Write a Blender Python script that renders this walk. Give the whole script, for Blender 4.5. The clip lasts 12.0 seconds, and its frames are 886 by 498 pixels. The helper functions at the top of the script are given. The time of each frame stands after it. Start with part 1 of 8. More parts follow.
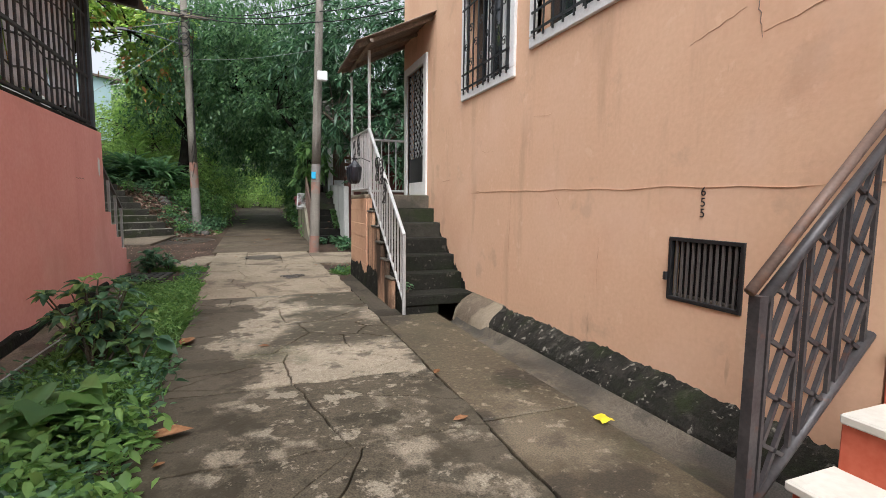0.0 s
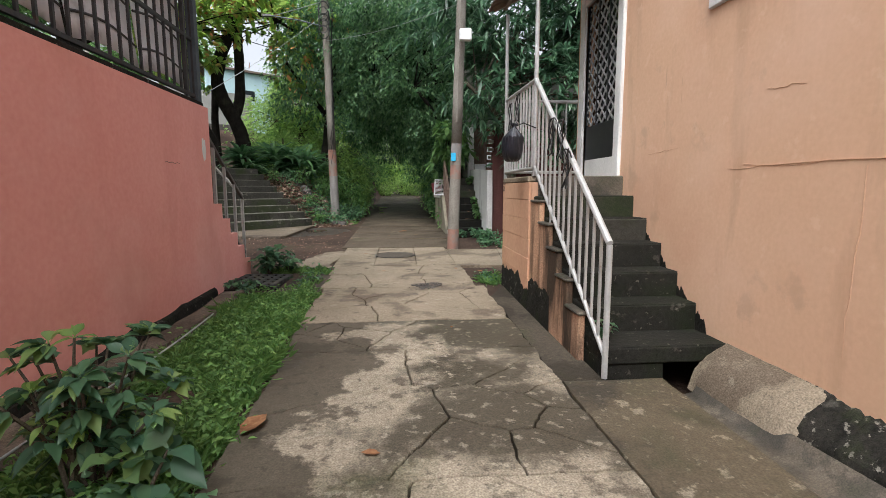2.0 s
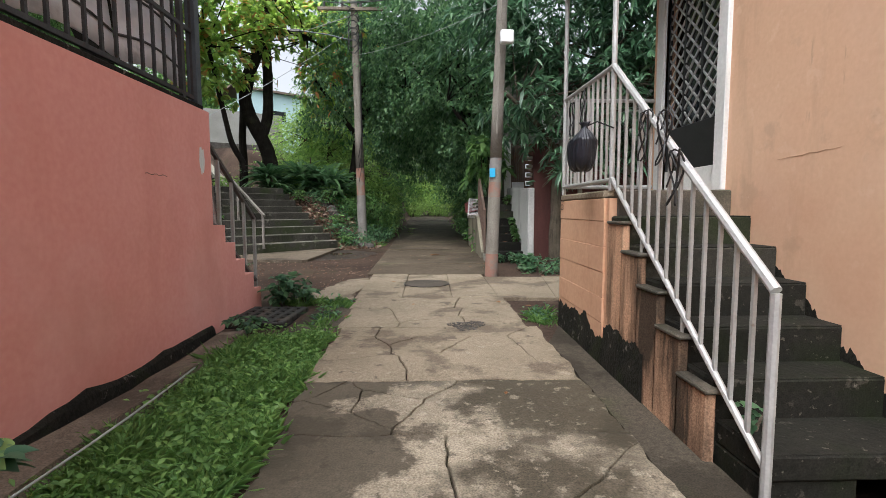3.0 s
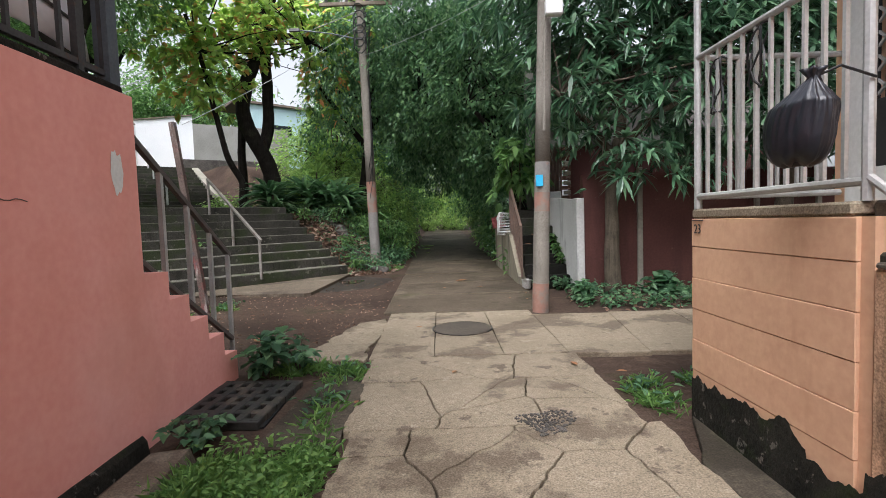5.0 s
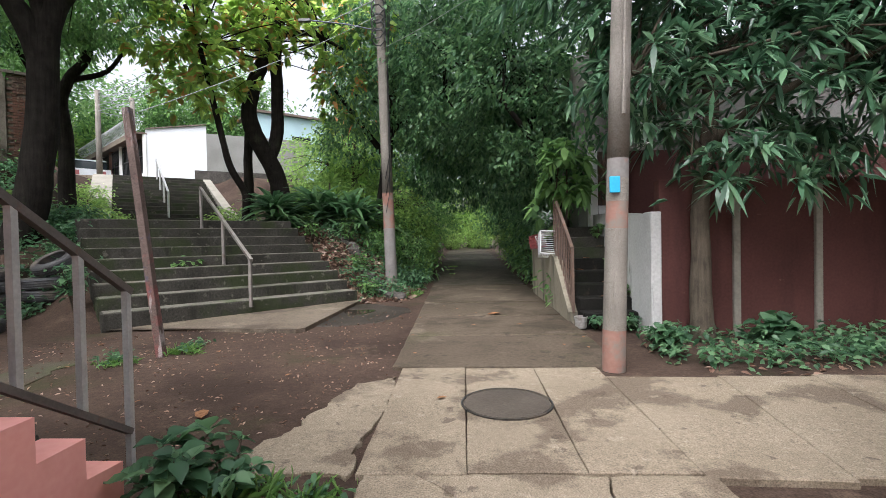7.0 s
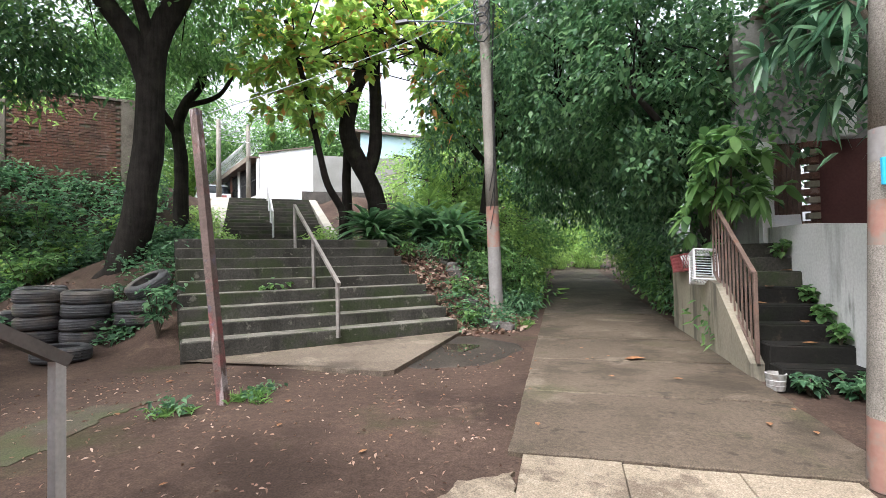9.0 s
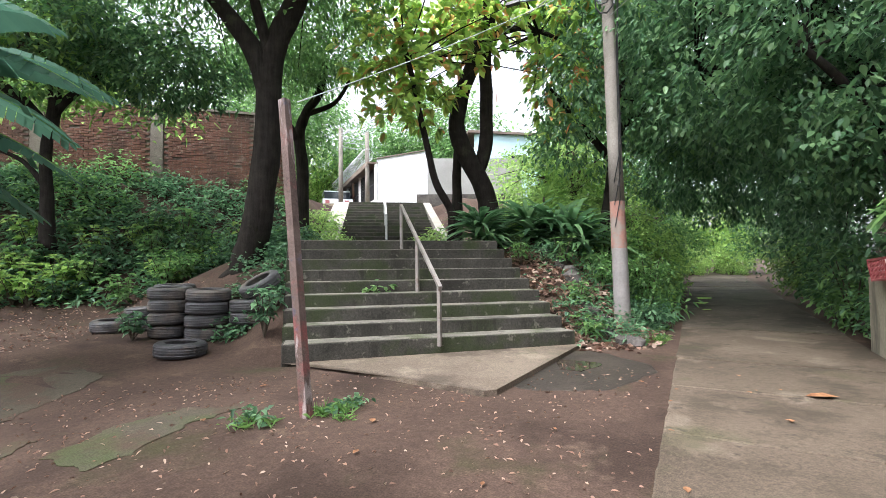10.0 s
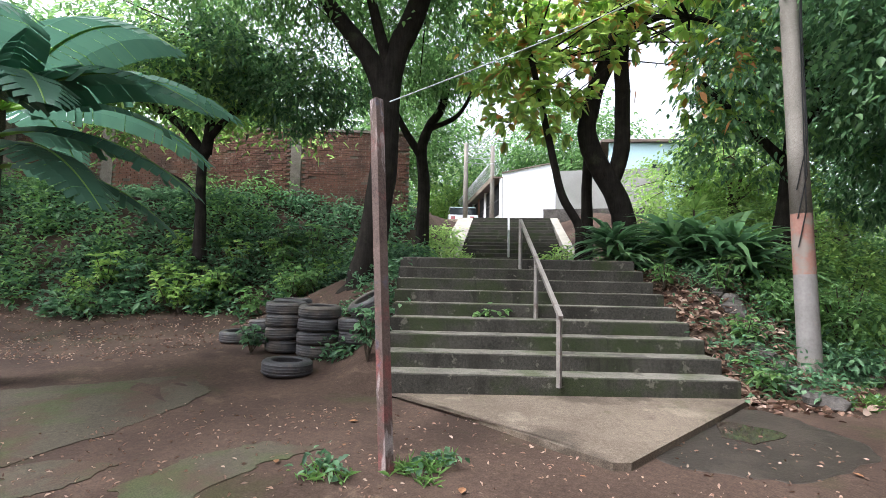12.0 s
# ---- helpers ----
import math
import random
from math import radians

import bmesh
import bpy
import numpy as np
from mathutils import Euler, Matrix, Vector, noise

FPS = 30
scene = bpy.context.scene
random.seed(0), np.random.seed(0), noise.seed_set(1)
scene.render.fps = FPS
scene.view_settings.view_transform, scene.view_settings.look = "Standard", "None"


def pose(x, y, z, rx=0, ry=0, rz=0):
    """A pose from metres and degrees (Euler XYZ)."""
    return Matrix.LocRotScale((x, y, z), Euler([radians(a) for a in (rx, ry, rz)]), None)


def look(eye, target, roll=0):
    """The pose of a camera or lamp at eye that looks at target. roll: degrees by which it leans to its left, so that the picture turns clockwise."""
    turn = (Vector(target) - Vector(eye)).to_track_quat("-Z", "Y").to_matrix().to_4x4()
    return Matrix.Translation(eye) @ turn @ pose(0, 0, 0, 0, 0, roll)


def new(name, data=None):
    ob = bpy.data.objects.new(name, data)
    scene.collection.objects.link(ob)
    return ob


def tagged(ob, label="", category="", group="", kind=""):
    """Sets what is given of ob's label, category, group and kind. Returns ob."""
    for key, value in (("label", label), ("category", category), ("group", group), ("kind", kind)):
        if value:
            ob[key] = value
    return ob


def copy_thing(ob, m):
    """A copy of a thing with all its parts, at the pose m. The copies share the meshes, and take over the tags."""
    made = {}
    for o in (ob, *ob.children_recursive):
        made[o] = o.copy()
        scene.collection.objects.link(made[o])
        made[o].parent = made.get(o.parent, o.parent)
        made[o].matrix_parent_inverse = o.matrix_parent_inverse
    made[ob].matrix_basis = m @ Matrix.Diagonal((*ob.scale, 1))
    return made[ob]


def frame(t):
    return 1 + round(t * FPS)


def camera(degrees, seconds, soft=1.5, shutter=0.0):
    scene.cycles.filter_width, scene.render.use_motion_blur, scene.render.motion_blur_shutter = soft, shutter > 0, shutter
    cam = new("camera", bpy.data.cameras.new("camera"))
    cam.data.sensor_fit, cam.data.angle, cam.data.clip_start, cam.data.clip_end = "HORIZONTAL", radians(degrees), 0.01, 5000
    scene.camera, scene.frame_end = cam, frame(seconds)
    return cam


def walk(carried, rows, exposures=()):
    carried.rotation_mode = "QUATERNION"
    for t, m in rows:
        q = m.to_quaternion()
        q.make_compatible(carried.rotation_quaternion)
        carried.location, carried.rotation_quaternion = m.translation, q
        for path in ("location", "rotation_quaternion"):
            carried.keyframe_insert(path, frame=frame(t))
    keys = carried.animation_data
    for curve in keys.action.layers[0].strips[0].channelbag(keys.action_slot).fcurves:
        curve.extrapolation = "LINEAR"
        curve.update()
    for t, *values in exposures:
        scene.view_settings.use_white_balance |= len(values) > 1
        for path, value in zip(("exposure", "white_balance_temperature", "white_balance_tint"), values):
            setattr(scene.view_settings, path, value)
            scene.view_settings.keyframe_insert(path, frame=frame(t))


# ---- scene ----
EXPOSURES = [(0.0, 1.02, 6200, 11), (3.0, 1.04, 6200, 11), (5.0, 1.12, 6180, 13), (6.5, 1.26, 6150, 14), (8.5, 1.76, 6100, 14), (10.5, 2.07, 6050, 14), (12.0, 1.83, 6000, 14)]
cam = camera(86.2, 12.0, 0.85)
PATH = [
    (0, (0.053, -0.075, 1.298), (0.773, 1.78, 1.106), 0.7),
    (0.5, (0.062, 0.392, 1.326), (0.579, 2.313, 1.12), -0.1),
    (1, (0.087, 0.986, 1.286), (0.46, 2.939, 1.065), -0.3),
    (1.5, (0.129, 1.573, 1.293), (0.409, 3.536, 1.037), -1.0),
    (2, (0.226, 2.148, 1.289), (0.401, 4.124, 1.038), -0.1),
    (2.5, (0.213, 2.698, 1.277), (0.329, 4.684, 1.075), 0.4),
    (3, (0.164, 3.247, 1.267), (0.22, 5.24, 1.103), -0.1),
    (3.2, (0.169, 3.487, 1.259), (0.19, 5.482, 1.12), -0.0),
    (4.8, (-0.098, 4.867, 1.37), (-0.084, 6.863, 1.242), -1.8),
    (5, (-0.113, 5.083, 1.389), (-0.107, 7.08, 1.277), -1.9),
    (5.5, (-0.117, 5.615, 1.369), (-0.172, 7.613, 1.281), -1.7),
    (6, (-0.195, 6.11, 1.367), (-0.256, 8.107, 1.289), -1.8),
    (6.5, (-0.214, 6.53, 1.364), (-0.278, 8.529, 1.313), -1.8),
    (6.7, (-0.214, 6.72, 1.381), (-0.288, 8.718, 1.34), -1.5),
    (8.3, (-0.352, 7.974, 1.437), (-0.507, 9.968, 1.413), -1.2),
    (8.5, (-0.429, 8.09, 1.423), (-0.71, 10.07, 1.427), -0.8),
    (9, (-0.546, 8.475, 1.456), (-1.047, 10.411, 1.507), -1.1),
    (9.5, (-0.618, 8.907, 1.408), (-1.364, 10.762, 1.472), -1.3),
    (10, (-0.69, 9.286, 1.431), (-1.648, 11.04, 1.505), -0.6),
    (10.5, (-0.787, 9.647, 1.443), (-1.876, 11.323, 1.528), -0.2),
    (11, (-0.814, 9.971, 1.455), (-2.076, 11.517, 1.565), 0.4),
    (11.5, (-0.956, 10.086, 1.492), (-2.379, 11.482, 1.643), 1.6),
    (12, (-1.024, 10.122, 1.523), (-2.414, 11.553, 1.662), 1.2),
]
walk(cam, [(t, look(eye, target, roll)) for t, eye, target, roll in PATH], exposures=EXPOSURES)


# ---- light ----
SUN_ELEVATION, SUN_ROTATION = radians(58), radians(200)
world = bpy.data.worlds.new("overcast_sky")
scene.world = world
world.use_nodes = True
wn, wl = world.node_tree.nodes, world.node_tree.links
wn.clear()
sky = wn.new("ShaderNodeTexSky")
sky.sky_type = "NISHITA"
sky.sun_disc = False
sky.sun_elevation, sky.sun_rotation = SUN_ELEVATION, SUN_ROTATION
sky.air_density, sky.dust_density, sky.ozone_density = 1.0, 6.0, 1.0
pale = wn.new("ShaderNodeHueSaturation")
pale.inputs["Saturation"].default_value = 0.2
bg = wn.new("ShaderNodeBackground")
bg.inputs["Strength"].default_value = 0.15
wout = wn.new("ShaderNodeOutputWorld")
wl.new(sky.outputs[0], pale.inputs["Color"])
wl.new(pale.outputs[0], bg.inputs["Color"])
wl.new(bg.outputs[0], wout.inputs["Surface"])
sun_data = bpy.data.lights.new("sun", "SUN")
sun_data.energy, sun_data.angle, sun_data.color = 0.8, radians(40), (1.0, 0.98, 0.95)
sun = new("sun", sun_data)
sun.rotation_euler = (radians(90) - SUN_ELEVATION, 0, radians(180) - SUN_ROTATION)


# ---- materials ----
def material(name, dark, light, scale=3.0, rough=0.85, bump=0.3, fine=40.0, stains=(), metal=0.0, per_piece=0.0, streaks=False):
    """A surface with broad blotches, fine grain and relief, and stains of their own shape: (colour, scale, from, to, amount)."""
    m = bpy.data.materials.new(name)
    m.use_nodes = True
    n, l = m.node_tree.nodes, m.node_tree.links
    bsdf = n["Principled BSDF"]
    bsdf.inputs["Metallic"].default_value = metal
    bsdf.inputs["Specular IOR Level"].default_value = 0.15 if rough >= 0.75 else 0.5
    geo = n.new("ShaderNodeNewGeometry")
    where = geo.outputs["Position"]
    broad = n.new("ShaderNodeTexNoise")
    broad.inputs["Scale"].default_value, broad.inputs["Detail"].default_value = scale, 6
    l.new(where, broad.inputs["Vector"])
    grain = n.new("ShaderNodeTexNoise")
    grain.inputs["Scale"].default_value, grain.inputs["Detail"].default_value = fine, 5
    if streaks:
        stretch = n.new("ShaderNodeMapping")
        stretch.inputs["Scale"].default_value = (1, 1, 0.06)
        l.new(where, stretch.inputs["Vector"])
        l.new(stretch.outputs[0], grain.inputs["Vector"])
    else:
        l.new(where, grain.inputs["Vector"])
    both = n.new("ShaderNodeMath")
    both.operation = "MULTIPLY_ADD"
    both.inputs[1].default_value = 0.45
    l.new(grain.outputs["Fac"], both.inputs[0])
    half = n.new("ShaderNodeMath")
    half.operation = "MULTIPLY"
    half.inputs[1].default_value = 0.55
    l.new(broad.outputs["Fac"], half.inputs[0])
    l.new(half.outputs[0], both.inputs[2])
    ramp = n.new("ShaderNodeValToRGB")
    ramp.color_ramp.elements[0].position, ramp.color_ramp.elements[1].position = 0.35, 0.65
    ramp.color_ramp.elements[0].color, ramp.color_ramp.elements[1].color = (*dark, 1), (*light, 1)
    l.new(both.outputs[0], ramp.inputs["Fac"])
    colour = ramp.outputs["Color"]
    if per_piece:
        info = n.new("ShaderNodeObjectInfo")
        vary = n.new("ShaderNodeMapRange")
        vary.inputs["To Min"].default_value, vary.inputs["To Max"].default_value = 1 - per_piece, 1 + per_piece
        l.new(info.outputs["Random"], vary.inputs["Value"])
        shift = n.new("ShaderNodeHueSaturation")
        l.new(vary.outputs[0], shift.inputs["Value"])
        l.new(colour, shift.inputs["Color"])
        colour = shift.outputs[0]
    if rough >= 0.55 and bump >= 0.3:
        grit = n.new("ShaderNodeTexNoise")
        grit.inputs["Scale"].default_value, grit.inputs["Detail"].default_value = 4.2 * fine, 3
        l.new(where, grit.inputs["Vector"])
        vary_grit = n.new("ShaderNodeMapRange")
        vary_grit.inputs["From Min"].default_value, vary_grit.inputs["From Max"].default_value = 0.3, 0.7
        vary_grit.inputs["To Min"].default_value, vary_grit.inputs["To Max"].default_value = 0.62, 1.38
        l.new(grit.outputs["Fac"], vary_grit.inputs["Value"])
    else:
        vary_grit = None
    roughness = None
    for k, (tone, sscale, low, high, amount, *more) in enumerate(stains):
        spot = n.new("ShaderNodeTexNoise")
        spot.inputs["Scale"].default_value, spot.inputs["Detail"].default_value = sscale, 7
        spot.inputs["Roughness"].default_value = 0.62
        move = n.new("ShaderNodeMapping")
        move.inputs["Location"].default_value = (7.3 * k + 1.7, 3.1 * k, 5.9 * k)
        if more and more[0] == "streak":
            move.inputs["Scale"].default_value = (1, 1, 0.18)
        l.new(where, move.inputs["Vector"])
        l.new(move.outputs[0], spot.inputs["Vector"])
        cut = n.new("ShaderNodeMapRange")
        cut.inputs["From Min"].default_value, cut.inputs["From Max"].default_value = low, high
        cut.inputs["To Max"].default_value = amount
        l.new(spot.outputs["Fac"], cut.inputs["Value"])
        mix = n.new("ShaderNodeMix")
        mix.data_type = "RGBA"
        l.new(cut.outputs[0], mix.inputs["Factor"])
        l.new(colour, mix.inputs["A"])
        mix.inputs["B"].default_value = (*tone, 1)
        colour = mix.outputs["Result"]
        if more and more[0] == "wet":
            wet = n.new("ShaderNodeMapRange")
            wet.inputs["To Min"].default_value, wet.inputs["To Max"].default_value = rough, 0.45
            l.new(cut.outputs[0], wet.inputs["Value"])
            roughness = wet.outputs[0]
    if vary_grit:
        gritty = n.new("ShaderNodeHueSaturation")
        l.new(vary_grit.outputs[0], gritty.inputs["Value"])
        l.new(colour, gritty.inputs["Color"])
        colour = gritty.outputs[0]
    l.new(colour, bsdf.inputs["Base Color"])
    bsdf.inputs["Roughness"].default_value = rough
    if roughness:
        l.new(roughness, bsdf.inputs["Roughness"])
    if bump:
        relief = n.new("ShaderNodeBump")
        relief.inputs["Strength"].default_value, relief.inputs["Distance"].default_value = bump, 0.02
        l.new(both.outputs[0], relief.inputs["Height"])
        l.new(relief.outputs[0], bsdf.inputs["Normal"])
    return m


def leaf_material(name, tones, rough=0.5, glow=0.35):
    """Leaves: each one its own tone, some light passing through."""
    tones = [(r, g, 1.25 * b) for r, g, b in tones]
    tones = [tuple(0.86 * c + 0.14 * (0.3 * r + 0.6 * g + 0.1 * b) for c in (r, g, b)) for r, g, b in tones]
    m = bpy.data.materials.new(name)
    m.use_nodes = True
    n, l = m.node_tree.nodes, m.node_tree.links
    bsdf, out = n["Principled BSDF"], n["Material Output"]
    geo = n.new("ShaderNodeNewGeometry")
    ramp = n.new("ShaderNodeValToRGB")
    e = ramp.color_ramp.elements
    e[0].color, e[1].color = (*tones[0], 1), (*tones[-1], 1)
    for k, tone in enumerate(tones[1:-1]):
        e.new((k + 1) / (len(tones) - 1)).color = (*tone, 1)
    l.new(geo.outputs["Random Per Island"], ramp.inputs["Fac"])
    l.new(ramp.outputs[0], bsdf.inputs["Base Color"])
    bsdf.inputs["Roughness"].default_value = rough
    bsdf.inputs["Specular IOR Level"].default_value = 0.35
    through_leaf = n.new("ShaderNodeBsdfTranslucent")
    bright = n.new("ShaderNodeHueSaturation")
    bright.inputs["Value"].default_value, bright.inputs["Saturation"].default_value = 1.85, 1.0
    l.new(ramp.outputs[0], bright.inputs["Color"])
    l.new(bright.outputs[0], through_leaf.inputs["Color"])
    mix = n.new("ShaderNodeMixShader")
    mix.inputs[0].default_value = glow
    l.new(bsdf.outputs[0], mix.inputs[1])
    l.new(through_leaf.outputs[0], mix.inputs[2])
    l.new(mix.outputs[0], out.inputs["Surface"])
    return m


M = {
    "peach": material("peach_plaster", (0.67, 0.425, 0.275), (0.745, 0.49, 0.328), 0.9, 0.85, 0.15, 30, [((0.52, 0.325, 0.21), 2.6, 0.56, 0.68, 0.55, "streak"), ((0.52, 0.34, 0.23), 1.9, 0.60, 0.67, 0.5), ((0.79, 0.56, 0.40), 5.0, 0.60, 0.66, 0.4), ((0.77, 0.53, 0.385), 1.1, 0.52, 0.72, 0.5), ((0.60, 0.33, 0.21), 0.7, 0.54, 0.7, 0.5), ((0.26, 0.165, 0.115), 6.5, 0.68, 0.76, 0.5, "streak")]),
    "peach_block": material("peach_blockwork", (0.52, 0.305, 0.195), (0.63, 0.39, 0.25), 1.6, 0.85, 0.28, 25, [((0.40, 0.225, 0.135), 3.0, 0.56, 0.7, 0.5, "streak"), ((0.22, 0.14, 0.10), 9.0, 0.67, 0.74, 0.5, "streak")]),
    "stringer": material("mouldy_peach_cement", (0.46, 0.27, 0.17), (0.58, 0.36, 0.23), 1.6, 0.85, 0.35, 25, [((0.03, 0.026, 0.02), 2.2, 0.45, 0.56, 0.92, "streak"), ((0.16, 0.10, 0.065), 5.0, 0.54, 0.64, 0.7, "streak")]),
    "red": material("red_plaster", (0.76, 0.325, 0.28), (0.83, 0.40, 0.35), 0.7, 0.8, 0.1, 25, [((0.85, 0.49, 0.45), 0.8, 0.5, 0.75, 0.6), ((0.64, 0.245, 0.19), 1.3, 0.54, 0.75, 0.55, "streak"), ((0.62, 0.27, 0.20), 0.5, 0.5, 0.65, 0.5), ((0.22, 0.08, 0.07), 7, 0.71, 0.78, 0.5, "streak")]),
    "maroon": material("maroon_paint", (0.074, 0.031, 0.027), (0.112, 0.047, 0.041), 1.2, 0.75, 0.1, 30, [((0.04, 0.018, 0.016), 2.0, 0.52, 0.7, 0.6, "streak"), ((0.2, 0.12, 0.1), 9.0, 0.68, 0.73, 0.5)]),
    "white": material("white_paint", (0.62, 0.62, 0.60), (0.78, 0.78, 0.76), 1.5, 0.7, 0.08, 40, [((0.35, 0.33, 0.29), 4.0, 0.62, 0.75, 0.5, "streak")]),
    "white_wall": material("white_wall", (0.68, 0.70, 0.72), (0.80, 0.81, 0.82), 0.8, 0.8, 0.08, 30, [((0.5, 0.5, 0.48), 2.0, 0.66, 0.8, 0.4, "streak")]),
    "blue_wall": material("pale_blue_wall", (0.42, 0.58, 0.62), (0.52, 0.68, 0.72), 0.8, 0.8, 0.08, 30),
    "grey_wall": material("grey_cement_wall", (0.20, 0.195, 0.18), (0.31, 0.30, 0.28), 1.2, 0.9, 0.25, 30, [((0.10, 0.095, 0.08), 2.5, 0.54, 0.7, 0.6, "streak")]),
    "pale_wall": material("stained_white_plaster", (0.40, 0.40, 0.38), (0.55, 0.55, 0.53), 1.0, 0.85, 0.15, 30, [((0.16, 0.155, 0.14), 1.8, 0.54, 0.68, 0.75, "streak"), ((0.07, 0.075, 0.06), 3.5, 0.60, 0.70, 0.7, "streak")]),
    "ramp": material("pale_worn_ramp", (0.215, 0.2, 0.165), (0.31, 0.29, 0.245), 1.2, 0.85, 0.25, 30, [((0.16, 0.15, 0.12), 2.2, 0.55, 0.66, 0.6)]),
    "annex_wall": material("pale_grey_cement", (0.22, 0.216, 0.2), (0.32, 0.315, 0.295), 1.0, 0.9, 0.2, 30, [((0.2, 0.195, 0.175), 1.6, 0.54, 0.68, 0.6, "streak")]),
    "cream_wall": material("cream_cement_wall", (0.19, 0.168, 0.125), (0.275, 0.245, 0.185), 1.2, 0.85, 0.25, 30, [((0.07, 0.065, 0.05), 2.2, 0.51, 0.62, 0.8, "streak")]),
    "concrete": material("worn_concrete", (0.185, 0.155, 0.115), (0.31, 0.266, 0.20), 1.4, 0.85, 0.45, 24, [((0.050, 0.042, 0.029), 0.5, 0.495, 0.55, 0.9, "wet"), ((0.33, 0.29, 0.225), 12.0, 0.585, 0.64, 0.55), ((0.062, 0.051, 0.037), 2.2, 0.55, 0.60, 0.75), ((0.055, 0.045, 0.033), 10.0, 0.60, 0.65, 0.6), ((0.31, 0.275, 0.215), 8.0, 0.62, 0.65, 0.5), ((0.05, 0.055, 0.022), 1.1, 0.60, 0.70, 0.5)]),
    "concrete_dry": material("pale_concrete", (0.178, 0.144, 0.102), (0.262, 0.217, 0.159), 1.1, 0.85, 0.4, 24, [((0.085, 0.064, 0.046), 1.15, 0.52, 0.58, 0.66), ((0.07, 0.053, 0.04), 4.0, 0.61, 0.65, 0.65), ((0.32, 0.28, 0.215), 7.0, 0.62, 0.66, 0.4)]),
    "concrete_dark": material("dark_damp_concrete", (0.052, 0.041, 0.025), (0.098, 0.078, 0.048), 1.2, 0.6, 0.5, 24, [((0.15, 0.122, 0.083), 0.7, 0.54, 0.62, 0.7), ((0.27, 0.235, 0.175), 8.0, 0.60, 0.645, 0.65), ((0.024, 0.020, 0.014), 1.6, 0.53, 0.60, 0.75), ((0.21, 0.18, 0.135), 19.0, 0.61, 0.65, 0.55), ((0.036, 0.04, 0.018), 2.4, 0.56, 0.68, 0.5)]),
    "step": material("mossy_step_concrete", (0.018, 0.017, 0.014), (0.050, 0.046, 0.037), 2.0, 0.8, 0.5, 30, [((0.02, 0.032, 0.008), 1.3, 0.48, 0.62, 0.65), ((0.10, 0.09, 0.072), 4.5, 0.62, 0.67, 0.6)]),
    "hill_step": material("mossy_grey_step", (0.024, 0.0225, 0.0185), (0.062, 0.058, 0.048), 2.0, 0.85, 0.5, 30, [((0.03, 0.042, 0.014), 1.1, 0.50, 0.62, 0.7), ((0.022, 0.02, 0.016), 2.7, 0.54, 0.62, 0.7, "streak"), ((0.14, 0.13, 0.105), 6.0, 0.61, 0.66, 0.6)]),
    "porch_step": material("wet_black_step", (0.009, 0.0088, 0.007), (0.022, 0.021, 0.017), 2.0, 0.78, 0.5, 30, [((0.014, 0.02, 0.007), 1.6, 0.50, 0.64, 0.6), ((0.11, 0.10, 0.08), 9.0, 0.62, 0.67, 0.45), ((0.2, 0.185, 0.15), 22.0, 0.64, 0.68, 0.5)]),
    "tread": material("pale_step_top", (0.105, 0.097, 0.08), (0.19, 0.177, 0.147), 2.0, 0.8, 0.35, 30, [((0.045, 0.06, 0.02), 1.3, 0.52, 0.62, 0.7), ((0.05, 0.045, 0.038), 2.5, 0.54, 0.62, 0.7), ((0.06, 0.05, 0.04), 9.0, 0.60, 0.66, 0.6)]),
    "mould": material("black_mouldy_concrete", (0.010, 0.0095, 0.008), (0.03, 0.028, 0.022), 6.0, 0.9, 1.0, 40, [((0.17, 0.155, 0.13), 11.0, 0.625, 0.655, 0.7), ((0.025, 0.035, 0.012), 3.0, 0.56, 0.68, 0.6)]),
    "footing": material("mouldy_rough_plinth", (0.010, 0.0095, 0.008), (0.035, 0.032, 0.026), 6.0, 0.9, 1.0, 40, [((0.09, 0.085, 0.07), 3.2, 0.57, 0.62, 0.55), ((0.24, 0.225, 0.19), 17.0, 0.59, 0.63, 0.75), ((0.014, 0.014, 0.010), 6.0, 0.52, 0.57, 0.7), ((0.025, 0.035, 0.012), 3.0, 0.56, 0.68, 0.6)]),
    "apron": material("worn_brown_concrete", (0.098, 0.077, 0.057), (0.165, 0.133, 0.10), 1.3, 0.85, 0.4, 24, [((0.055, 0.043, 0.033), 1.0, 0.50, 0.58, 0.7), ((0.24, 0.2, 0.155), 2.0, 0.58, 0.66, 0.5), ((0.05, 0.058, 0.022), 1.8, 0.6, 0.7, 0.5)]),
    # Tone lowered for the banana's shade; brown and green stains are earth and moss.
    "old_slab": material("buried_cement", (0.042, 0.037, 0.026), (0.078, 0.067, 0.049), 1.2, 0.9, 0.5, 24, [((0.06, 0.04, 0.029), 1.4, 0.49, 0.57, 0.85), ((0.045, 0.06, 0.022), 1.1, 0.50, 0.62, 0.7)]),
    "gutter": material("gutter_concrete", (0.075, 0.062, 0.044), (0.14, 0.118, 0.088), 2.0, 0.7, 0.5, 30, [((0.05, 0.043, 0.033), 5.0, 0.53, 0.56, 0.7), ((0.04, 0.036, 0.029), 1.3, 0.47, 0.55, 0.85, "wet"), ((0.03, 0.035, 0.016), 3.0, 0.56, 0.66, 0.5)]),
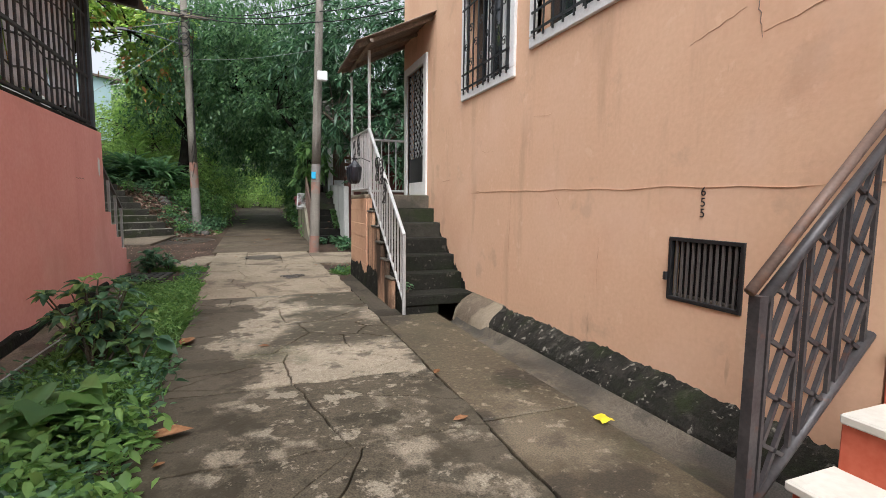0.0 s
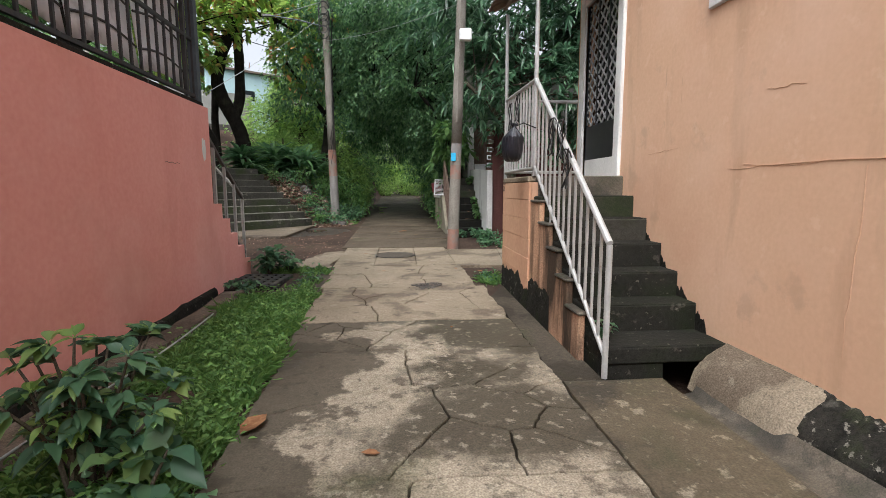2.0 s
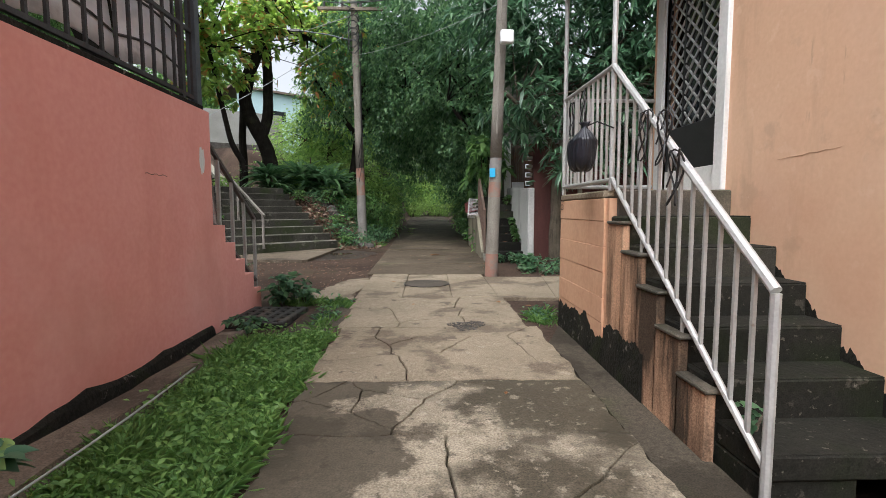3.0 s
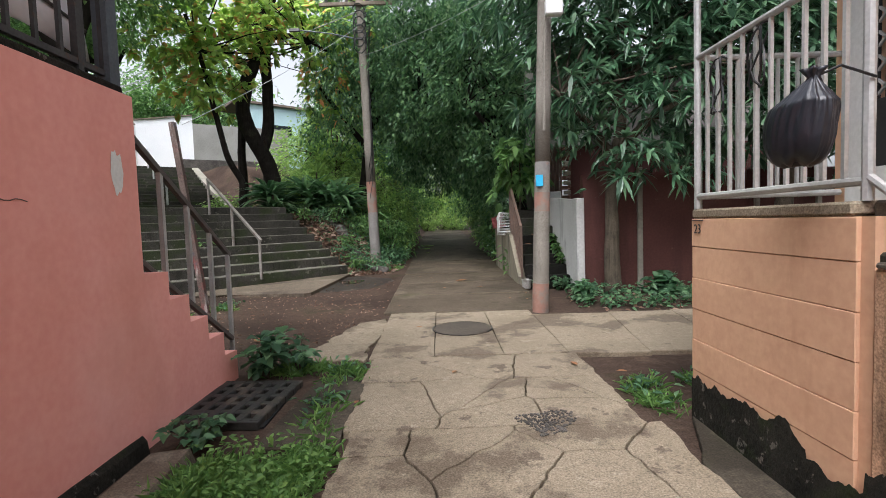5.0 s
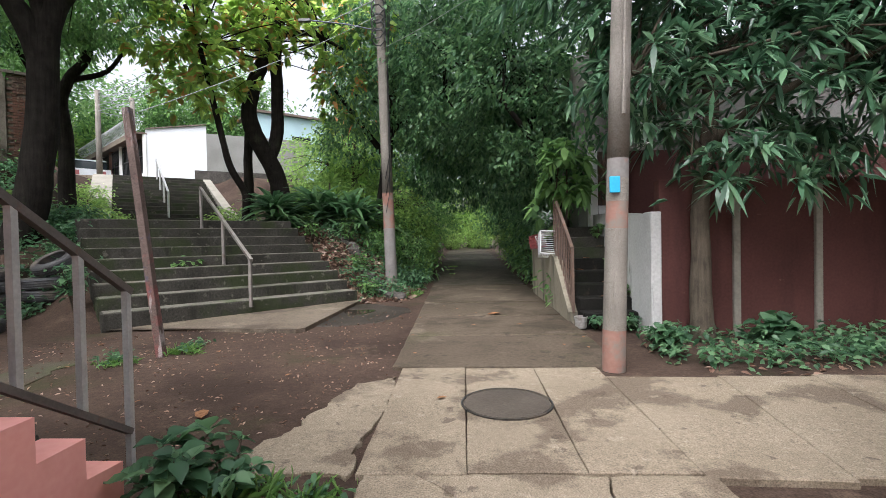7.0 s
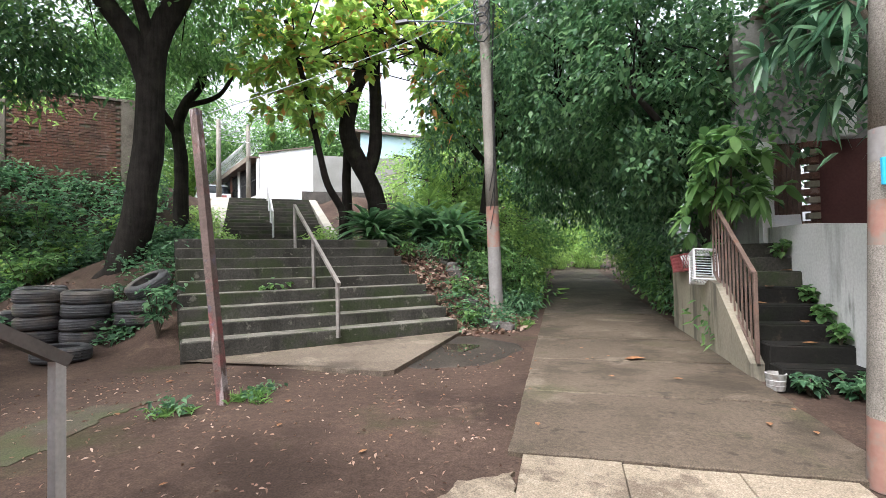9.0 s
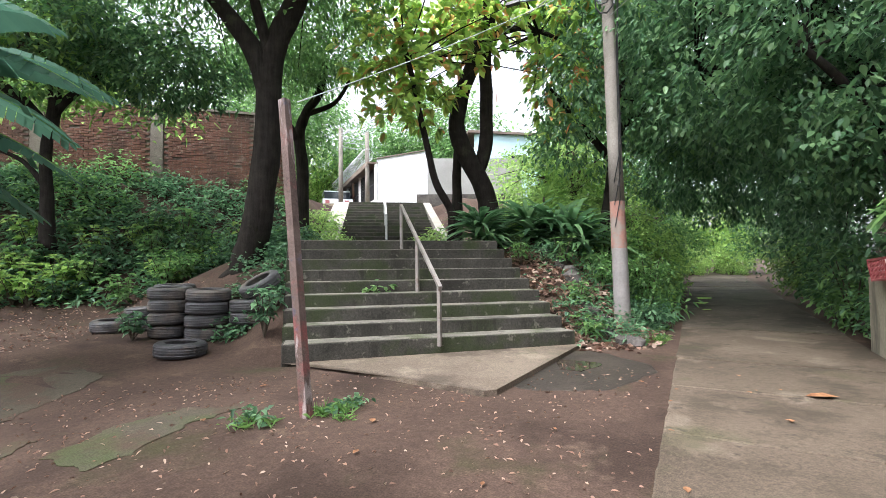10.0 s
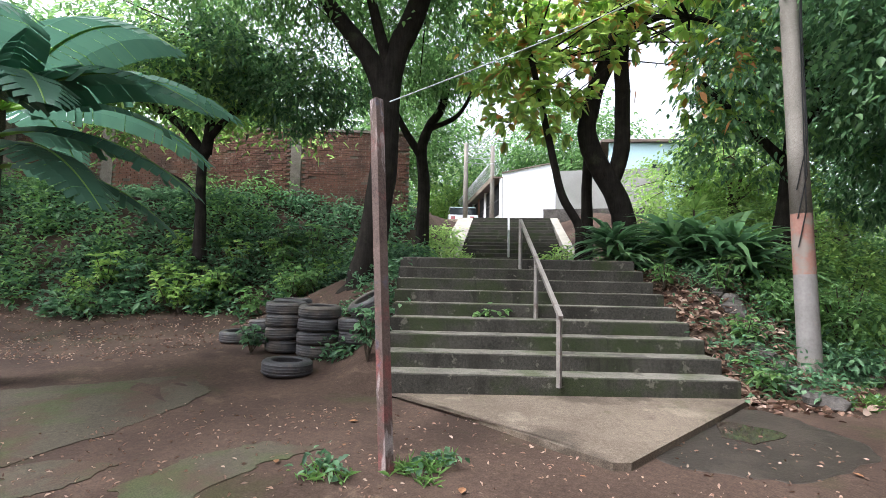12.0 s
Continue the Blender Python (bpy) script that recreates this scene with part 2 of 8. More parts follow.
    "dirt": material("damp_brown_earth", (0.040, 0.026, 0.019), (0.080, 0.053, 0.039), 0.8, 0.9, 0.8, 18, [((0.028, 0.018, 0.0135), 0.6, 0.50, 0.62, 0.75), ((0.032, 0.036, 0.013), 1.0, 0.58, 0.70, 0.6), ((0.125, 0.088, 0.063), 1.7, 0.60, 0.68, 0.5), ((0.13, 0.10, 0.075), 14.0, 0.66, 0.69, 0.5)]),
    "mud": material("wet_black_mud", (0.016, 0.012, 0.009), (0.036, 0.027, 0.020), 3.0, 0.55, 0.8, 24, [((0.055, 0.042, 0.032), 2.0, 0.54, 0.6, 0.6)]),
    "pole": material("grey_concrete_pole", (0.165, 0.15, 0.128), (0.235, 0.215, 0.185), 2.0, 0.85, 0.3, 30, [((0.11, 0.098, 0.083), 3.0, 0.56, 0.68, 0.6, "streak")]),
    "pole_red": material("faded_red_band", (0.235, 0.12, 0.092), (0.28, 0.165, 0.13), 3.0, 0.8, 0.2, 30, [((0.20, 0.18, 0.155), 4.0, 0.46, 0.58, 0.85), ((0.12, 0.09, 0.07), 5.0, 0.58, 0.68, 0.6, "streak")]),
    "pole_pale": material("faded_white_band", (0.165, 0.153, 0.142), (0.23, 0.217, 0.203), 3.0, 0.8, 0.2, 30, [((0.12, 0.105, 0.09), 4.0, 0.54, 0.68, 0.6, "streak"), ((0.34, 0.16, 0.12), 4.0, 0.62, 0.7, 0.5)]),
    "galv": material("grey_painted_steel", (0.36, 0.36, 0.35), (0.50, 0.50, 0.49), 6.0, 0.45, 0.05, 60, [((0.2, 0.13, 0.08), 14.0, 0.66, 0.72, 0.5)], metal=0.3),
    "steel_dark": material("dark_painted_steel", (0.045, 0.042, 0.045), (0.085, 0.08, 0.08), 8.0, 0.5, 0.1, 60, [((0.13, 0.055, 0.03), 12.0, 0.60, 0.68, 0.6)], metal=0.3),
    "steel_rust": material("rusty_brown_steel", (0.10, 0.065, 0.05), (0.17, 0.115, 0.09), 8.0, 0.6, 0.15, 60, [((0.19, 0.08, 0.04), 6.0, 0.56, 0.66, 0.6)], metal=0.2),
    "steel_blue": material("blue_grey_steel", (0.08, 0.09, 0.105), (0.13, 0.145, 0.165), 8.0, 0.5, 0.05, 60, metal=0.3),
    "rail_dark": material("weathered_dark_rail", (0.085, 0.075, 0.07), (0.14, 0.125, 0.115), 8.0, 0.55, 0.1, 60, [((0.12, 0.06, 0.035), 8.0, 0.58, 0.66, 0.6)], metal=0.2),
    "rail_grey": material("weathered_grey_rail", (0.15, 0.135, 0.12), (0.25, 0.225, 0.20), 8.0, 0.6, 0.1, 60, [((0.10, 0.05, 0.03), 6.0, 0.58, 0.68, 0.6)], metal=0.2),
    "black": material("black_iron", (0.008, 0.008, 0.009), (0.02, 0.02, 0.021), 8.0, 0.45, 0.05, 50),
    # Near-black tone standing for the shade in rooms, vent, drain and porch.
    "shade_black": material("painted_shade_black", (0.012, 0.012, 0.013), (0.022, 0.021, 0.022), 2.0, 0.9, 0.0, 20),
    "rubber": material("old_tyre_rubber", (0.022, 0.022, 0.024), (0.058, 0.056, 0.056), 5.0, 0.6, 0.4, 50, [((0.13, 0.105, 0.078), 2.2, 0.50, 0.66, 0.75)]),
    "bark": material("dark_bark", (0.009, 0.0075, 0.006), (0.026, 0.022, 0.018), 5.0, 0.95, 1.0, 30, [((0.05, 0.055, 0.03), 2.0, 0.62, 0.74, 0.5)], streaks=True),
    "bark_grey": material("grey_brown_bark", (0.05, 0.04, 0.03), (0.12, 0.10, 0.075), 5.0, 0.95, 0.9, 30, streaks=True),
    "brick": material("old_red_brick", (0.10, 0.052, 0.039), (0.185, 0.095, 0.07), 1.5, 0.9, 0.4, 30, [((0.055, 0.042, 0.035), 0.7, 0.48, 0.62, 0.75), ((0.22, 0.17, 0.14), 2.0, 0.6, 0.7, 0.5), ((0.26, 0.2, 0.16), 9.0, 0.58, 0.62, 0.6), ((0.05, 0.036, 0.03), 7.0, 0.58, 0.64, 0.6)]),
    "mortar": material("grey_mortar", (0.14, 0.12, 0.10), (0.22, 0.195, 0.165), 2.0, 0.95, 0.4, 30, [((0.06, 0.05, 0.04), 1.0, 0.52, 0.66, 0.7)]),
    "stone": material("dark_field_stone", (0.045, 0.04, 0.036), (0.11, 0.10, 0.09), 4.0, 0.9, 0.8, 25, [((0.05, 0.06, 0.02), 3.0, 0.58, 0.7, 0.5)]),
    "roof": material("brown_sheet_roof", (0.11, 0.08, 0.062), (0.19, 0.145, 0.115), 2.0, 0.7, 0.2, 30, [((0.16, 0.075, 0.04), 3.0, 0.56, 0.7, 0.6)]),
    "sheet": material("pale_translucent_sheet", (0.70, 0.69, 0.73), (0.84, 0.83, 0.86), 2.0, 0.5, 0.1, 20, [((0.32, 0.31, 0.32), 2.2, 0.54, 0.64, 0.55)]),
    "plank": material("grey_weathered_wood", (0.16, 0.13, 0.105), (0.27, 0.225, 0.18), 3.0, 0.85, 0.3, 30, streaks=True),
    "lean": material("peeling_painted_wood", (0.07, 0.05, 0.043), (0.135, 0.10, 0.085), 3.0, 0.8, 0.4, 40, [((0.19, 0.065, 0.06), 1.6, 0.55, 0.62, 0.7), ((0.30, 0.26, 0.245), 6.0, 0.58, 0.62, 0.8, "streak"), ((0.07, 0.085, 0.13), 2.6, 0.6, 0.66, 0.6)]),
    "bag": material("black_plastic_bag", (0.010, 0.011, 0.015), (0.022, 0.024, 0.032), 5.0, 0.36, 0.25, 40),
    "plastic_white": material("white_plastic", (0.62, 0.62, 0.62), (0.75, 0.75, 0.74), 3.0, 0.45, 0.02, 40),
    "tub": material("grubby_white_tub", (0.22, 0.21, 0.195), (0.32, 0.31, 0.29), 9.0, 0.6, 0.1, 40, [((0.16, 0.13, 0.1), 9.0, 0.52, 0.62, 0.7)]),
    "plastic_red": material("red_plastic", (0.26, 0.06, 0.06), (0.36, 0.10, 0.10), 3.0, 0.45, 0.02, 40),
    "cyan": material("cyan_sticker", (0.02, 0.32, 0.55), (0.03, 0.40, 0.66), 3.0, 0.5, 0.0, 40),
    "ink": material("black_paint_ink", (0.012, 0.012, 0.014), (0.022, 0.02, 0.02), 9.0, 0.7, 0.0, 40),
    "yellow": material("yellow_wrapper", (0.65, 0.5, 0.02), (0.8, 0.64, 0.05), 9.0, 0.4, 0.1, 40),
    "iron": material("cast_iron", (0.011, 0.0105, 0.0095), (0.028, 0.026, 0.023), 5.0, 0.6, 0.4, 50, [((0.10, 0.075, 0.055), 3.0, 0.52, 0.64, 0.7)]),
    "concrete_mix": material("flaking_stained_concrete", (0.050, 0.042, 0.029), (0.105, 0.088, 0.062), 1.6, 0.75, 0.5, 24, [((0.235, 0.20, 0.15), 1.15, 0.49, 0.55, 0.85), ((0.29, 0.255, 0.195), 6.0, 0.575, 0.615, 0.7), ((0.032, 0.028, 0.019), 2.4, 0.55, 0.60, 0.8), ((0.27, 0.235, 0.18), 18.0, 0.60, 0.64, 0.6), ((0.04, 0.034, 0.025), 13.0, 0.60, 0.64, 0.6)]),
    "path_dark": material("damp_and_shaded_path", (0.042, 0.035, 0.026), (0.086, 0.071, 0.053), 1.4, 0.8, 0.4, 26, [((0.028, 0.023, 0.017), 0.9, 0.51, 0.56, 0.7), ((0.15, 0.125, 0.095), 4.0, 0.60, 0.64, 0.5), ((0.04, 0.045, 0.018), 1.3, 0.58, 0.68, 0.5)]),
    "path_near": material("worn_tan_path", (0.058, 0.045, 0.032), (0.115, 0.09, 0.065), 0.9, 0.8, 0.4, 26, [((0.038, 0.030, 0.021), 0.8, 0.50, 0.60, 0.75), ((0.17, 0.138, 0.102), 1.3, 0.57, 0.66, 0.6), ((0.03, 0.024, 0.018), 5.0, 0.60, 0.66, 0.6), ((0.045, 0.05, 0.02), 1.0, 0.58, 0.70, 0.5)]),
    # Mossy concrete blackened to stand for the mango tree's shade.
    "shaded_step": material("mossy_step_with_shade", (0.005, 0.005, 0.004), (0.013, 0.012, 0.010), 2.0, 0.85, 0.5, 30, [((0.010, 0.014, 0.005), 1.6, 0.50, 0.64, 0.6), ((0.06, 0.045, 0.032), 5.0, 0.60, 0.66, 0.5)]),
    "cover": material("manhole_cover_cement", (0.045, 0.036, 0.027), (0.085, 0.068, 0.052), 3.0, 0.7, 0.5, 40, [((0.13, 0.10, 0.075), 4.0, 0.58, 0.64, 0.6)]),
    "red_step": material("red_painted_step", (0.45, 0.10, 0.055), (0.56, 0.15, 0.09), 2.0, 0.75, 0.15, 30, [((0.15, 0.08, 0.06), 3.0, 0.58, 0.7, 0.7)]),
    "cream_step": material("cream_step_top", (0.52, 0.49, 0.42), (0.64, 0.61, 0.54), 3.0, 0.7, 0.1, 30, [((0.3, 0.27, 0.22), 4.0, 0.6, 0.7, 0.6)]),
    "wire": material("black_cable", (0.012, 0.012, 0.013), (0.02, 0.02, 0.02), 5.0, 0.5, 0.0, 20),
    "wire_pale": material("galvanised_wire", (0.5, 0.52, 0.54), (0.62, 0.64, 0.66), 5.0, 0.45, 0.0, 20),
    "wire_grey": material("grey_cable", (0.25, 0.27, 0.26), (0.35, 0.37, 0.36), 5.0, 0.5, 0.0, 20),
    "car": material("white_car_paint", (0.62, 0.64, 0.66), (0.70, 0.72, 0.74), 1.0, 0.25, 0.0, 20),
    "car_glass": material("dark_car_glass", (0.015, 0.02, 0.025), (0.03, 0.035, 0.04), 1.0, 0.1, 0.0, 20),
    "dry_husk": material("dry_banana_husk", (0.15, 0.105, 0.07), (0.30, 0.225, 0.16), 5.0, 0.85, 0.4, 40, [((0.07, 0.05, 0.035), 4.0, 0.54, 0.64, 0.6, "streak")], streaks=True),
    "litter": material("dead_leaf_litter", (0.13, 0.055, 0.025), (0.3, 0.16, 0.08), 9.0, 0.8, 0.2, 40),
    "water": material("puddle_water", (0.03, 0.024, 0.018), (0.05, 0.04, 0.03), 2.0, 0.05, 0.0, 20),
}


def edge_damp(m, left, right, tone):
    """Dark damp soil washed over both sides of the path, with a ragged outline."""
    n, l = m.node_tree.nodes, m.node_tree.links
    bsdf = n["Principled BSDF"]
    old = bsdf.inputs["Base Color"].links[0].from_socket
    geo = n.new("ShaderNodeNewGeometry")
    split = n.new("ShaderNodeSeparateXYZ")
    l.new(geo.outputs["Position"], split.inputs[0])
    rag = n.new("ShaderNodeTexNoise")
    rag.inputs["Scale"].default_value, rag.inputs["Detail"].default_value, rag.inputs["Roughness"].default_value = 1.5, 8, 0.65
    l.new(geo.outputs["Position"], rag.inputs["Vector"])
    shifted = n.new("ShaderNodeMath")
    shifted.operation = "MULTIPLY_ADD"
    shifted.inputs[1].default_value = 2.4
    l.new(rag.outputs["Fac"], shifted.inputs[0])
    l.new(split.outputs["X"], shifted.inputs[2])
    masks = []
    for a, b in ((left + 1.2 + 0.06, left + 1.2 - 0.06), (right + 1.2 - 0.06, right + 1.2 + 0.06)):
        cut = n.new("ShaderNodeMapRange")
        cut.inputs["From Min"].default_value, cut.inputs["From Max"].default_value = a, b
        l.new(shifted.outputs[0], cut.inputs["Value"])
        masks.append(cut.outputs[0])
    either = n.new("ShaderNodeMath")
    either.operation = "MAXIMUM"
    l.new(masks[0], either.inputs[0])
    l.new(masks[1], either.inputs[1])
    part_of = n.new("ShaderNodeMath")
    part_of.operation = "MULTIPLY"
    part_of.inputs[1].default_value = 0.82
    l.new(either.outputs[0], part_of.inputs[0])
    mix = n.new("ShaderNodeMix")
    mix.data_type = "RGBA"
    l.new(part_of.outputs[0], mix.inputs["Factor"])
    l.new(old, mix.inputs["A"])
    mix.inputs["B"].default_value = (*tone, 1)
    l.new(mix.outputs["Result"], bsdf.inputs["Base Color"])


edge_damp(M["concrete"], -0.12, 1.3, (0.05, 0.042, 0.03))
edge_damp(M["concrete_mix"], -0.1, 1.15, (0.045, 0.038, 0.026))


# ---- mesh helpers ----
class Shape:
    """Vertices and faces gathered for one mesh."""

    def __init__(self):
        self.v, self.f = [], []

    def add(self, verts, faces):
        k = len(self.v)
        self.v += [tuple(p) for p in verts]
        self.f += [tuple(i + k for i in f) for f in faces]
        return self

    def box(self, a, b, bevel=0.0, turn=None):
        """A box from corner a to corner b, its edges chamfered by bevel."""
        (x0, y0, z0), (x1, y1, z1) = [min(p) for p in zip(a, b)], [max(p) for p in zip(a, b)]
        bevel = min(bevel, 0.45 * min(x1 - x0, y1 - y0, z1 - z0))
        if bevel <= 0:
            v = [(x, y, z) for z in (z0, z1) for x, y in ((x0, y0), (x1, y0), (x1, y1), (x0, y1))]
            f = [(3, 2, 1, 0), (4, 5, 6, 7), (0, 1, 5, 4), (1, 2, 6, 5), (2, 3, 7, 6), (3, 0, 4, 7)]
        else:
            c = bevel
            ring = [(x0 + c, y0), (x1 - c, y0), (x1, y0 + c), (x1, y1 - c), (x1 - c, y1), (x0 + c, y1), (x0, y1 - c), (x0, y0 + c)]
            inner = [(min(max(x, x0 + c), x1 - c), min(max(y, y0 + c), y1 - c)) for x, y in ring]
            v = [(x, y, z0) for x, y in inner] + [(x, y, z0 + c) for x, y in ring] + [(x, y, z1 - c) for x, y in ring] + [(x, y, z1) for x, y in inner]
            f = [tuple(range(7, -1, -1)), tuple(range(24, 32))]
            for r in range(3):
                f += [(8 * r + i, 8 * r + (i + 1) % 8, 8 * r + 8 + (i + 1) % 8, 8 * r + 8 + i) for i in range(8)]
        if turn is not None:
            v = [tuple(turn @ Vector(p)) for p in v]
        return self.add(v, f)

    def prism(self, outline, z0, z1, lift=None):
        """An upright prism on an outline of (x, y), counter-clockwise."""
        n = len(outline)
        g = lift or (lambda x, y: 0.0)
        v = [(x, y, z0 + g(x, y)) for x, y in outline] + [(x, y, z1 + g(x, y)) for x, y in outline]
        f = [tuple(range(n - 1, -1, -1)), tuple(range(n, 2 * n))] + [(i, (i + 1) % n, n + (i + 1) % n, n + i) for i in range(n)]
        return self.add(v, f)

    def side(self, outline, axis, a, b):
        """A prism from a to b along axis x or y on an outline of (other, z)."""
        n = len(outline)
        at = (lambda c, p: (c, p[0], p[1])) if axis == "x" else (lambda c, p: (p[0], c, p[1]))
        v = [at(a, p) for p in outline] + [at(b, p) for p in outline]
        f = [tuple(range(n)), tuple(range(2 * n - 1, n - 1, -1))] + [(i, n + i, n + (i + 1) % n, (i + 1) % n) for i in range(n)]
        return self.add(v, f)

    def tube(self, points, radii, sides=8):
        """A round tube along points."""
        pts = [Vector(p) for p in points]
        if not isinstance(radii, (list, tuple)):
            radii = [radii] * len(pts)
        v, f = [], []
        up = None
        for i, p in enumerate(pts):
            d = (pts[min(i + 1, len(pts) - 1)] - pts[max(i - 1, 0)])
            if d.length < 1e-7:
                d = Vector((0, 0, 1))
            d.normalize()
            if up is None or abs(up.dot(d)) > 0.98:
                up = Vector((1, 0, 0)) if abs(d.x) < 0.8 else Vector((0, 1, 0))
            s = d.cross(up).normalized()
            up = s.cross(d).normalized()
            for k in range(sides):
                a = 2 * math.pi * k / sides
                v.append(p + radii[i] * (math.cos(a) * s + math.sin(a) * up))
        for i in range(len(pts) - 1):
            for k in range(sides):
                f.append((i * sides + k, (i + 1) * sides + k, (i + 1) * sides + (k + 1) % sides, i * sides + (k + 1) % sides))
        f.append(tuple(range(sides)))
        f.append(tuple(range(len(pts) * sides - 1, (len(pts) - 1) * sides - 1, -1)))
        return self.add(v, f)

    def bar(self, a, b, w, d=None):
        """A square bar from a to b."""
        a, b = Vector(a), Vector(b)
        d = d or w
        ax = (b - a).normalized()
        ref = Vector((0, 0, 1)) if abs(ax.z) < 0.9 else Vector((0, 1, 0))
        s = ax.cross(ref).normalized() * w / 2
        u = s.cross(ax).normalized() * d / 2
        v = [p + i * s + j * u for p in (a, b) for i, j in ((-1, -1), (1, -1), (1, 1), (-1, 1))]
        f = [(0, 1, 2, 3), (7, 6, 5, 4), (0, 4, 5, 1), (1, 5, 6, 2), (2, 6, 7, 3), (3, 7, 4, 0)]
        return self.add(v, f)

    def mesh(self, name, mat, smooth=False):
        me = bpy.data.meshes.new(name)
        me.from_pydata(self.v, [], self.f)
        me.materials.append(mat)
        me.update()
        if smooth:
            me.polygons.foreach_set("use_smooth", [True] * len(me.polygons))
        return me


def part(name, shape, mat, parent=None, label="", smooth=False):
    ob = new(name, shape.mesh(name, mat, smooth) if isinstance(shape, Shape) else shape)
    if parent is not None:
        ob.parent = parent
    if label:
        tagged(ob, label)
    return ob


def thing(name, label, category, group="", kind="", at=(0, 0, 0)):
    """An Empty at the thing's base; its parts are built in world metres."""
    ob = tagged(new(name), label, category, group, kind)
    ob.empty_display_size = 0.1
    return ob


def smoothstep(a, b, x):
    t = min(1.0, max(0.0, (x - a) / (b - a)))
    return t * t * (3 - 2 * t)


# ---- the lie of the land ----
STAIR = Vector((-3.98, 15.19))
ES, ER = Vector((-math.sin(radians(43)), math.cos(radians(43)))), Vector((math.cos(radians(43)), math.sin(radians(43))))


def at_stair(s, r):
    p = STAIR + s * ES + r * ER
    return p.x, p.y


def stair_sr(x, y):
    d = Vector((x, y)) - STAIR
    return d.dot(ES), d.dot(ER)


UP = at_stair(8.95, 0.5)
UX = (-math.sin(radians(36.5)), math.cos(radians(36.5)))


def plane_z(y):
    return max(0.0, 0.0125 * (y - 4)) + max(0.0, 0.01 * (y - 18))


def knots(x, pts):
    for (a, za), (b, zb) in zip(pts, pts[1:]):
        if x < b:
            return za + (zb - za) * max(0.0, (x - a) / (b - a))
    return pts[-1][1]


def land_z(x, y):
    """Height of the earth: a gentle rise along the path, the bank on the uphill side, and the slope beside the stairs."""
    z = plane_z(y)
    q = -0.848 * x + 0.53 * y
    left = smoothstep(-2.2, -3.6, x)
    bank = knots(q, [(9.6, 0.0), (12.3, 0.05), (16.7, 0.3), (18.2, 0.65), (19.6, 1.6), (22.3, 3.8), (23.5, 4.1), (40, 4.3)])
    s, r = stair_sr(x, y)
    climb = knots(s, [(-0.3, 0.0), (0.1, 0.02), (3.2, 1.45), (5.2, 1.8), (8.8, 2.1), (15.3, 4.1), (17, 4.3), (40, 4.6)])
    if r < 0:
        near = 1 - smoothstep(2.2, 3.2 + 4.3 * smoothstep(2.6, 4.6, s), -r)
    else:
        near = 1 - smoothstep(3.4, 7.5, r) if s < 12 else 1.0
        near *= smoothstep(-1.35, -3.2, x)
    z += max(bank * left, climb * near)
    if -2.2 < r < 2.3 and s > 0.1:
        z -= 0.12
    if 2.4 < s < 18:
        a, b = (x - UP[0]) * UX[0] + (y - UP[1]) * UX[1], (x - UP[0]) * UX[1] - (y - UP[1]) * UX[0]
        mid = b if s > 7 else r
        cut = 1.72 if a < -0.6 else 2.0 + 0.34 * min(a, 6.6)
        z = min(z, cut + 2.2 * smoothstep(2.3, 4.4, abs(mid)) + (0.0 if a < 7.2 else 0.05))
    z += 0.036 * smoothstep(-0.75, -1.0, x) * smoothstep(11.2, 12.2, y)
    return z + 0.02 * noise.noise((x * 1.3, y * 1.3, 0)) * smoothstep(9, 12, abs(x) + abs(y) * 0.4)


# ---- ground ----
def ground_sheet():
    xs = sorted(set([-120, -80, -55, -42] + [round(-36 + 0.4 * i, 3) for i in range(85)] + [round(-2.0 + 0.25 * i, 3) for i in range(33)] + [7, 9, 12, 20, 40, 80, 120]))
    ys = sorted(set([-80, -40, -20, -10] + [round(-6 + 0.5 * i, 3) for i in range(28)] + [round(8 + 0.35 * i, 3) for i in range(70)] + [round(33 + 1.0 * i, 3) for i in range(20)] + [60, 80, 120, 200]))
    v = [(x, y, land_z(x, y) - (0.22 if 1.9 < x < 2.6 and y < 7 else 0.05)) for y in ys for x in xs]
    n = len(xs)
    f = [(j * n + i, j * n + i + 1, (j + 1) * n + i + 1, (j + 1) * n + i) for j in range(len(ys) - 1) for i in range(n - 1)]
    return Shape().add(v, f)


ground = tagged(part("ground", ground_sheet(), M["dirt"], smooth=True), "damp brown trodden earth with scattered leaves", "ground", kind="structure")

# ---- peach house ----
WX = 2.5
peach_house = thing("peach_house", "peach plastered house with white window frames and barred openings", "house", kind="structure")


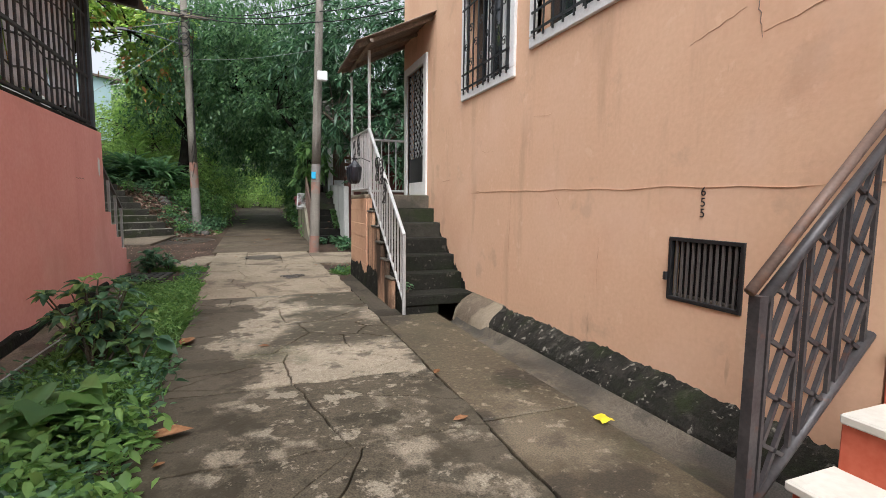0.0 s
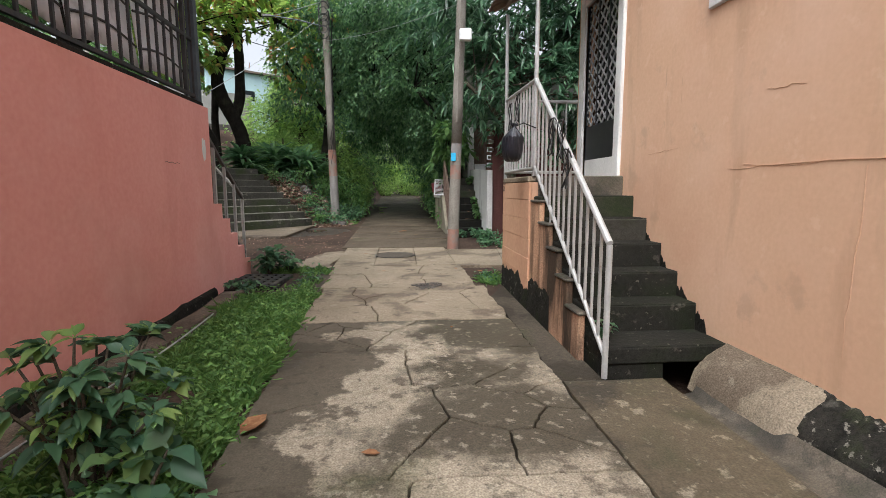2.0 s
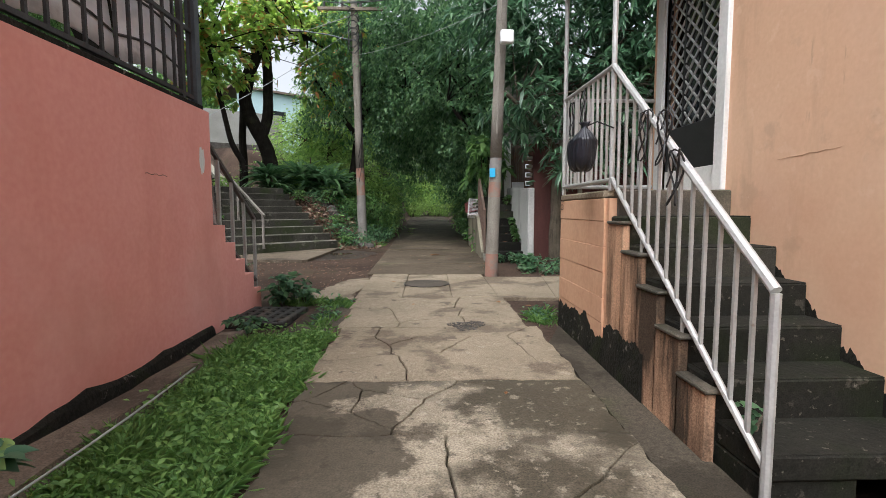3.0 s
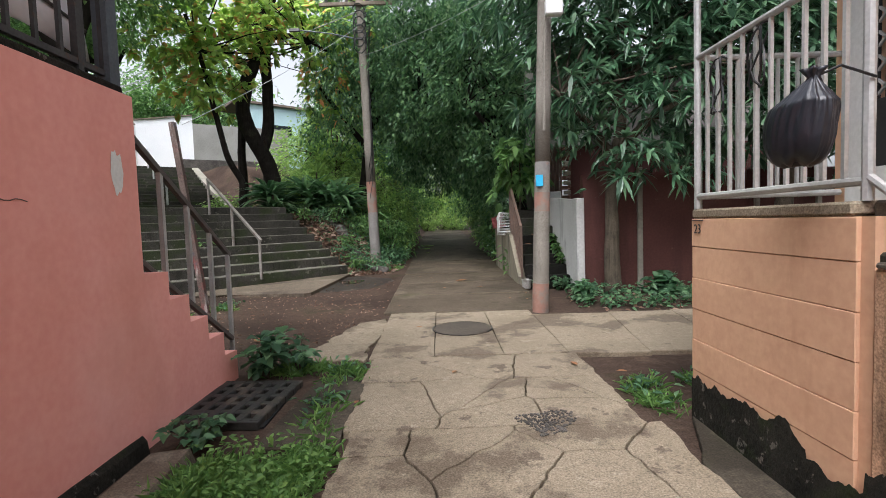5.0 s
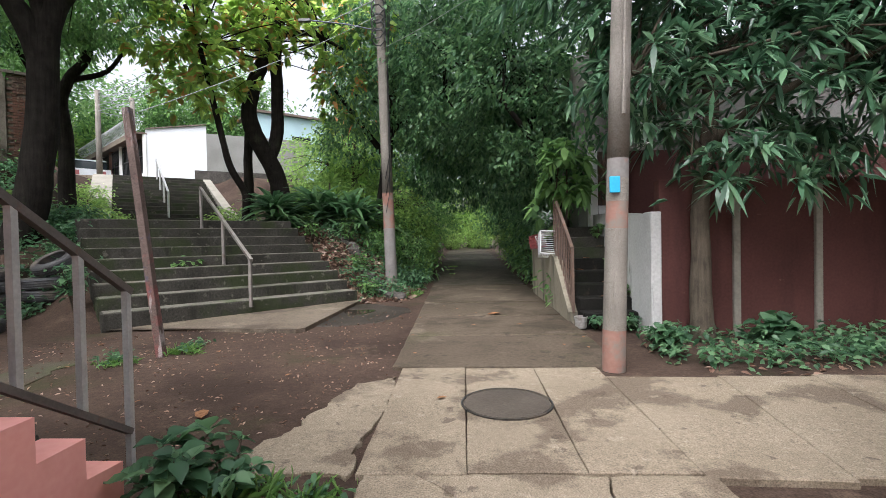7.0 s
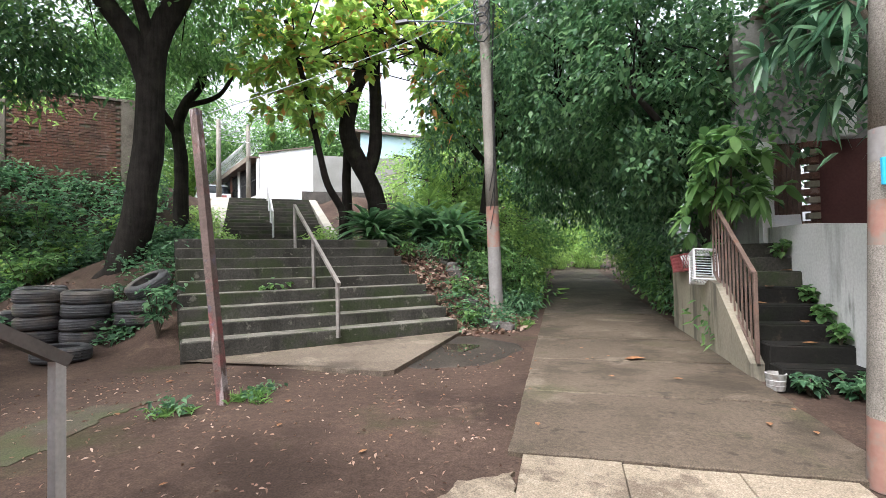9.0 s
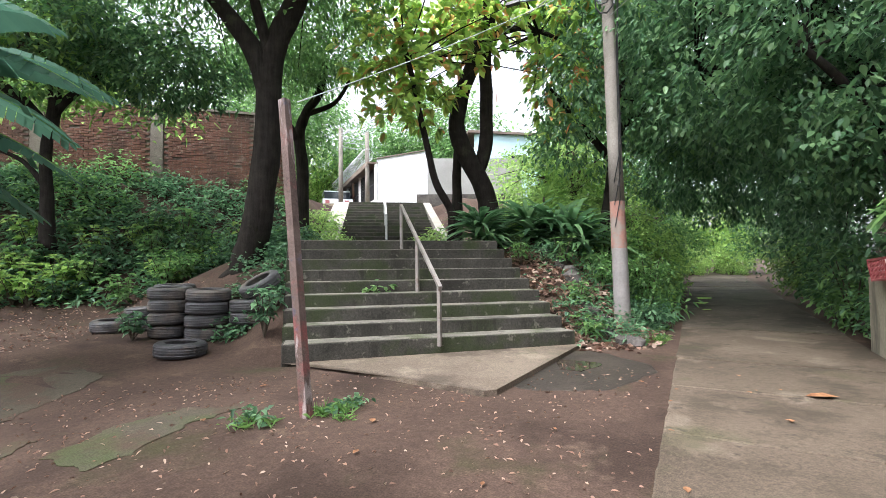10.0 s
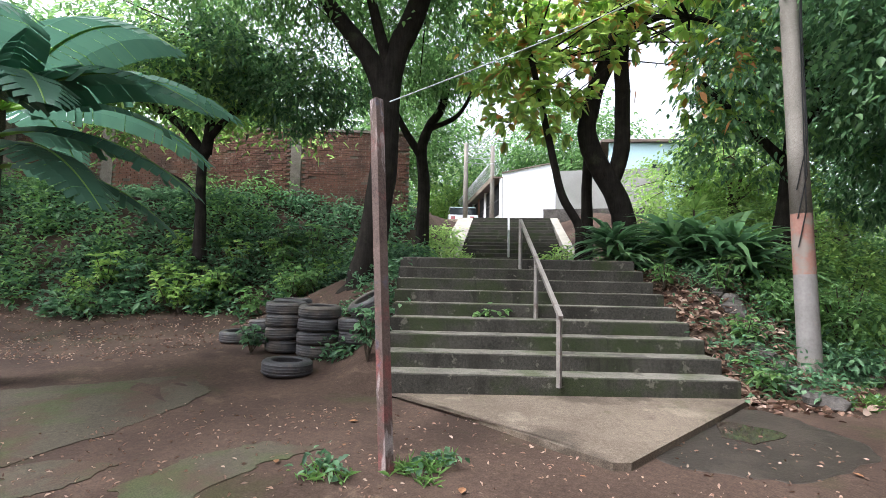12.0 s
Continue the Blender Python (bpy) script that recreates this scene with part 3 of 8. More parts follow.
def wall_with_holes(x0, x1, y0, y1, z0, z1, holes):
    """A wall between x0 and x1, from y0 to y1, with holes (ya, yb, za, zb) right through."""
    ys = sorted({y0, y1, *[h[0] for h in holes], *[h[1] for h in holes]})
    zs = sorted({z0, z1, *[h[2] for h in holes], *[h[3] for h in holes]})
    s = Shape()
    solid = lambda yc, zc: y0 < yc < y1 and z0 < zc < z1 and not any(a < yc < b and c < zc < d for a, b, c, d in holes)
    for ya, yb in zip(ys, ys[1:]):
        for za, zb in zip(zs, zs[1:]):
            yc, zc = (ya + yb) / 2, (za + zb) / 2
            if not solid(yc, zc):
                continue
            s.add([(x0, ya, za), (x0, yb, za), (x0, yb, zb), (x0, ya, zb)], [(0, 3, 2, 1)])
            s.add([(x1, ya, za), (x1, yb, za), (x1, yb, zb), (x1, ya, zb)], [(0, 1, 2, 3)])
            for dy, dz, q in ((-1, 0, [(ya, za), (ya, zb)]), (1, 0, [(yb, zb), (yb, za)]), (0, -1, [(yb, za), (ya, za)]), (0, 1, [(ya, zb), (yb, zb)])):
                ny, nz = yc + dy * (yb - ya), zc + dz * (zb - za)
                if dy:
                    k = ys.index(ya if dy < 0 else yb) + (-1 if dy < 0 else 0)
                    ny = (ys[k] + ys[k + 1]) / 2 if 0 <= k < len(ys) - 1 else 1e9
                if dz:
                    k = zs.index(za if dz < 0 else zb) + (-1 if dz < 0 else 0)
                    nz = (zs[k] + zs[k + 1]) / 2 if 0 <= k < len(zs) - 1 else 1e9
                if not solid(ny, nz):
                    (p, r), (p2, r2) = q
                    s.add([(x0, p, r), (x0, p2, r2), (x1, p2, r2), (x1, p, r)], [(0, 1, 2, 3)])
    return s


VENT = (1.72, 2.2, 0.72, 1.09)
WIN1 = (4.36, 5.5, 2.68, 3.85)
WIN2 = (2.5, 3.88, 2.86, 4.1)
RECESS = (-0.2, 1.06, 0.0, 2.9)
DOOR = (7.08, 7.98, 1.42, 3.45)
part("wall", wall_with_holes(WX, WX + 0.2, -6, 8.22, 0.0, 5.6, [VENT, WIN1, WIN2, DOOR, RECESS]), M["peach"], peach_house)
part("wall", Shape().box((WX + 0.2, 8.02, 0), (9, 8.22, 5.6)), M["peach"], peach_house)
part("roof", Shape().box((WX - 0.02, -6.2, 5.6), (9, 8.4, 5.7), 0.01), M["roof"], peach_house)
# Inside surfaces carry the unlit room's darkness in their colour.
part("floor_slab", Shape().box((WX + 0.2, -6, 1.3), (9, 8.02, 1.42)), M["shade_black"], peach_house)
part("back_wall", Shape().box((6.0, -6, 0.0), (6.1, 8.02, 5.6)), M["shade_black"], peach_house)


def window(name, hole, label):
    ya, yb, za, zb = hole
    win = tagged(new(name), label, "window", kind="structure")
    frame_part = Shape()
    t = 0.1
    for a, b in (((ya - t, za - t), (yb + t, za)), ((ya - t, zb), (yb + t, zb + t)), ((ya - t, za), (ya, zb)), ((yb, za), (yb + t, zb))):
        frame_part.box((WX - 0.03, a[0], a[1]), (WX + 0.05, b[0], b[1]), 0.008)
    part("window_frame", frame_part, M["white"], win)
    glass = Shape().box((WX + 0.14, ya, za), (WX + 0.15, yb, zb))
    part("pane", glass, M["car_glass"], win, "dark window glass")
    for k in range(1, 3):
        y = ya + (yb - ya) * k / 3
        part("mullion", Shape().box((WX + 0.1, y - 0.02, za), (WX + 0.14, y + 0.02, zb), 0.004), M["white"], win)
    grille(win, hole)
    return win


def curl(shape, x, cy, cz, r, flip, turns=1.4):
    pts = []
    for i in range(15):
        a = turns * 2 * math.pi * i / 14
        q = r * (1 - 0.75 * i / 14)
        pts.append((x, cy + flip * q * math.cos(a), cz + q * math.sin(a)))
    shape.tube(pts, 0.006, 4)


def grille(parent, hole):
    """Black wrought-iron bars with scrolls in front of an opening."""
    ya, yb, za, zb = hole
    n = max(3, int((yb - ya) / 0.14))
    for i in range(n + 1):
        y = ya + 0.02 + (yb - ya - 0.04) * i / n
        part("bar", Shape().bar((WX - 0.045, y, za - 0.04), (WX - 0.045, y, zb + 0.04), 0.014), M["black"], parent)
    for z in (za + 0.03, za + 0.2, zb - 0.2, zb - 0.03):
        part("rail", Shape().bar((WX - 0.045, ya - 0.03, z), (WX - 0.045, yb + 0.03, z), 0.014, 0.02), M["black"], parent)
    scrolls = Shape()
    for i in range(n):
        y = ya + 0.02 + (yb - ya - 0.04) * (i + 0.5) / n
        for k in range(int((zb - za - 0.4) / 0.2)):
            z = za + 0.3 + 0.2 * k
            if (i + k) % 2 == 0:
                curl(scrolls, WX - 0.045, y, z, 0.055, 1 if k % 2 else -1)
    part("scrollwork", scrolls, M["black"], parent)


window("window_1", WIN1, "white-framed window behind black scrolled iron bars")
window("window_2", WIN2, "white-framed upper window with black iron bars")

# door with its white frame and iron grille
door = tagged(new("door_1"), "black iron grille door in a white frame", "door", kind="structure")
ya, yb, za, zb = DOOR
df = Shape()
df.box((WX - 0.035, ya - 0.13, za), (WX + 0.06, ya, zb + 0.13), 0.008)
df.box((WX - 0.035, yb, za), (WX + 0.06, yb + 0.13, zb + 0.13), 0.008)
df.box((WX - 0.035, ya, zb), (WX + 0.06, yb, zb + 0.13), 0.008)
part("door_frame", df, M["white"], door)
part("lower_panel", Shape().box((WX + 0.02, ya, za), (WX + 0.05, yb, za + 0.22), 0.005), M["white"], door, "white painted kick panel")
part("middle_panel", Shape().box((WX + 0.02, ya, za + 0.22), (WX + 0.05, yb, za + 0.62), 0.005), M["black"], door, "black steel sheet panel")
part("pane", Shape().box((WX + 0.10, ya, za + 0.62), (WX + 0.11, yb, zb)), M["car_glass"], door, "dark door glass")
for k in range(4):
    y = ya + 0.02 + (yb - ya - 0.04) * k / 3
    part("stile", Shape().bar((WX + 0.03, y, za + 0.62), (WX + 0.03, y, zb), 0.025), M["black"], door)
lattice = Shape()
for k in range(3):
    y0, y1 = ya + (yb - ya) * k / 3, ya + (yb - ya) * (k + 1) / 3
    for j in range(5):
        z0 = za + 0.62 + (zb - za - 0.62) * j / 5
        z1 = z0 + (zb - za - 0.62) / 5
        ym, zm = (y0 + y1) / 2, (z0 + z1) / 2
        for a, b in (((y0, z0), (y1, z1)), ((y0, z1), (y1, z0)), ((y0, zm), (ym, z1)), ((ym, z1), (y1, zm)), ((y1, zm), (ym, z0)), ((ym, z0), (y0, zm))):
            lattice.bar((WX + 0.03, *a), (WX + 0.03, *b), 0.014)
part("lattice", lattice, M["galv"], door, "pale iron star lattice")

# barred vent low in the wall
vent = tagged(new("vent_grille"), "black barred vent opening low in the peach wall", "vent", kind="")
ya, yb, za, zb = VENT
vf = Shape()
for a, b in (((ya - .015, za - .015), (yb + .015, za + .01)), ((ya - .015, zb - .01), (yb + .015, zb + .015)), ((ya - .015, za), (ya + .01, zb)), ((yb - .01, za), (yb + .015, zb))):
    vf.box((WX - 0.012, *a), (WX + 0.02, *b), 0.003)
part("frame", vf, M["black"], vent)
# Added sheet; its black replaces the shade inside the opening.
part("vent_shade", Shape().box((WX + 0.07, ya, za), (WX + 0.08, yb, zb)), M["shade_black"], vent, "added dark sheet standing for the shade behind the bars")
for k in range(1, 12):
    y = ya + (yb - ya) * k / 12
    part("bar", Shape().bar((WX + 0.005, y, za), (WX + 0.005, y, zb), 0.013), M["rail_dark"], vent)
part("latch", Shape().tube([(WX - 0.03, yb + 0.012, za + 0.16), (WX - 0.03, yb + 0.012, za + 0.11)], 0.014, 8), M["black"], vent)
part("sill", Shape().box((WX + 0.02, ya, za), (WX + 0.2, yb, za + 0.02)), M["gutter"], vent)


def lettering(name, text, size, m, mat, label, category):
    cu = bpy.data.curves.new(name, "FONT")
    cu.body, cu.size, cu.align_x, cu.align_y, cu.extrude = text, size, "CENTER", "CENTER", 0.001
    cu.space_line = 0.85
    cu.materials.append(mat)
    me_ob = bpy.data.objects.new("tmp", cu)
    scene.collection.objects.link(me_ob)
    me = bpy.data.meshes.new_from_object(me_ob.evaluated_get(bpy.context.evaluated_depsgraph_get()))
    bpy.data.objects.remove(me_ob)
    ob = tagged(new(name, me), label, category)
    ob.matrix_world = m
    return ob


lettering("house_number", "6\n5\n5", 0.075, pose(WX - 0.004, 1.99, 1.32, 90, 0, -90), M["ink"], "small black painted house number 655 on peach wall", "number")

# raised seam where the plaster was patched
seam_pts = [(WX - 0.002, 0.6 + 0.13 * i, 1.40 + 0.025 * noise.noise((i * 0.35, 2, 0)) + 0.012 * i / 10) for i in range(36)]
part("plaster_seam", Shape().tube(seam_pts, [0.0028 + 0.0035 * noise.noise((i * 0.9, 0, 5)) for i in range(36)], 5), M["peach_block"], peach_house, "rough raised plaster seam")

for k, (y, z, dy, dz) in enumerate([(1.75, 2.45, -0.05, -0.28), (1.80, 2.36, 0.35, -0.10), (1.7, 2.2, -0.75, 0.12), (3.4, 1.25, 0.12, 0.16), (4.3, 1.40, 0.03, -1.0), (5.3, 1.42, -0.9, 0.02), (3.6, 2.1, 0.3, 0.03), (5.0, 1.9, -0.3, -0.02), (2.9, 1.05, 0.0, -0.4), (6.4, 1.6, -0.5, 0.02)]):
    crack = [(WX - 0.001, y + dy * t / 9 + 0.015 * noise.noise((t * 0.9, k * 3.1, 0)), z + dz * t / 9 + 0.015 * noise.noise((t * 0.9, k * 3.1, 5))) for t in range(10)]
    part("hairline_crack", Shape().tube(crack, [0.0022 * (1 - abs(t - 4) / 6) + 0.0006 for t in range(10)], 4), M["steel_rust"] if k == 0 else M["peach_block"], peach_house, "fine crack in the plaster")

# mossy footing along the wall and the gutter before it
footing = Shape()
cols = [-6 + 0.025 * i for i in range(445)]
prof = [(2.255, -0.09), (2.30, 0.04), (2.36, 0.11), (2.44, 0.17), (2.503, 0.20)]
fv, ff = [], []
for i, y in enumerate(cols):
    for k, (x, z) in enumerate(prof):
        w = (0.45 + 0.55 * (k > 2)) * (0.022 * noise.noise((y * 3, k * 1.7, 0)) + 0.022 * noise.noise((y * 9, k * 3, 4)) + 0.02 * noise.noise((y * 26, k * 5, 4)))
        fv.append((x + (w * 0.6 if k < 4 else 0), y, z * (1.0 + 0.15 * noise.noise((y, 0, 7))) + (1.25 * w if k else 0)))
for i in range(len(cols) - 1):
    for k in range(4):
        a = i * 5 + k
        ff.append((a, a + 1, a + 6, a + 5))
tagged(part("wall_footing", footing.add(fv, ff), M["footing"]), "black mouldy rough concrete footing along the wall", "footing", kind="structure")
gv, gf = [], []
for i, y in enumerate(cols):
    deep = smoothstep(3.5, 4.7, y)
    for k, (x, z, drop) in enumerate([(1.975, -0.014, 0.0), (2.0, -0.016, 0.005), (2.04, -0.035, 0.065), (2.13, -0.04, 0.08), (2.21, -0.032, 0.07), (2.28, 0.02, 0.03)]):
        gv.append((x + 0.008 * noise.noise((y * 2, k, 9)), y, z - drop * deep))
for i in range(len(cols) - 1):
    for k in range(5):
        a = i * 6 + k
        gf.append((a, a + 1, a + 7, a + 6))
tagged(part("gutter", Shape().add(gv, gf), M["gutter"], smooth=True), "shallow cement gutter with damp dark bottom", "gutter", kind="structure")

# bare pale cement where the plinth meets the stairs
lv = []
for k in range(25):
    y = 4.22 + 0.04 * k
    ragged = 0.05 * max(0.0, 1 - k / 5)
    for m, (x, z) in enumerate(((2.225, -0.11), (2.27, 0.03), (2.345, 0.125), (2.43, 0.18), (2.505, 0.21))):
        w = 0.006 * noise.noise((y * 9, m * 2, 8))
        lv.append((min(x + ragged * (1 + noise.noise((y * 20, m * 3, 1))) + w, 2.506), y + 0.03 * noise.noise((m * 2.3, 0, 5)) * (k < 4), z - 0.6 * ragged + w))
part("bare_cement", Shape().add(lv, [(5 * k + m, 5 * k + m + 1, 5 * k + m + 6, 5 * k + m + 5) for k in range(24) for m in range(4)]), M["concrete_dry"], bpy.data.objects["wall_footing"], "pale worn bare cement", smooth=True)

# porch stairs
porch = thing("porch_stairs", "mouldy concrete stairs up to a peach blockwork landing", "stairs", kind="structure")
RISE, FIRST = 0.203, 5.17
for i in range(6):
    y = FIRST + 0.27 * i + (0.10 if i else 0)
    z = RISE * (i + 1)
    if i == 0:
        st = Shape().box((1.62, y, z - 0.12), (2.5, y + 0.5, z), 0.012)
        st.box((1.62, y + 0.02, -0.05), (2.05, y + 0.5, z - 0.12), 0.01)
    else:
        st = Shape().box((1.60 if i < 5 else 1.58, y, -0.05 + 0.05 * i), (2.5, y + (0.3 if i < 5 else 0.35), z), 0.012)
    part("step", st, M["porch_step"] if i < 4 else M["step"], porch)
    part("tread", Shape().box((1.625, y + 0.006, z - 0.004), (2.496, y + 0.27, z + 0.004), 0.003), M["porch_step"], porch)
for i in range(1, 6):
    y = FIRST + 0.27 * i + 0.10
    part("stringer", Shape().box((1.545, y - 0.03, -0.05), (1.6, y + 0.27, RISE * (i + 1) - 0.06), 0.01), M["stringer"], porch)
    part("stringer_cap", Shape().box((1.53, y - 0.05, RISE * (i + 1) - 0.06), (1.63, y + 0.25, RISE * (i + 1) - 0.035), 0.008), M["gutter"], porch)
part("grey_riser", Shape().box((1.62, 6.86, 1.2), (2.5, 6.98, 1.42), 0.012), M["gutter"], porch)
part("landing_top", Shape().box((1.54, 6.98, 1.36), (2.5, 8.2, 1.42), 0.012), M["concrete_dry"], porch)
for k in range(7):
    z0, z1 = -0.05 + 0.2043 * k, -0.05 + 0.2043 * (k + 1)
    if k < 6:
        part("block_course", Shape().box((1.54 + 0.003 * (k % 2), 6.96, z0 + 0.002), (1.70, 8.2, z1 - 0.001), 0.003), M["peach_block"], porch)
    else:
        part("block_course", Shape().box((1.54, 6.96, z0 + 0.002), (1.70, 8.2, 1.357), 0.003), M["peach_block"], porch)
part("end_wall", Shape().box((1.70, 8.05, -0.05), (2.5, 8.195, 1.357), 0.008), M["peach_block"], porch)
part("side_wall", Shape().box((1.56, 6.9, -0.05), (1.69, 8.19, 1.357)), M["peach_block"], porch)

# porch railing
rail = thing("porch_railing", "grey painted steel stair railing with vertical bars", "railing")
RX = 1.60
foot_y, top_y = 5.15, 6.98
part("foot_post", Shape().tube([(RX, foot_y, 0), (RX, foot_y, 0.92)], 0.022, 8), M["galv"], rail)
a0, a1 = Vector((RX, foot_y, 0.93)), Vector((RX, top_y, 2.38))
b0, b1 = Vector((RX, foot_y, 0.15)), Vector((RX, top_y, 1.52))
part("handrail", Shape().tube([a0, a0.lerp(a1, 0.5), a1], 0.024, 8), M["galv"], rail)
part("lower_rail", Shape().tube([b0, b1], 0.018, 8), M["galv"], rail)
for k in range(1, 14):
    part("baluster", Shape().bar(b0.lerp(b1, k / 14), a0.lerp(a1, k / 14), 0.018), M["galv"], rail)
for y, n in ((5.85, 0.4), (6.4, 0.8)):
    part("short_leg", Shape().bar((RX, y, n), (RX, y, n + 0.28), 0.022), M["galv"], rail)
part("landing_post", Shape().tube([(RX, top_y, 1.42), (RX, top_y, 3.5)], 0.022, 8), M["galv"], rail)
part("corner_post", Shape().tube([(RX - 0.04, 8.16, 1.42), (RX - 0.04, 8.16, 3.4)], 0.022, 8), M["galv"], rail)
for z in (1.5, 2.38):
    part("landing_rail", Shape().tube([(RX, top_y, z), (RX - 0.04, 8.16, z)], 0.02, 8), M["galv"], rail)
    part("back_rail", Shape().tube([(RX - 0.04, 8.16, z), (WX - 0.02, 8.16, z)], 0.02, 8), M["galv"], rail)
for k in range(1, 11):
    y = top_y + (8.16 - top_y) * k / 11
    part("baluster", Shape().bar((RX - 0.04 * k / 11, y, 1.5), (RX - 0.04 * k / 11, y, 2.38), 0.018), M["galv"], rail)
for k in range(1, 7):
    x = RX - 0.04 + (WX - RX) * k / 7
    part("baluster", Shape().bar((x, 8.16, 1.5), (x, 8.16, 2.38), 0.018), M["galv"], rail)

# awning
awning = thing("porch_awning", "brown corrugated sheet awning over the porch door", "awning")
av, af = [], []
nx, ny = 8, 40
for i in range(nx + 1):
    for j in range(ny + 1):
        x = 1.35 + (WX - 1.35) * i / nx
        y = 6.6 + 1.75 * j / ny
        av.append((x, y, 3.5 + 0.56 * (x - 1.35) / 1.15 + 0.018 * math.sin(j * 2.2)))
af = [(i * (ny + 1) + j, (i + 1) * (ny + 1) + j, (i + 1) * (ny + 1) + j + 1, i * (ny + 1) + j + 1) for i in range(nx) for j in range(ny)]
sheet = part("sheet", Shape().add(av, af), M["roof"], awning, smooth=True)
sheet.modifiers.new("thick", "SOLIDIFY").thickness = 0.012
for y in (6.75, 7.5, 8.2):
    part("rafter", Shape().bar((1.4, y, 3.47), (WX, y, 4.01), 0.05, 0.05), M["plank"], awning)
part("purlin", Shape().bar((1.56, 6.62, 3.535), (1.56, 8.33, 3.535), 0.045), M["plank"], awning)

# ---- red house on the uphill side ----
RWX = -2.03
red_house = thing("red_house", "red plastered retaining wall under a fenced veranda", "house", kind="structure")
steps_outline = [(-6, -0.06), (9.4, -0.06), (9.4, 0.28), (9.16, 0.30), (9.16, 0.50), (8.9, 0.50), (8.9, 0.70), (8.64, 0.70), (8.64, 0.91), (8.39, 0.91), (8.39, 1.11), (8.12, 1.12), (8.12, 2.24), (-6, 2.24)]
part("wall", Shape().side(steps_outline, "x", RWX - 0.22, RWX), M["red"], red_house)
part("side_wall", Shape().box((-8.0, 7.9, -0.06), (RWX - 0.22, 8.12, 2.2)), M["red"], red_house)
for k in range(5):
    part("step", Shape().box((-3.4, 8.13 + 0.26 * k, 0), (RWX - 0.23, 8.13 + 0.26 * (k + 1), 1.12 - 0.2 * k), 0.01), M["step"], red_house)
part("veranda_floor", Shape().box((-8.0, -6, 2.0), (RWX - 0.22, 7.9, 2.2)), M["grey_wall"], red_house)
part("veranda_wall", Shape().box((-5.2, -6, 2.2), (-5.0, 7.9, 5.2)), M["grey_wall"], red_house)
part("coping", Shape().box((RWX - 0.2, -6, 2.24), (RWX - 0.04, 8.1, 2.30), 0.01), M["mould"], red_house)
fence = thing("veranda_fence", "dark steel veranda fence with bowed sheet behind", "fence")
fx = RWX - 0.1
for z in (2.36, 2.98, 3.8):
    part("rail", Shape().bar((fx, -6, z), (fx, 8.05, z), 0.035), M["steel_dark"], fence)
for k in range(88):
    y = -5.9 + 0.16 * k
    part("bar", Shape().bar((fx, y, 2.34), (fx, y, 4.2), 0.022), M["steel_dark"], fence)
part("corner_post", Shape().bar((fx, 8.06, 2.24), (fx, 8.06, 4.5), 0.09), M["steel_blue"], fence)
part("second_post", Shape().bar((fx, 7.82, 2.24), (fx, 7.82, 4.5), 0.04), M["steel_dark"], fence)
for k in range(14):
    y0, y1 = -5.9 + 1.0 * k, -5.9 + 1.0 * (k + 1) - 0.05
    sv, sf = [], []
    for i in range(9):
        for j in range(9):
            u, w = i / 8, j / 8
            sv.append((fx - 0.10 - 0.07 * math.sin(math.pi * w), y0 + (y1 - y0) * u, 2.42 + 1.7 * w + 0.07 * math.sin(math.pi * u)))
    for i in range(8):
        for j in range(8):
            a = i * 9 + j
            sf.append((a, a + 1, a + 10, a + 9))
    p = part("sheet", Shape().add(sv, sf), M["sheet"], fence, smooth=True)
    p.modifiers.new("thick", "SOLIDIFY").thickness = 0.006
    for w in (0.12, 0.32, 0.52, 0.72):
        part("band", Shape().tube([(fx - 0.085 - 0.07 * math.sin(math.pi * w), y0 + (y1 - y0) * u / 8, 2.42 + 1.7 * w + 0.07 * math.sin(math.pi * u / 8)) for u in range(9)], 0.012, 4), M["steel_dark"], fence)
eave = thing("veranda_roof", "corrugated sheet eave on dark rafters", "roof", kind="structure")
ev = []
nj = 150
for i in range(7):
    for j in range(nj + 1):
        x = -5.2 + (3.75) * i / 6
        y = -6 + 14.5 * j / nj
        ev.append((x, y, 4.62 - 0.30 * (x + 5.2) / 3.75 * 1.6 + 0.02 * math.sin(j * 2.2)))
part("sheet", Shape().add(ev, [(i * (nj + 1) + j, (i + 1) * (nj + 1) + j, (i + 1) * (nj + 1) + j + 1, i * (nj + 1) + j + 1) for i in range(6) for j in range(nj)]), M["roof"], eave, smooth=True).modifiers.new("thick", "SOLIDIFY").thickness = 0.015
for k in range(8):
    y = -5.5 + 1.95 * k
    part("rafter", Shape().bar((-5.2, y, 4.56), (-1.5, y, 4.09), 0.05, 0.09), M["steel_dark"], eave)

# stair railing beside the red wall
lrail = thing("stair_railing", "dark steel stair railing beside the red stepped wall", "railing")
t0, t1 = Vector((-2.19, 8.14, 2.16)), Vector((-2.2, 9.69, 1.16))
l0, l1 = Vector((-2.19, 8.14, 1.32)), Vector((-2.2, 9.69, 0.32))
part("top_rail", Shape().bar(t0, t1 + (t1 - t0) * 0.02, 0.04, 0.04), M["rail_dark"], lrail)
part("bottom_rail", Shape().bar(l0, l1, 0.04, 0.035), M["rail_dark"], lrail)
for k in (0.08, 0.32, 0.55, 0.78):
    part("post", Shape().bar(l0.lerp(l1, k), t0.lerp(t1, k), 0.035), M["galv"], lrail)
part("end_post", Shape().bar((-2.2, 9.69, 0.02), t1, 0.035), M["galv"], lrail)

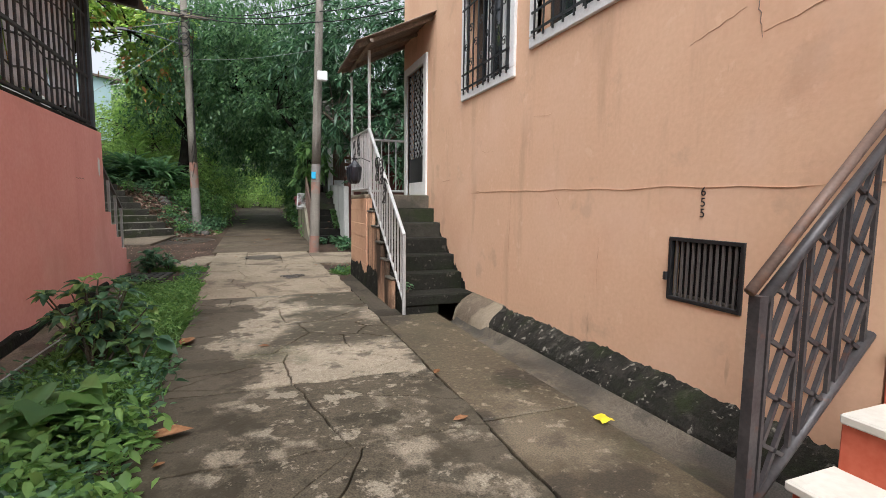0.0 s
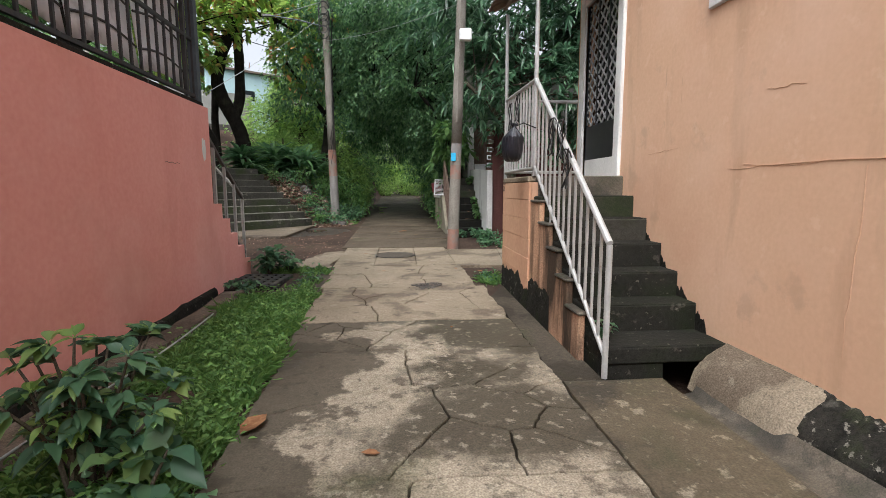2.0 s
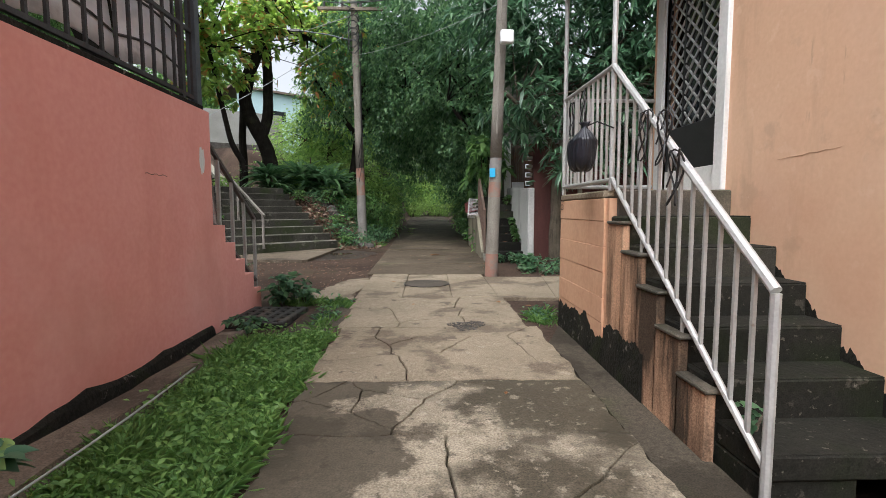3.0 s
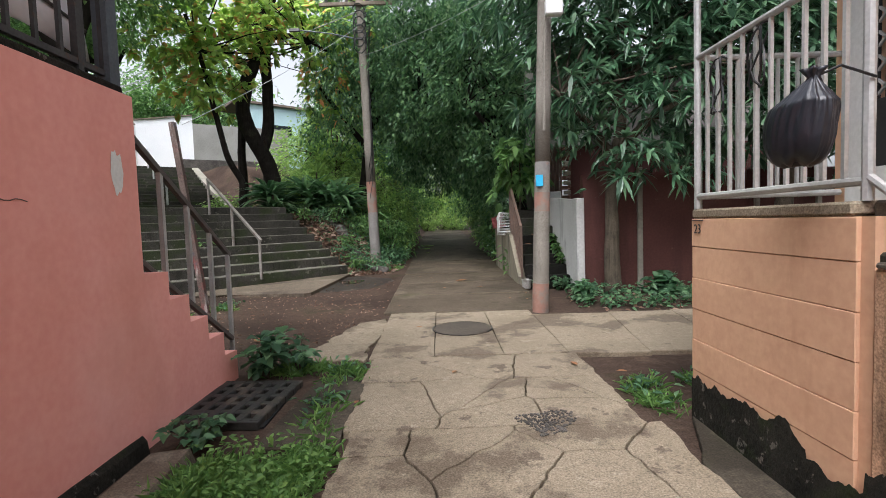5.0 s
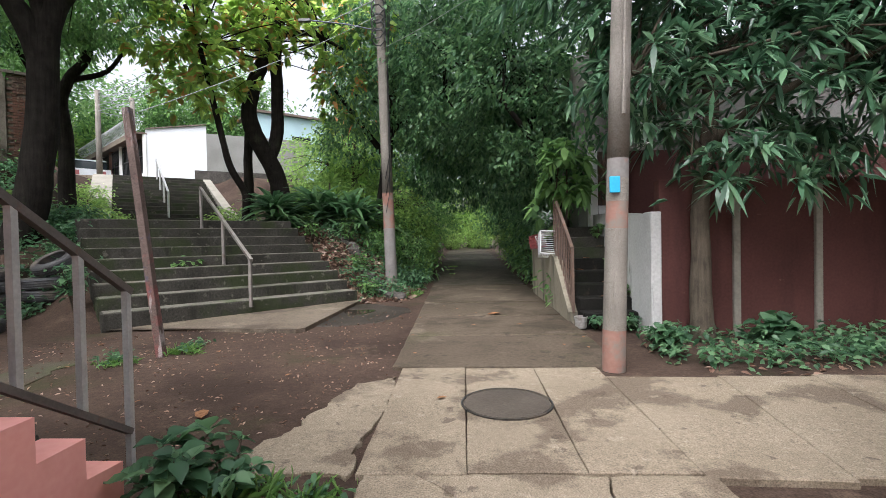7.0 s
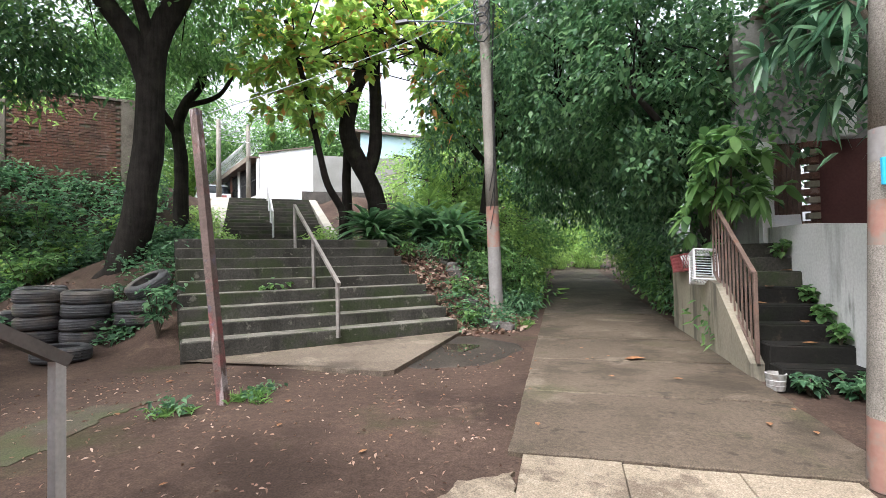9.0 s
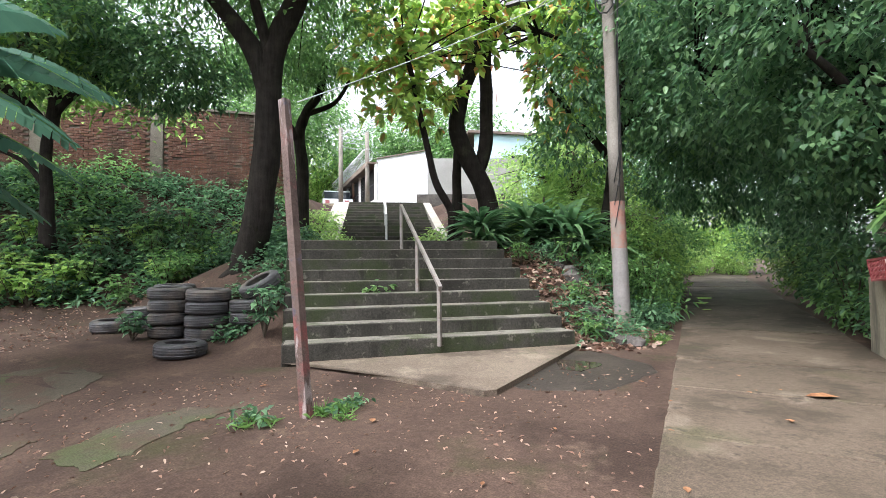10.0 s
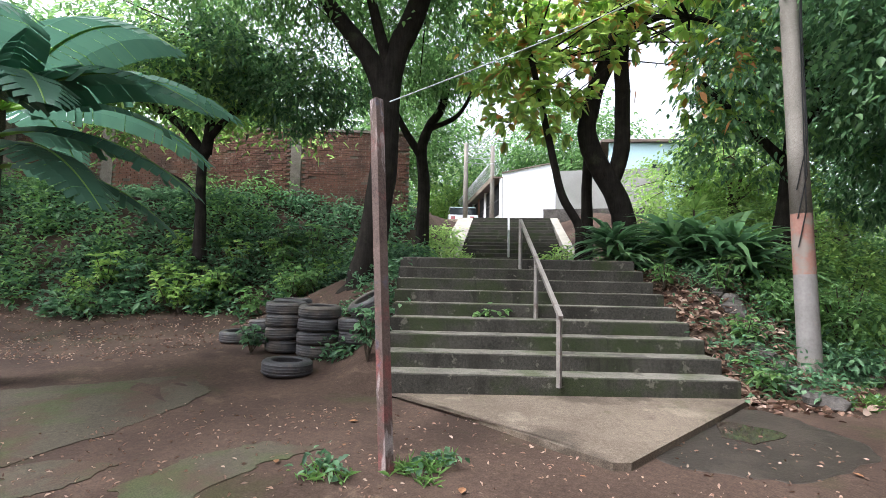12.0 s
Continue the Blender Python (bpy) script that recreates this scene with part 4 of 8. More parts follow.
# ---- black railing and red steps at the start ----
redsteps = thing("red_steps", "red painted steps with cream tops into the peach house", "stairs", kind="structure")
for k in range(8):
    x0 = 1.93 + 0.27 * k
    z = 0.235 * (k + 1)
    part("step", Shape().box((x0 + 0.02, -0.2, -0.05 if k < 2 else z - 0.5), (x0 + 0.31, 1.05, z - 0.03), 0.006), M["red_step"], redsteps)
    part("tread", Shape().box((x0, -0.2, z - 0.03), (x0 + 0.30, 1.07 if x0 < 2.2 else 1.05, z + 0.012), 0.008), M["cream_step"], redsteps)
part("inner_door", Shape().box((4.1, -0.2, 1.3), (4.15, 1.06, 3.6)), M["shade_black"], redsteps)
brail = thing("step_railing", "black steel railing with diamond bars beside red steps", "railing")
by = 1.12
p0, p1 = Vector((1.78, by, 0.95)), Vector((2.5, by, 1.61))
q0, q1 = Vector((1.78, by, 0.10)), Vector((2.5, by, 0.76))
part("post", Shape().bar((1.78, by, -0.05), (1.78, by, 0.97), 0.045), M["steel_dark"], brail)
part("handrail", Shape().tube([p0 + Vector((-0.05, 0.0, 0.035)), p1 + Vector((0, 0, 0.10))], 0.021, 12), M["steel_rust"], brail, "bare brown pipe handrail", smooth=True)
part("top_rail", Shape().tube([p0 + Vector((0, 0, -0.02)), p1 + Vector((0, 0, -0.02))], 0.022, 12), M["steel_dark"], brail, smooth=True)
part("bottom_rail", Shape().tube([q0, q1], 0.022, 12), M["steel_dark"], brail, smooth=True)
lift = Vector((0, 0, -0.02))
for k in range(3):
    fa, fb = 0.09 + 0.30 * k, 0.09 + 0.30 * k + 0.235
    for f in (fa, fb):
        part("bar", Shape().bar(q0.lerp(q1, f), p0.lerp(p1, f) + lift, 0.017), M["steel_dark"], brail)
    for start in (0, 1):
        pts = []
        for j in range(5):
            f = fa + (fb - fa) * (0.5 + (0.42 if (j + start) % 2 else -0.42))
            pts.append(q0.lerp(q1, f).lerp(p0.lerp(p1, f) + lift, j / 4))
        for a, b in zip(pts, pts[1:]):
            part("diagonal_bar", Shape().bar(a, b, 0.017), M["steel_dark"], brail)

# ---- poles ----
def pole(base, top, r0, r1, bands, label):
    th = thing("utility_pole", label, "pole")
    base, top = Vector(base), Vector(top)
    h = top.z - base.z
    cuts = sorted({0.0, h, *[c for b in bands for c in b[:2]]})
    for lo, hi in zip(cuts, cuts[1:]):
        mat = next((b[2] for b in bands if b[0] <= lo < b[1]), "pole")
        n = 5
        pts = [base.lerp(top, (lo + (hi - lo) * i / n) / h) for i in range(n + 1)]
        rad = [r0 + (r1 - r0) * (lo + (hi - lo) * i / n) / h for i in range(n + 1)]
        tube = Shape().tube(pts, rad, 18)
        if hi < h:
            tube.f = tube.f[:-2]
        part("shaft" if mat == "pole" else "painted_band", tube, M[mat], th, smooth=True)
    return th


pole_b = pole((1.29, 11.88, 0.05), (1.52, 11.9, 6.6), 0.118, 0.085, [(0.0, 0.42, "pole_red"), (1.45, 1.72, "pole_red"), (1.95, 2.15, "pole_pale")], "grey concrete utility pole with faded red base by the path")
pole_a = pole((-1.96, 18.35, 0.08), (-2.14, 18.35, 8.2), 0.145, 0.10, [(0.0, 0.34, "pole_red"), (0.34, 0.52, "pole"), (0.52, 1.65, "pole_pale"), (1.65, 2.5, "pole_red")], "grey concrete utility pole with faded red bands")
part("sticker", Shape().box((1.24, 11.75, 1.85), (1.34, 11.775, 2.01), 0.004), M["cyan"], pole_b, "small cyan sticker")
part("meter_box", Shape().box((1.39, 11.56, 4.12), (1.62, 11.68, 4.34), 0.02), M["plastic_white"], pole_b, "white electric meter box")
part("conduit", Shape().tube([(1.35, 11.66, 2.6), (1.43, 11.68, 5.2)], 0.02, 6), M["pole"], pole_b)
part("street_light_arm", Shape().tube([(-2.1, 18.28, 6.42), (-2.9, 18.2, 6.58), (-3.75, 18.1, 6.66)], 0.018, 8), M["steel_blue"], pole_a, "thin steel lamp arm")
part("lamp_head", Shape().side([(18.05, 6.63), (18.16, 6.63), (18.14, 6.70), (18.07, 6.70)], "x", -4.0, -3.72), M["steel_dark"], pole_a, "small blue-grey street lamp head")
arm_a = part("crossarm", Shape().box((-3.2, 18.17, 7.3), (-1.1, 18.25, 7.4), 0.01), M["plank"], pole_a)
for k in range(4):
    part("insulator", Shape().tube([(-3.0 + 0.55 * k, 18.21, 7.4), (-3.0 + 0.55 * k, 18.21, 7.55)], [0.05, 0.03], 8), M["rubber"], arm_a)
part("cable_coil", Shape().tube([(-2.12 + 0.17 * math.cos(a * 0.7), 18.17 + 0.03 * math.sin(a), 6.15 + 0.26 * math.sin(a * 0.7) + 0.02 * a) for a in range(50)], 0.016, 5), M["wire"], pole_a)
for k in range(3):
    part("drop_cable", Shape().tube([(-1.9 + 0.03 * k, 18.22, 7.0), (-1.93 + 0.05 * math.sin(3 * k), 18.19, 5.4), (-1.9 - 0.02 * k, 18.2, 3.6 - 0.5 * k), (-2.04, 18.2, 2.9 - 0.4 * k)], 0.008, 4), M["wire"], pole_a)

# ---- maroon wall and its posts ----
maroon = thing("maroon_wall", "maroon painted boundary wall with pale posts", "wall", kind="structure")
MY = 13.5
part("wall", Shape().box((2.42, MY, 0), (9, MY + 0.15, 2.15)), M["maroon"], maroon)
for x in (3.42, 4.48, 5.5, 6.6):
    part("post", Shape().box((x - 0.045, MY - 0.05, 0.02), (x + 0.045, MY + 0.02, 2.25), 0.01), M["ramp"], maroon, "pale cement post")
part("corner_post", Shape().box((2.28, MY - 0.08, 0.0), (2.42, MY + 0.2, 1.74), 0.012), M["pale_wall"], maroon, "white cement corner post")
part("side_wall", Shape().side([(MY + 0.2, 0), (16.4, 0), (16.4, 1.85), (15.2, 1.83), (MY + 0.2, 1.72)], "x", 2.3, 2.42), M["pale_wall"], maroon, "pale stained plaster side wall")
backhouse = thing("grey_house", "grey plastered house behind the mango tree", "house", kind="structure")
part("lower_wall", Shape().box((3.02, 16.5, 0), (9, 16.7, 3.1)), M["maroon"], backhouse, "maroon painted lower wall")
part("upper_wall", Shape().box((2.0, 16.5, 3.1), (9, 16.7, 5.0)), M["grey_wall"], backhouse)
part("side_wall", Shape().box((2.6, 16.7, 0), (2.8, 22, 5.0)), M["grey_wall"], backhouse)
part("roof", Shape().box((2.3, 16.1, 5.0), (9, 22, 5.12), 0.01), M["roof"], backhouse)
part("porch_pillar", Shape().box((3.22, 16.32, 3.1), (3.46, 16.47, 4.4), 0.015), M["white"], backhouse, "white plastered pillar")
part("door_post", Shape().box((2.24, 16.3, 1.45), (2.40, 16.46, 3.1), 0.01), M["white"], backhouse, "white door post")
for k in range(7):
    part("door_slat", Shape().box((2.41 + 0.062 * k, 16.52, 1.5), (2.465 + 0.062 * k, 16.55, 3.1), 0.004), M["steel_rust"], backhouse, "brown wooden door slat")
part("leaning_board", Shape().box((-0.17, -0.01, 0), (0.17, 0.01, 0.55), 0.004, Matrix.Translation((2.62, 16.36, 1.5)) @ Matrix.Rotation(radians(-12), 4, "X")), M["plastic_white"], backhouse, "white board leaning at the door")
for k in range(14):
    part("quoin_brick", Shape().box((2.86 - (0.05 if k % 2 else 0), 16.38, 1.5 + 0.115 * k), (3.01, 16.5, 1.5 + 0.115 * k + 0.09), 0.006), M["brick"] if k % 2 else M["cream_wall"], backhouse, "rough quoin brick")

# ---- retaining wall with its railing along the path ----
ret = thing("retaining_wall", "stained cream retaining wall with entry steps", "wall", kind="structure")
part("wall", Shape().side([(14.36, 0.0), (18.1, 0.0), (18.1, 1.22), (16.2, 1.17), (15.5, 1.08), (14.9, 0.66), (14.36, 0.27)], "x", 1.38, 1.52), M["cream_wall"], ret)
for k in range(8):
    y = 13.95 + 0.27 * k
    z = 0.13 + 0.185 * (k + 1)
    # Lower steps have the mango's shade painted into their tone.
    part("step", Shape().box((1.52, y, 0), (2.3, y + 0.27 + (1.7 if k == 7 else 0.02), z), 0.014), M["shaded_step"] if k < 5 else M["step"], ret)
    part("tread", Shape().box((1.54, y + 0.01, z), (2.29, y + 0.26, z + 0.006), 0.002), M["shaded_step"] if k < 5 else M["step"], ret)
rrail = thing("entry_railing", "rusty brown steel railing on retaining wall", "railing")
u0, u1 = Vector((1.46, 14.4, 1.26)), Vector((1.46, 15.85, 2.24))
w0, w1 = Vector((1.46, 14.4, 0.34)), Vector((1.46, 15.85, 1.24))
part("near_post", Shape().bar((1.46, 14.38, 0.24), (1.46, 14.38, 1.27), 0.04), M["steel_rust"], rrail)
part("top_rail", Shape().bar(u0, u1, 0.05, 0.03), M["steel_rust"], rrail)
part("bottom_rail", Shape().bar(w0, w1, 0.03), M["steel_rust"], rrail)
for k in range(12):
    part("bar", Shape().bar(w0.lerp(w1, k / 11), u0.lerp(u1, k / 11), 0.018), M["steel_rust"], rrail)

# ---- stairs up the hill ----
hill = thing("hill_stairs", "wide mossy concrete stairs climbing the bank", "stairs", kind="structure")
Z0, HR, HT = 0.22, 0.195, 0.38
turn = Matrix.Translation((STAIR.x, STAIR.y, 0)) @ Matrix.Rotation(radians(43), 4, "Z")
for i in range(9):
    s0 = 0.08 + HT * i
    z = Z0 + HR * (i + 1)
    deep = HT + 0.05 if i < 8 else 1.2
    rl, rr = -2.15 - 0.015 * i, 2.18 - 0.012 * i
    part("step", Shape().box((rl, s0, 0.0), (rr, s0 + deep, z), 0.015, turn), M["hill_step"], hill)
    # Tops at least three times paler than the risers.
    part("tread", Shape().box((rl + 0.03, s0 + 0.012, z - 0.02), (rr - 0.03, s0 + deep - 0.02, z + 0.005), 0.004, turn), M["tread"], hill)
apron_pts = [at_stair(0.1, -2.15), (-5.62, 13.95), (-2.66, 13.72), (-2.56, 13.82), at_stair(0.1, 2.3)]
part("apron", Shape().prism(apron_pts, -0.05, 0.05, lambda x, y: plane_z(y)), M["apron"], hill)
# landing rising gently to the upper flight
turn_up = Matrix.Translation((UP[0], UP[1], 0)) @ Matrix.Rotation(radians(36.5), 4, "Z")
corners = [turn @ Vector((-2.2, 4.25, 1.97)), turn @ Vector((2.06, 4.25, 1.97)), turn_up @ Vector((2.0, 0.05, 2.18)), turn_up @ Vector((-2.3, 0.05, 2.18))]
part("landing", Shape().add([(p.x, p.y, p.z - 0.3) for p in corners] + [tuple(p) for p in corners], [(3, 2, 1, 0), (4, 5, 6, 7), (0, 1, 5, 4), (1, 2, 6, 5), (2, 3, 7, 6), (3, 0, 4, 7)]), M["apron"], hill)
# upper flight
ZU, UR, UT = 2.16, 0.16, 0.47
for i in range(14):
    s0 = UT * i
    z = ZU + UR * (i + 1)
    part("upper_step", Shape().box((-1.62, s0, z - 0.3), (1.62 + 0.01 * i, s0 + 0.52, z), 0.012, turn_up), M["step"], hill)
    part("upper_tread", Shape().box((-1.6, s0 + 0.01, z - 0.02), (1.6 + 0.01 * i, s0 + 0.48, z + 0.004), 0.003, turn_up), M["hill_step"], hill)
for r0, r1 in ((-2.3, -1.63), (1.78, 2.1)):
    rv = [(r0, -0.3, ZU + 0.05), (r1, -0.3, ZU + 0.05), (r1, 6.6, ZU + 2.3), (r0, 6.6, ZU + 2.3)]
    top = [tuple(turn_up @ Vector(p)) for p in rv]
    low = [(x, y, z - 0.5) for x, y, z in top]
    part("ramp", Shape().add(low + top, [(3, 2, 1, 0), (4, 5, 6, 7), (0, 1, 5, 4), (1, 2, 6, 5), (2, 3, 7, 6), (3, 0, 4, 7)]), M["ramp"], hill, "pale cement side ramp")
part("street", Shape().box((-7, 6.58, 3.2), (2.2, 16, ZU + 14 * UR), 0.01, turn_up), M["concrete_dry"], hill)

hrail = thing("handrail", "weathered grey steel handrail up the middle of the stairs", "handrail")


def hr(s, r, z):
    return turn @ Vector((r, s, z))


posts = [(0.02, 0.0, 0.30, 1.15), (1.5, -0.02, 1.0, 1.93), (2.98, -0.05, 1.78, 2.68)]
for s, r, za, zb in posts:
    part("post", Shape().bar(hr(s, r, za), hr(s, r, zb), 0.05), M["rail_grey"], hrail)
part("rail", Shape().bar(hr(-0.06, 0, 1.13), hr(3.02, -0.05, 2.70), 0.055, 0.05), M["rail_grey"], hrail)
urail = thing("upper_handrail", "pale steel handrail up the upper stairs", "handrail")
for k in range(4):
    s = 0.25 + 1.9 * k
    z = ZU + UR * (1 + s / UT) - 0.06
    part("post", Shape().bar(turn_up @ Vector((-0.06, s, z)), turn_up @ Vector((-0.06, s, z + 0.86)), 0.05), M["galv"], urail)
part("rail", Shape().bar(turn_up @ Vector((-0.06, 0.2, ZU + UR + 0.86)), turn_up @ Vector((-0.06, 6.1, ZU + UR * (1 + 6.0 / UT) + 0.8)), 0.055), M["galv"], urail)

# leaning wooden post
lean = tagged(part("leaning_post", Shape().bar((-3.82, 12.45, 0.05), (-4.24, 12.57, 3.08), 0.085, 0.08), M["lean"]), "leaning square wooden post with peeling red paint", "post")


# ---- things along the walk ----
def loft(rings, closed=True):
    n = len(rings[0])
    s = Shape()
    v = [p for r in rings for p in r]
    f = [(i * n + k, i * n + (k + 1) % n, (i + 1) * n + (k + 1) % n, (i + 1) * n + k) for i in range(len(rings) - 1) for k in range(n)]
    f += [tuple(range(n - 1, -1, -1)), tuple(range((len(rings) - 1) * n, len(rings) * n))] if closed else []
    return s.add(v, f)


# rubbish bag tied to the railing
rings = []
nb_ = 120
for i in range(31):
    t = i / 30
    z = 1.575 + 0.345 * t
    r = 0.135 * max(0.06, math.sin(math.pi * min(1.0, 0.05 + 0.80 * t ** 0.66))) ** 0.5 if t < 0.72 else 0.135 * (0.86 - 2.7 * (t - 0.72))
    ring = []
    for k in range(nb_):
        a = 2 * math.pi * k / nb_
        ca, sa = math.cos(a), math.sin(a)
        crease = abs(noise.noise((ca * 4.2 + 0.8 * t, sa * 4.2, 0.9 * t))) * 0.16 + abs(noise.noise((ca * 10 + 2 * t, sa * 10, 1.6 * t))) * 0.10
        q = r * (1.08 - crease * (0.35 + 0.9 * t) + 0.16 * noise.noise((ca * 1.1, sa * 1.1, z * 4)))
        ring.append((1.385 + 0.75 * q * ca, 7.08 - 0.09 * t * t + 1.08 * q * sa, z + 0.03 * noise.noise((ca * 2, sa * 2, 5)) * (1 - t)))
    rings.append(ring)
bag = thing("rubbish_bag", "black plastic rubbish bag tied to the grey railing", "bag")
sack = part("sack", loft(rings), M["bag"], bag, smooth=True)
knot = [[(1.385 + r * (1 + 0.4 * math.sin(5 * a)) * math.cos(a), 6.99 + r * (1 + 0.4 * math.sin(5 * a)) * math.sin(a), z) for a in [2 * math.pi * k / 20 for k in range(20)]] for z, r in ((1.895, 0.022), (1.915, 0.016), (1.935, 0.028), (1.95, 0.036))]
part("knot", loft(knot), M["bag"], sack, smooth=True)
part("tie", Shape().tube([(1.385, 6.99, 1.915), (1.47, 6.96, 1.95), (1.60, 6.95, 1.9)], 0.006, 5), M["wire"], sack)

# loose wire curls on the railing
for y, z in ((6.1, 1.7), (6.35, 1.75), (5.95, 1.45), (7.95, 2.15), (7.6, 2.2)):
    pts = [(RX - 0.03 + 0.02 * math.sin(a * 0.9), y + 0.09 * math.cos(a * 0.6) * (1 - a / 60), z + 0.16 * math.sin(a * 0.45 + y)) for a in range(36)]
    tagged(part("wire_curl", Shape().tube(pts, 0.006, 4), M["wire"]), "tangled black wire wound round the grey railing", "wire", "wires on the railing")

lettering("plot_number", "23", 0.085, pose(1.534, 8.12, 1.29, 90, 0, -90), M["ink"], "black painted number 23 on peach blockwork", "number")
part("number_bar", Shape().box((1.532, 8.06, 1.345), (1.538, 8.18, 1.353)), M["ink"], porch)

# black mould creeping up the landing and the stair side
mv, mf = [], []
n = 260
for i in range(n + 1):
    y = 6.2 + (8.2 - 6.2) * i / n
    h = 0.28 + 0.05 * (y > 7.2) + 0.13 * noise.noise((y * 2.2, 1, 0)) + 0.09 * noise.noise((y * 7, 4, 0)) + 0.025 * noise.noise((y * 21, 4, 7)) + 0.012 * noise.noise((y * 55, 4, 7)) + 0.08 * (y < 6.9)
    mv += [(1.536, y, 0.0), (1.536, y, max(0.05, h))]
mf = [(2 * i, 2 * i + 1, 2 * i + 3, 2 * i + 2) for i in range(n)]
part("mould_patch", Shape().add(mv, mf), M["mould"], porch, "black mould creeping up the blockwork")
mv = []
n = 320
for i in range(n + 1):
    y = 4.9 + 1.6 * i / n
    base = 0.02 + max(0.0, (y - 5.2)) * 0.74
    w = max(0.02, 0.16 - 0.09 * (y - 4.9))
    h = base + w * (0.45 + 0.8 * noise.noise((y * 5, 1, 3)) + 0.6 * noise.noise((y * 17, 4, 3)) + 0.5 * noise.noise((y * 47, 4, 3)))
    mv += [(WX - 0.004, y, base - 0.2), (WX - 0.004, y, max(h, base - 0.15))]
part("mould_patch", Shape().add(mv, [(2 * i, 2 * i + 1, 2 * i + 3, 2 * i + 2) for i in range(n)]), M["mould"], porch, "black mould along the stair edge")

# marks on the red wall
chip = []
for i in range(26):
    a = 2 * math.pi * i / 26
    r = 0.075 * (1 + 0.5 * noise.noise((math.cos(a) * 2, math.sin(a) * 2, 8)))
    chip.append((7.93 + r * math.cos(a) * 0.75, 1.75 + 1.6 * r * math.sin(a)))
chip_shape = Shape().add([(RWX + 0.003, y, z) for y, z in chip], [tuple(range(26))])
part("bare_patch", chip_shape, M["white"], red_house, "chipped bare white patch in the red paint")
part("scratch", Shape().tube([(RWX + 0.002, 7.0 + 0.03 * k, 1.555 + 0.006 * math.sin(k * 1.7)) for k in range(11)], 0.0025, 4), M["steel_rust"], red_house)
# Black strip with an uneven top edge along the wall.
rfv, rff = [], []
for i in range(90):
    y = -5 + 0.146 * i
    h = 0.07 + 0.04 * noise.noise((y * 1.7, 9, 0)) + 0.03 * noise.noise((y * 6, 9, 2)) + plane_z(y)
    rfv += [(RWX + 0.05, y, -0.06), (RWX + 0.03, y, h * 0.7), (RWX + 0.002, y, h)]
for i in range(89):
    for k in range(2):
        a = 3 * i + k
        rff.append((a, a + 3, a + 4, a + 1))
tagged(part("wall_foot", Shape().add(rfv, rff), M["mould"]), "black ragged strip along the foot of the red wall", "footing", kind="structure")
cv, cf = [], []
for i in range(60):
    y = -4 + 0.2 * i
    cx = -1.72 + 0.05 * noise.noise((y * 0.8, 0, 0))
    for x, z in ((cx - 0.16, -0.06), (cx - 0.13, 0.05), (cx + 0.10, 0.06), (cx + 0.14, -0.06)):
        cv.append((x + 0.02 * noise.noise((y * 3, x * 5, 0)), y, z + plane_z(y) + 0.03 * noise.noise((y * 2.2, x * 3, 6))))
for i in range(59):
    for k in range(3):
        a = 4 * i + k
        cf.append((a, a + 1, a + 5, a + 4))
tagged(part("earth_kerb", Shape().add(cv, cf), M["apron"]), "broken cement kerb half buried by the red wall", "kerb", kind="structure")
hose_pts = [(-1.53 + 0.025 * math.sin(i * 0.5), 1.5 + 0.27 * i, 0.105 + plane_z(1.5 + 0.27 * i)) for i in range(20)]
tagged(part("garden_hose", Shape().tube(hose_pts, 0.007, 6), M["wire_grey"], smooth=True), "thin pale hose lying along the kerb", "hose")

# drain grate
grate = thing("drain_grate", "black cast-iron drain grate by the red wall", "grate")
gt = Matrix.Translation((-1.78, 8.72, 0.05)) @ Matrix.Rotation(radians(-4), 4, "Z")
for k in range(7):
    x = -0.36 + 0.12 * k
    part("bar", Shape().box((x - 0.035, -0.42, -0.04), (x + 0.035, 0.42, 0.02), 0.008, gt), M["iron"], grate)
for k in range(6):
    y = -0.40 + 0.16 * k
    part("crossbar", Shape().box((-0.40, y - 0.035, -0.045), (0.40, y + 0.035, 0.016), 0.006, gt), M["iron"], grate)
# Flat black sheet paints the shade below the grate; no hole is cut.
tagged(part("pit_shade", Shape().box((-2.16, 8.28, 0.008), (-1.38, 9.16, 0.02)), M["shade_black"]), "flat black sheet painted as shade under the drain grate", "pit", kind="structure")

# tyres
tyre_thing = thing("tyre", "worn black car tyre piled beside the stairs", "tyre", "tyres by the stairs")
prof = [(0.19, -0.07), (0.185, -0.085), (0.22, -0.095), (0.28, -0.09), (0.305, -0.07), (0.312, 0.0), (0.305, 0.07), (0.28, 0.09), (0.22, 0.095), (0.185, 0.085), (0.19, 0.07), (0.205, 0.0)]
prof = [(1.1 * r, 1.1 * z) for r, z in prof]
tr = [[(r * math.cos(a), r * math.sin(a), z) for r, z in prof] for a in [2 * math.pi * k / 36 for k in range(36)]]
tv = [p for r in tr for p in r]
m12 = len(prof)
tf = [(i * m12 + k, ((i + 1) % 36) * m12 + k, ((i + 1) % 36) * m12 + (k + 1) % m12, i * m12 + (k + 1) % m12) for i in range(36) for k in range(m12)]
carcass = part("carcass", Shape().add(tv, tf), M["rubber"], tyre_thing, smooth=True)
ribs = Shape()
for z in (-0.055, -0.018, 0.018, 0.055):
    ribs.tube([(0.338 * math.cos(2 * math.pi * k / 36), 0.338 * math.sin(2 * math.pi * k / 36), z) for k in range(37)], 0.009, 5)
part("tread", ribs, M["rubber"], carcass, smooth=True)
tz = lambda x, y: land_z(x, y) - 0.05 + 0.1
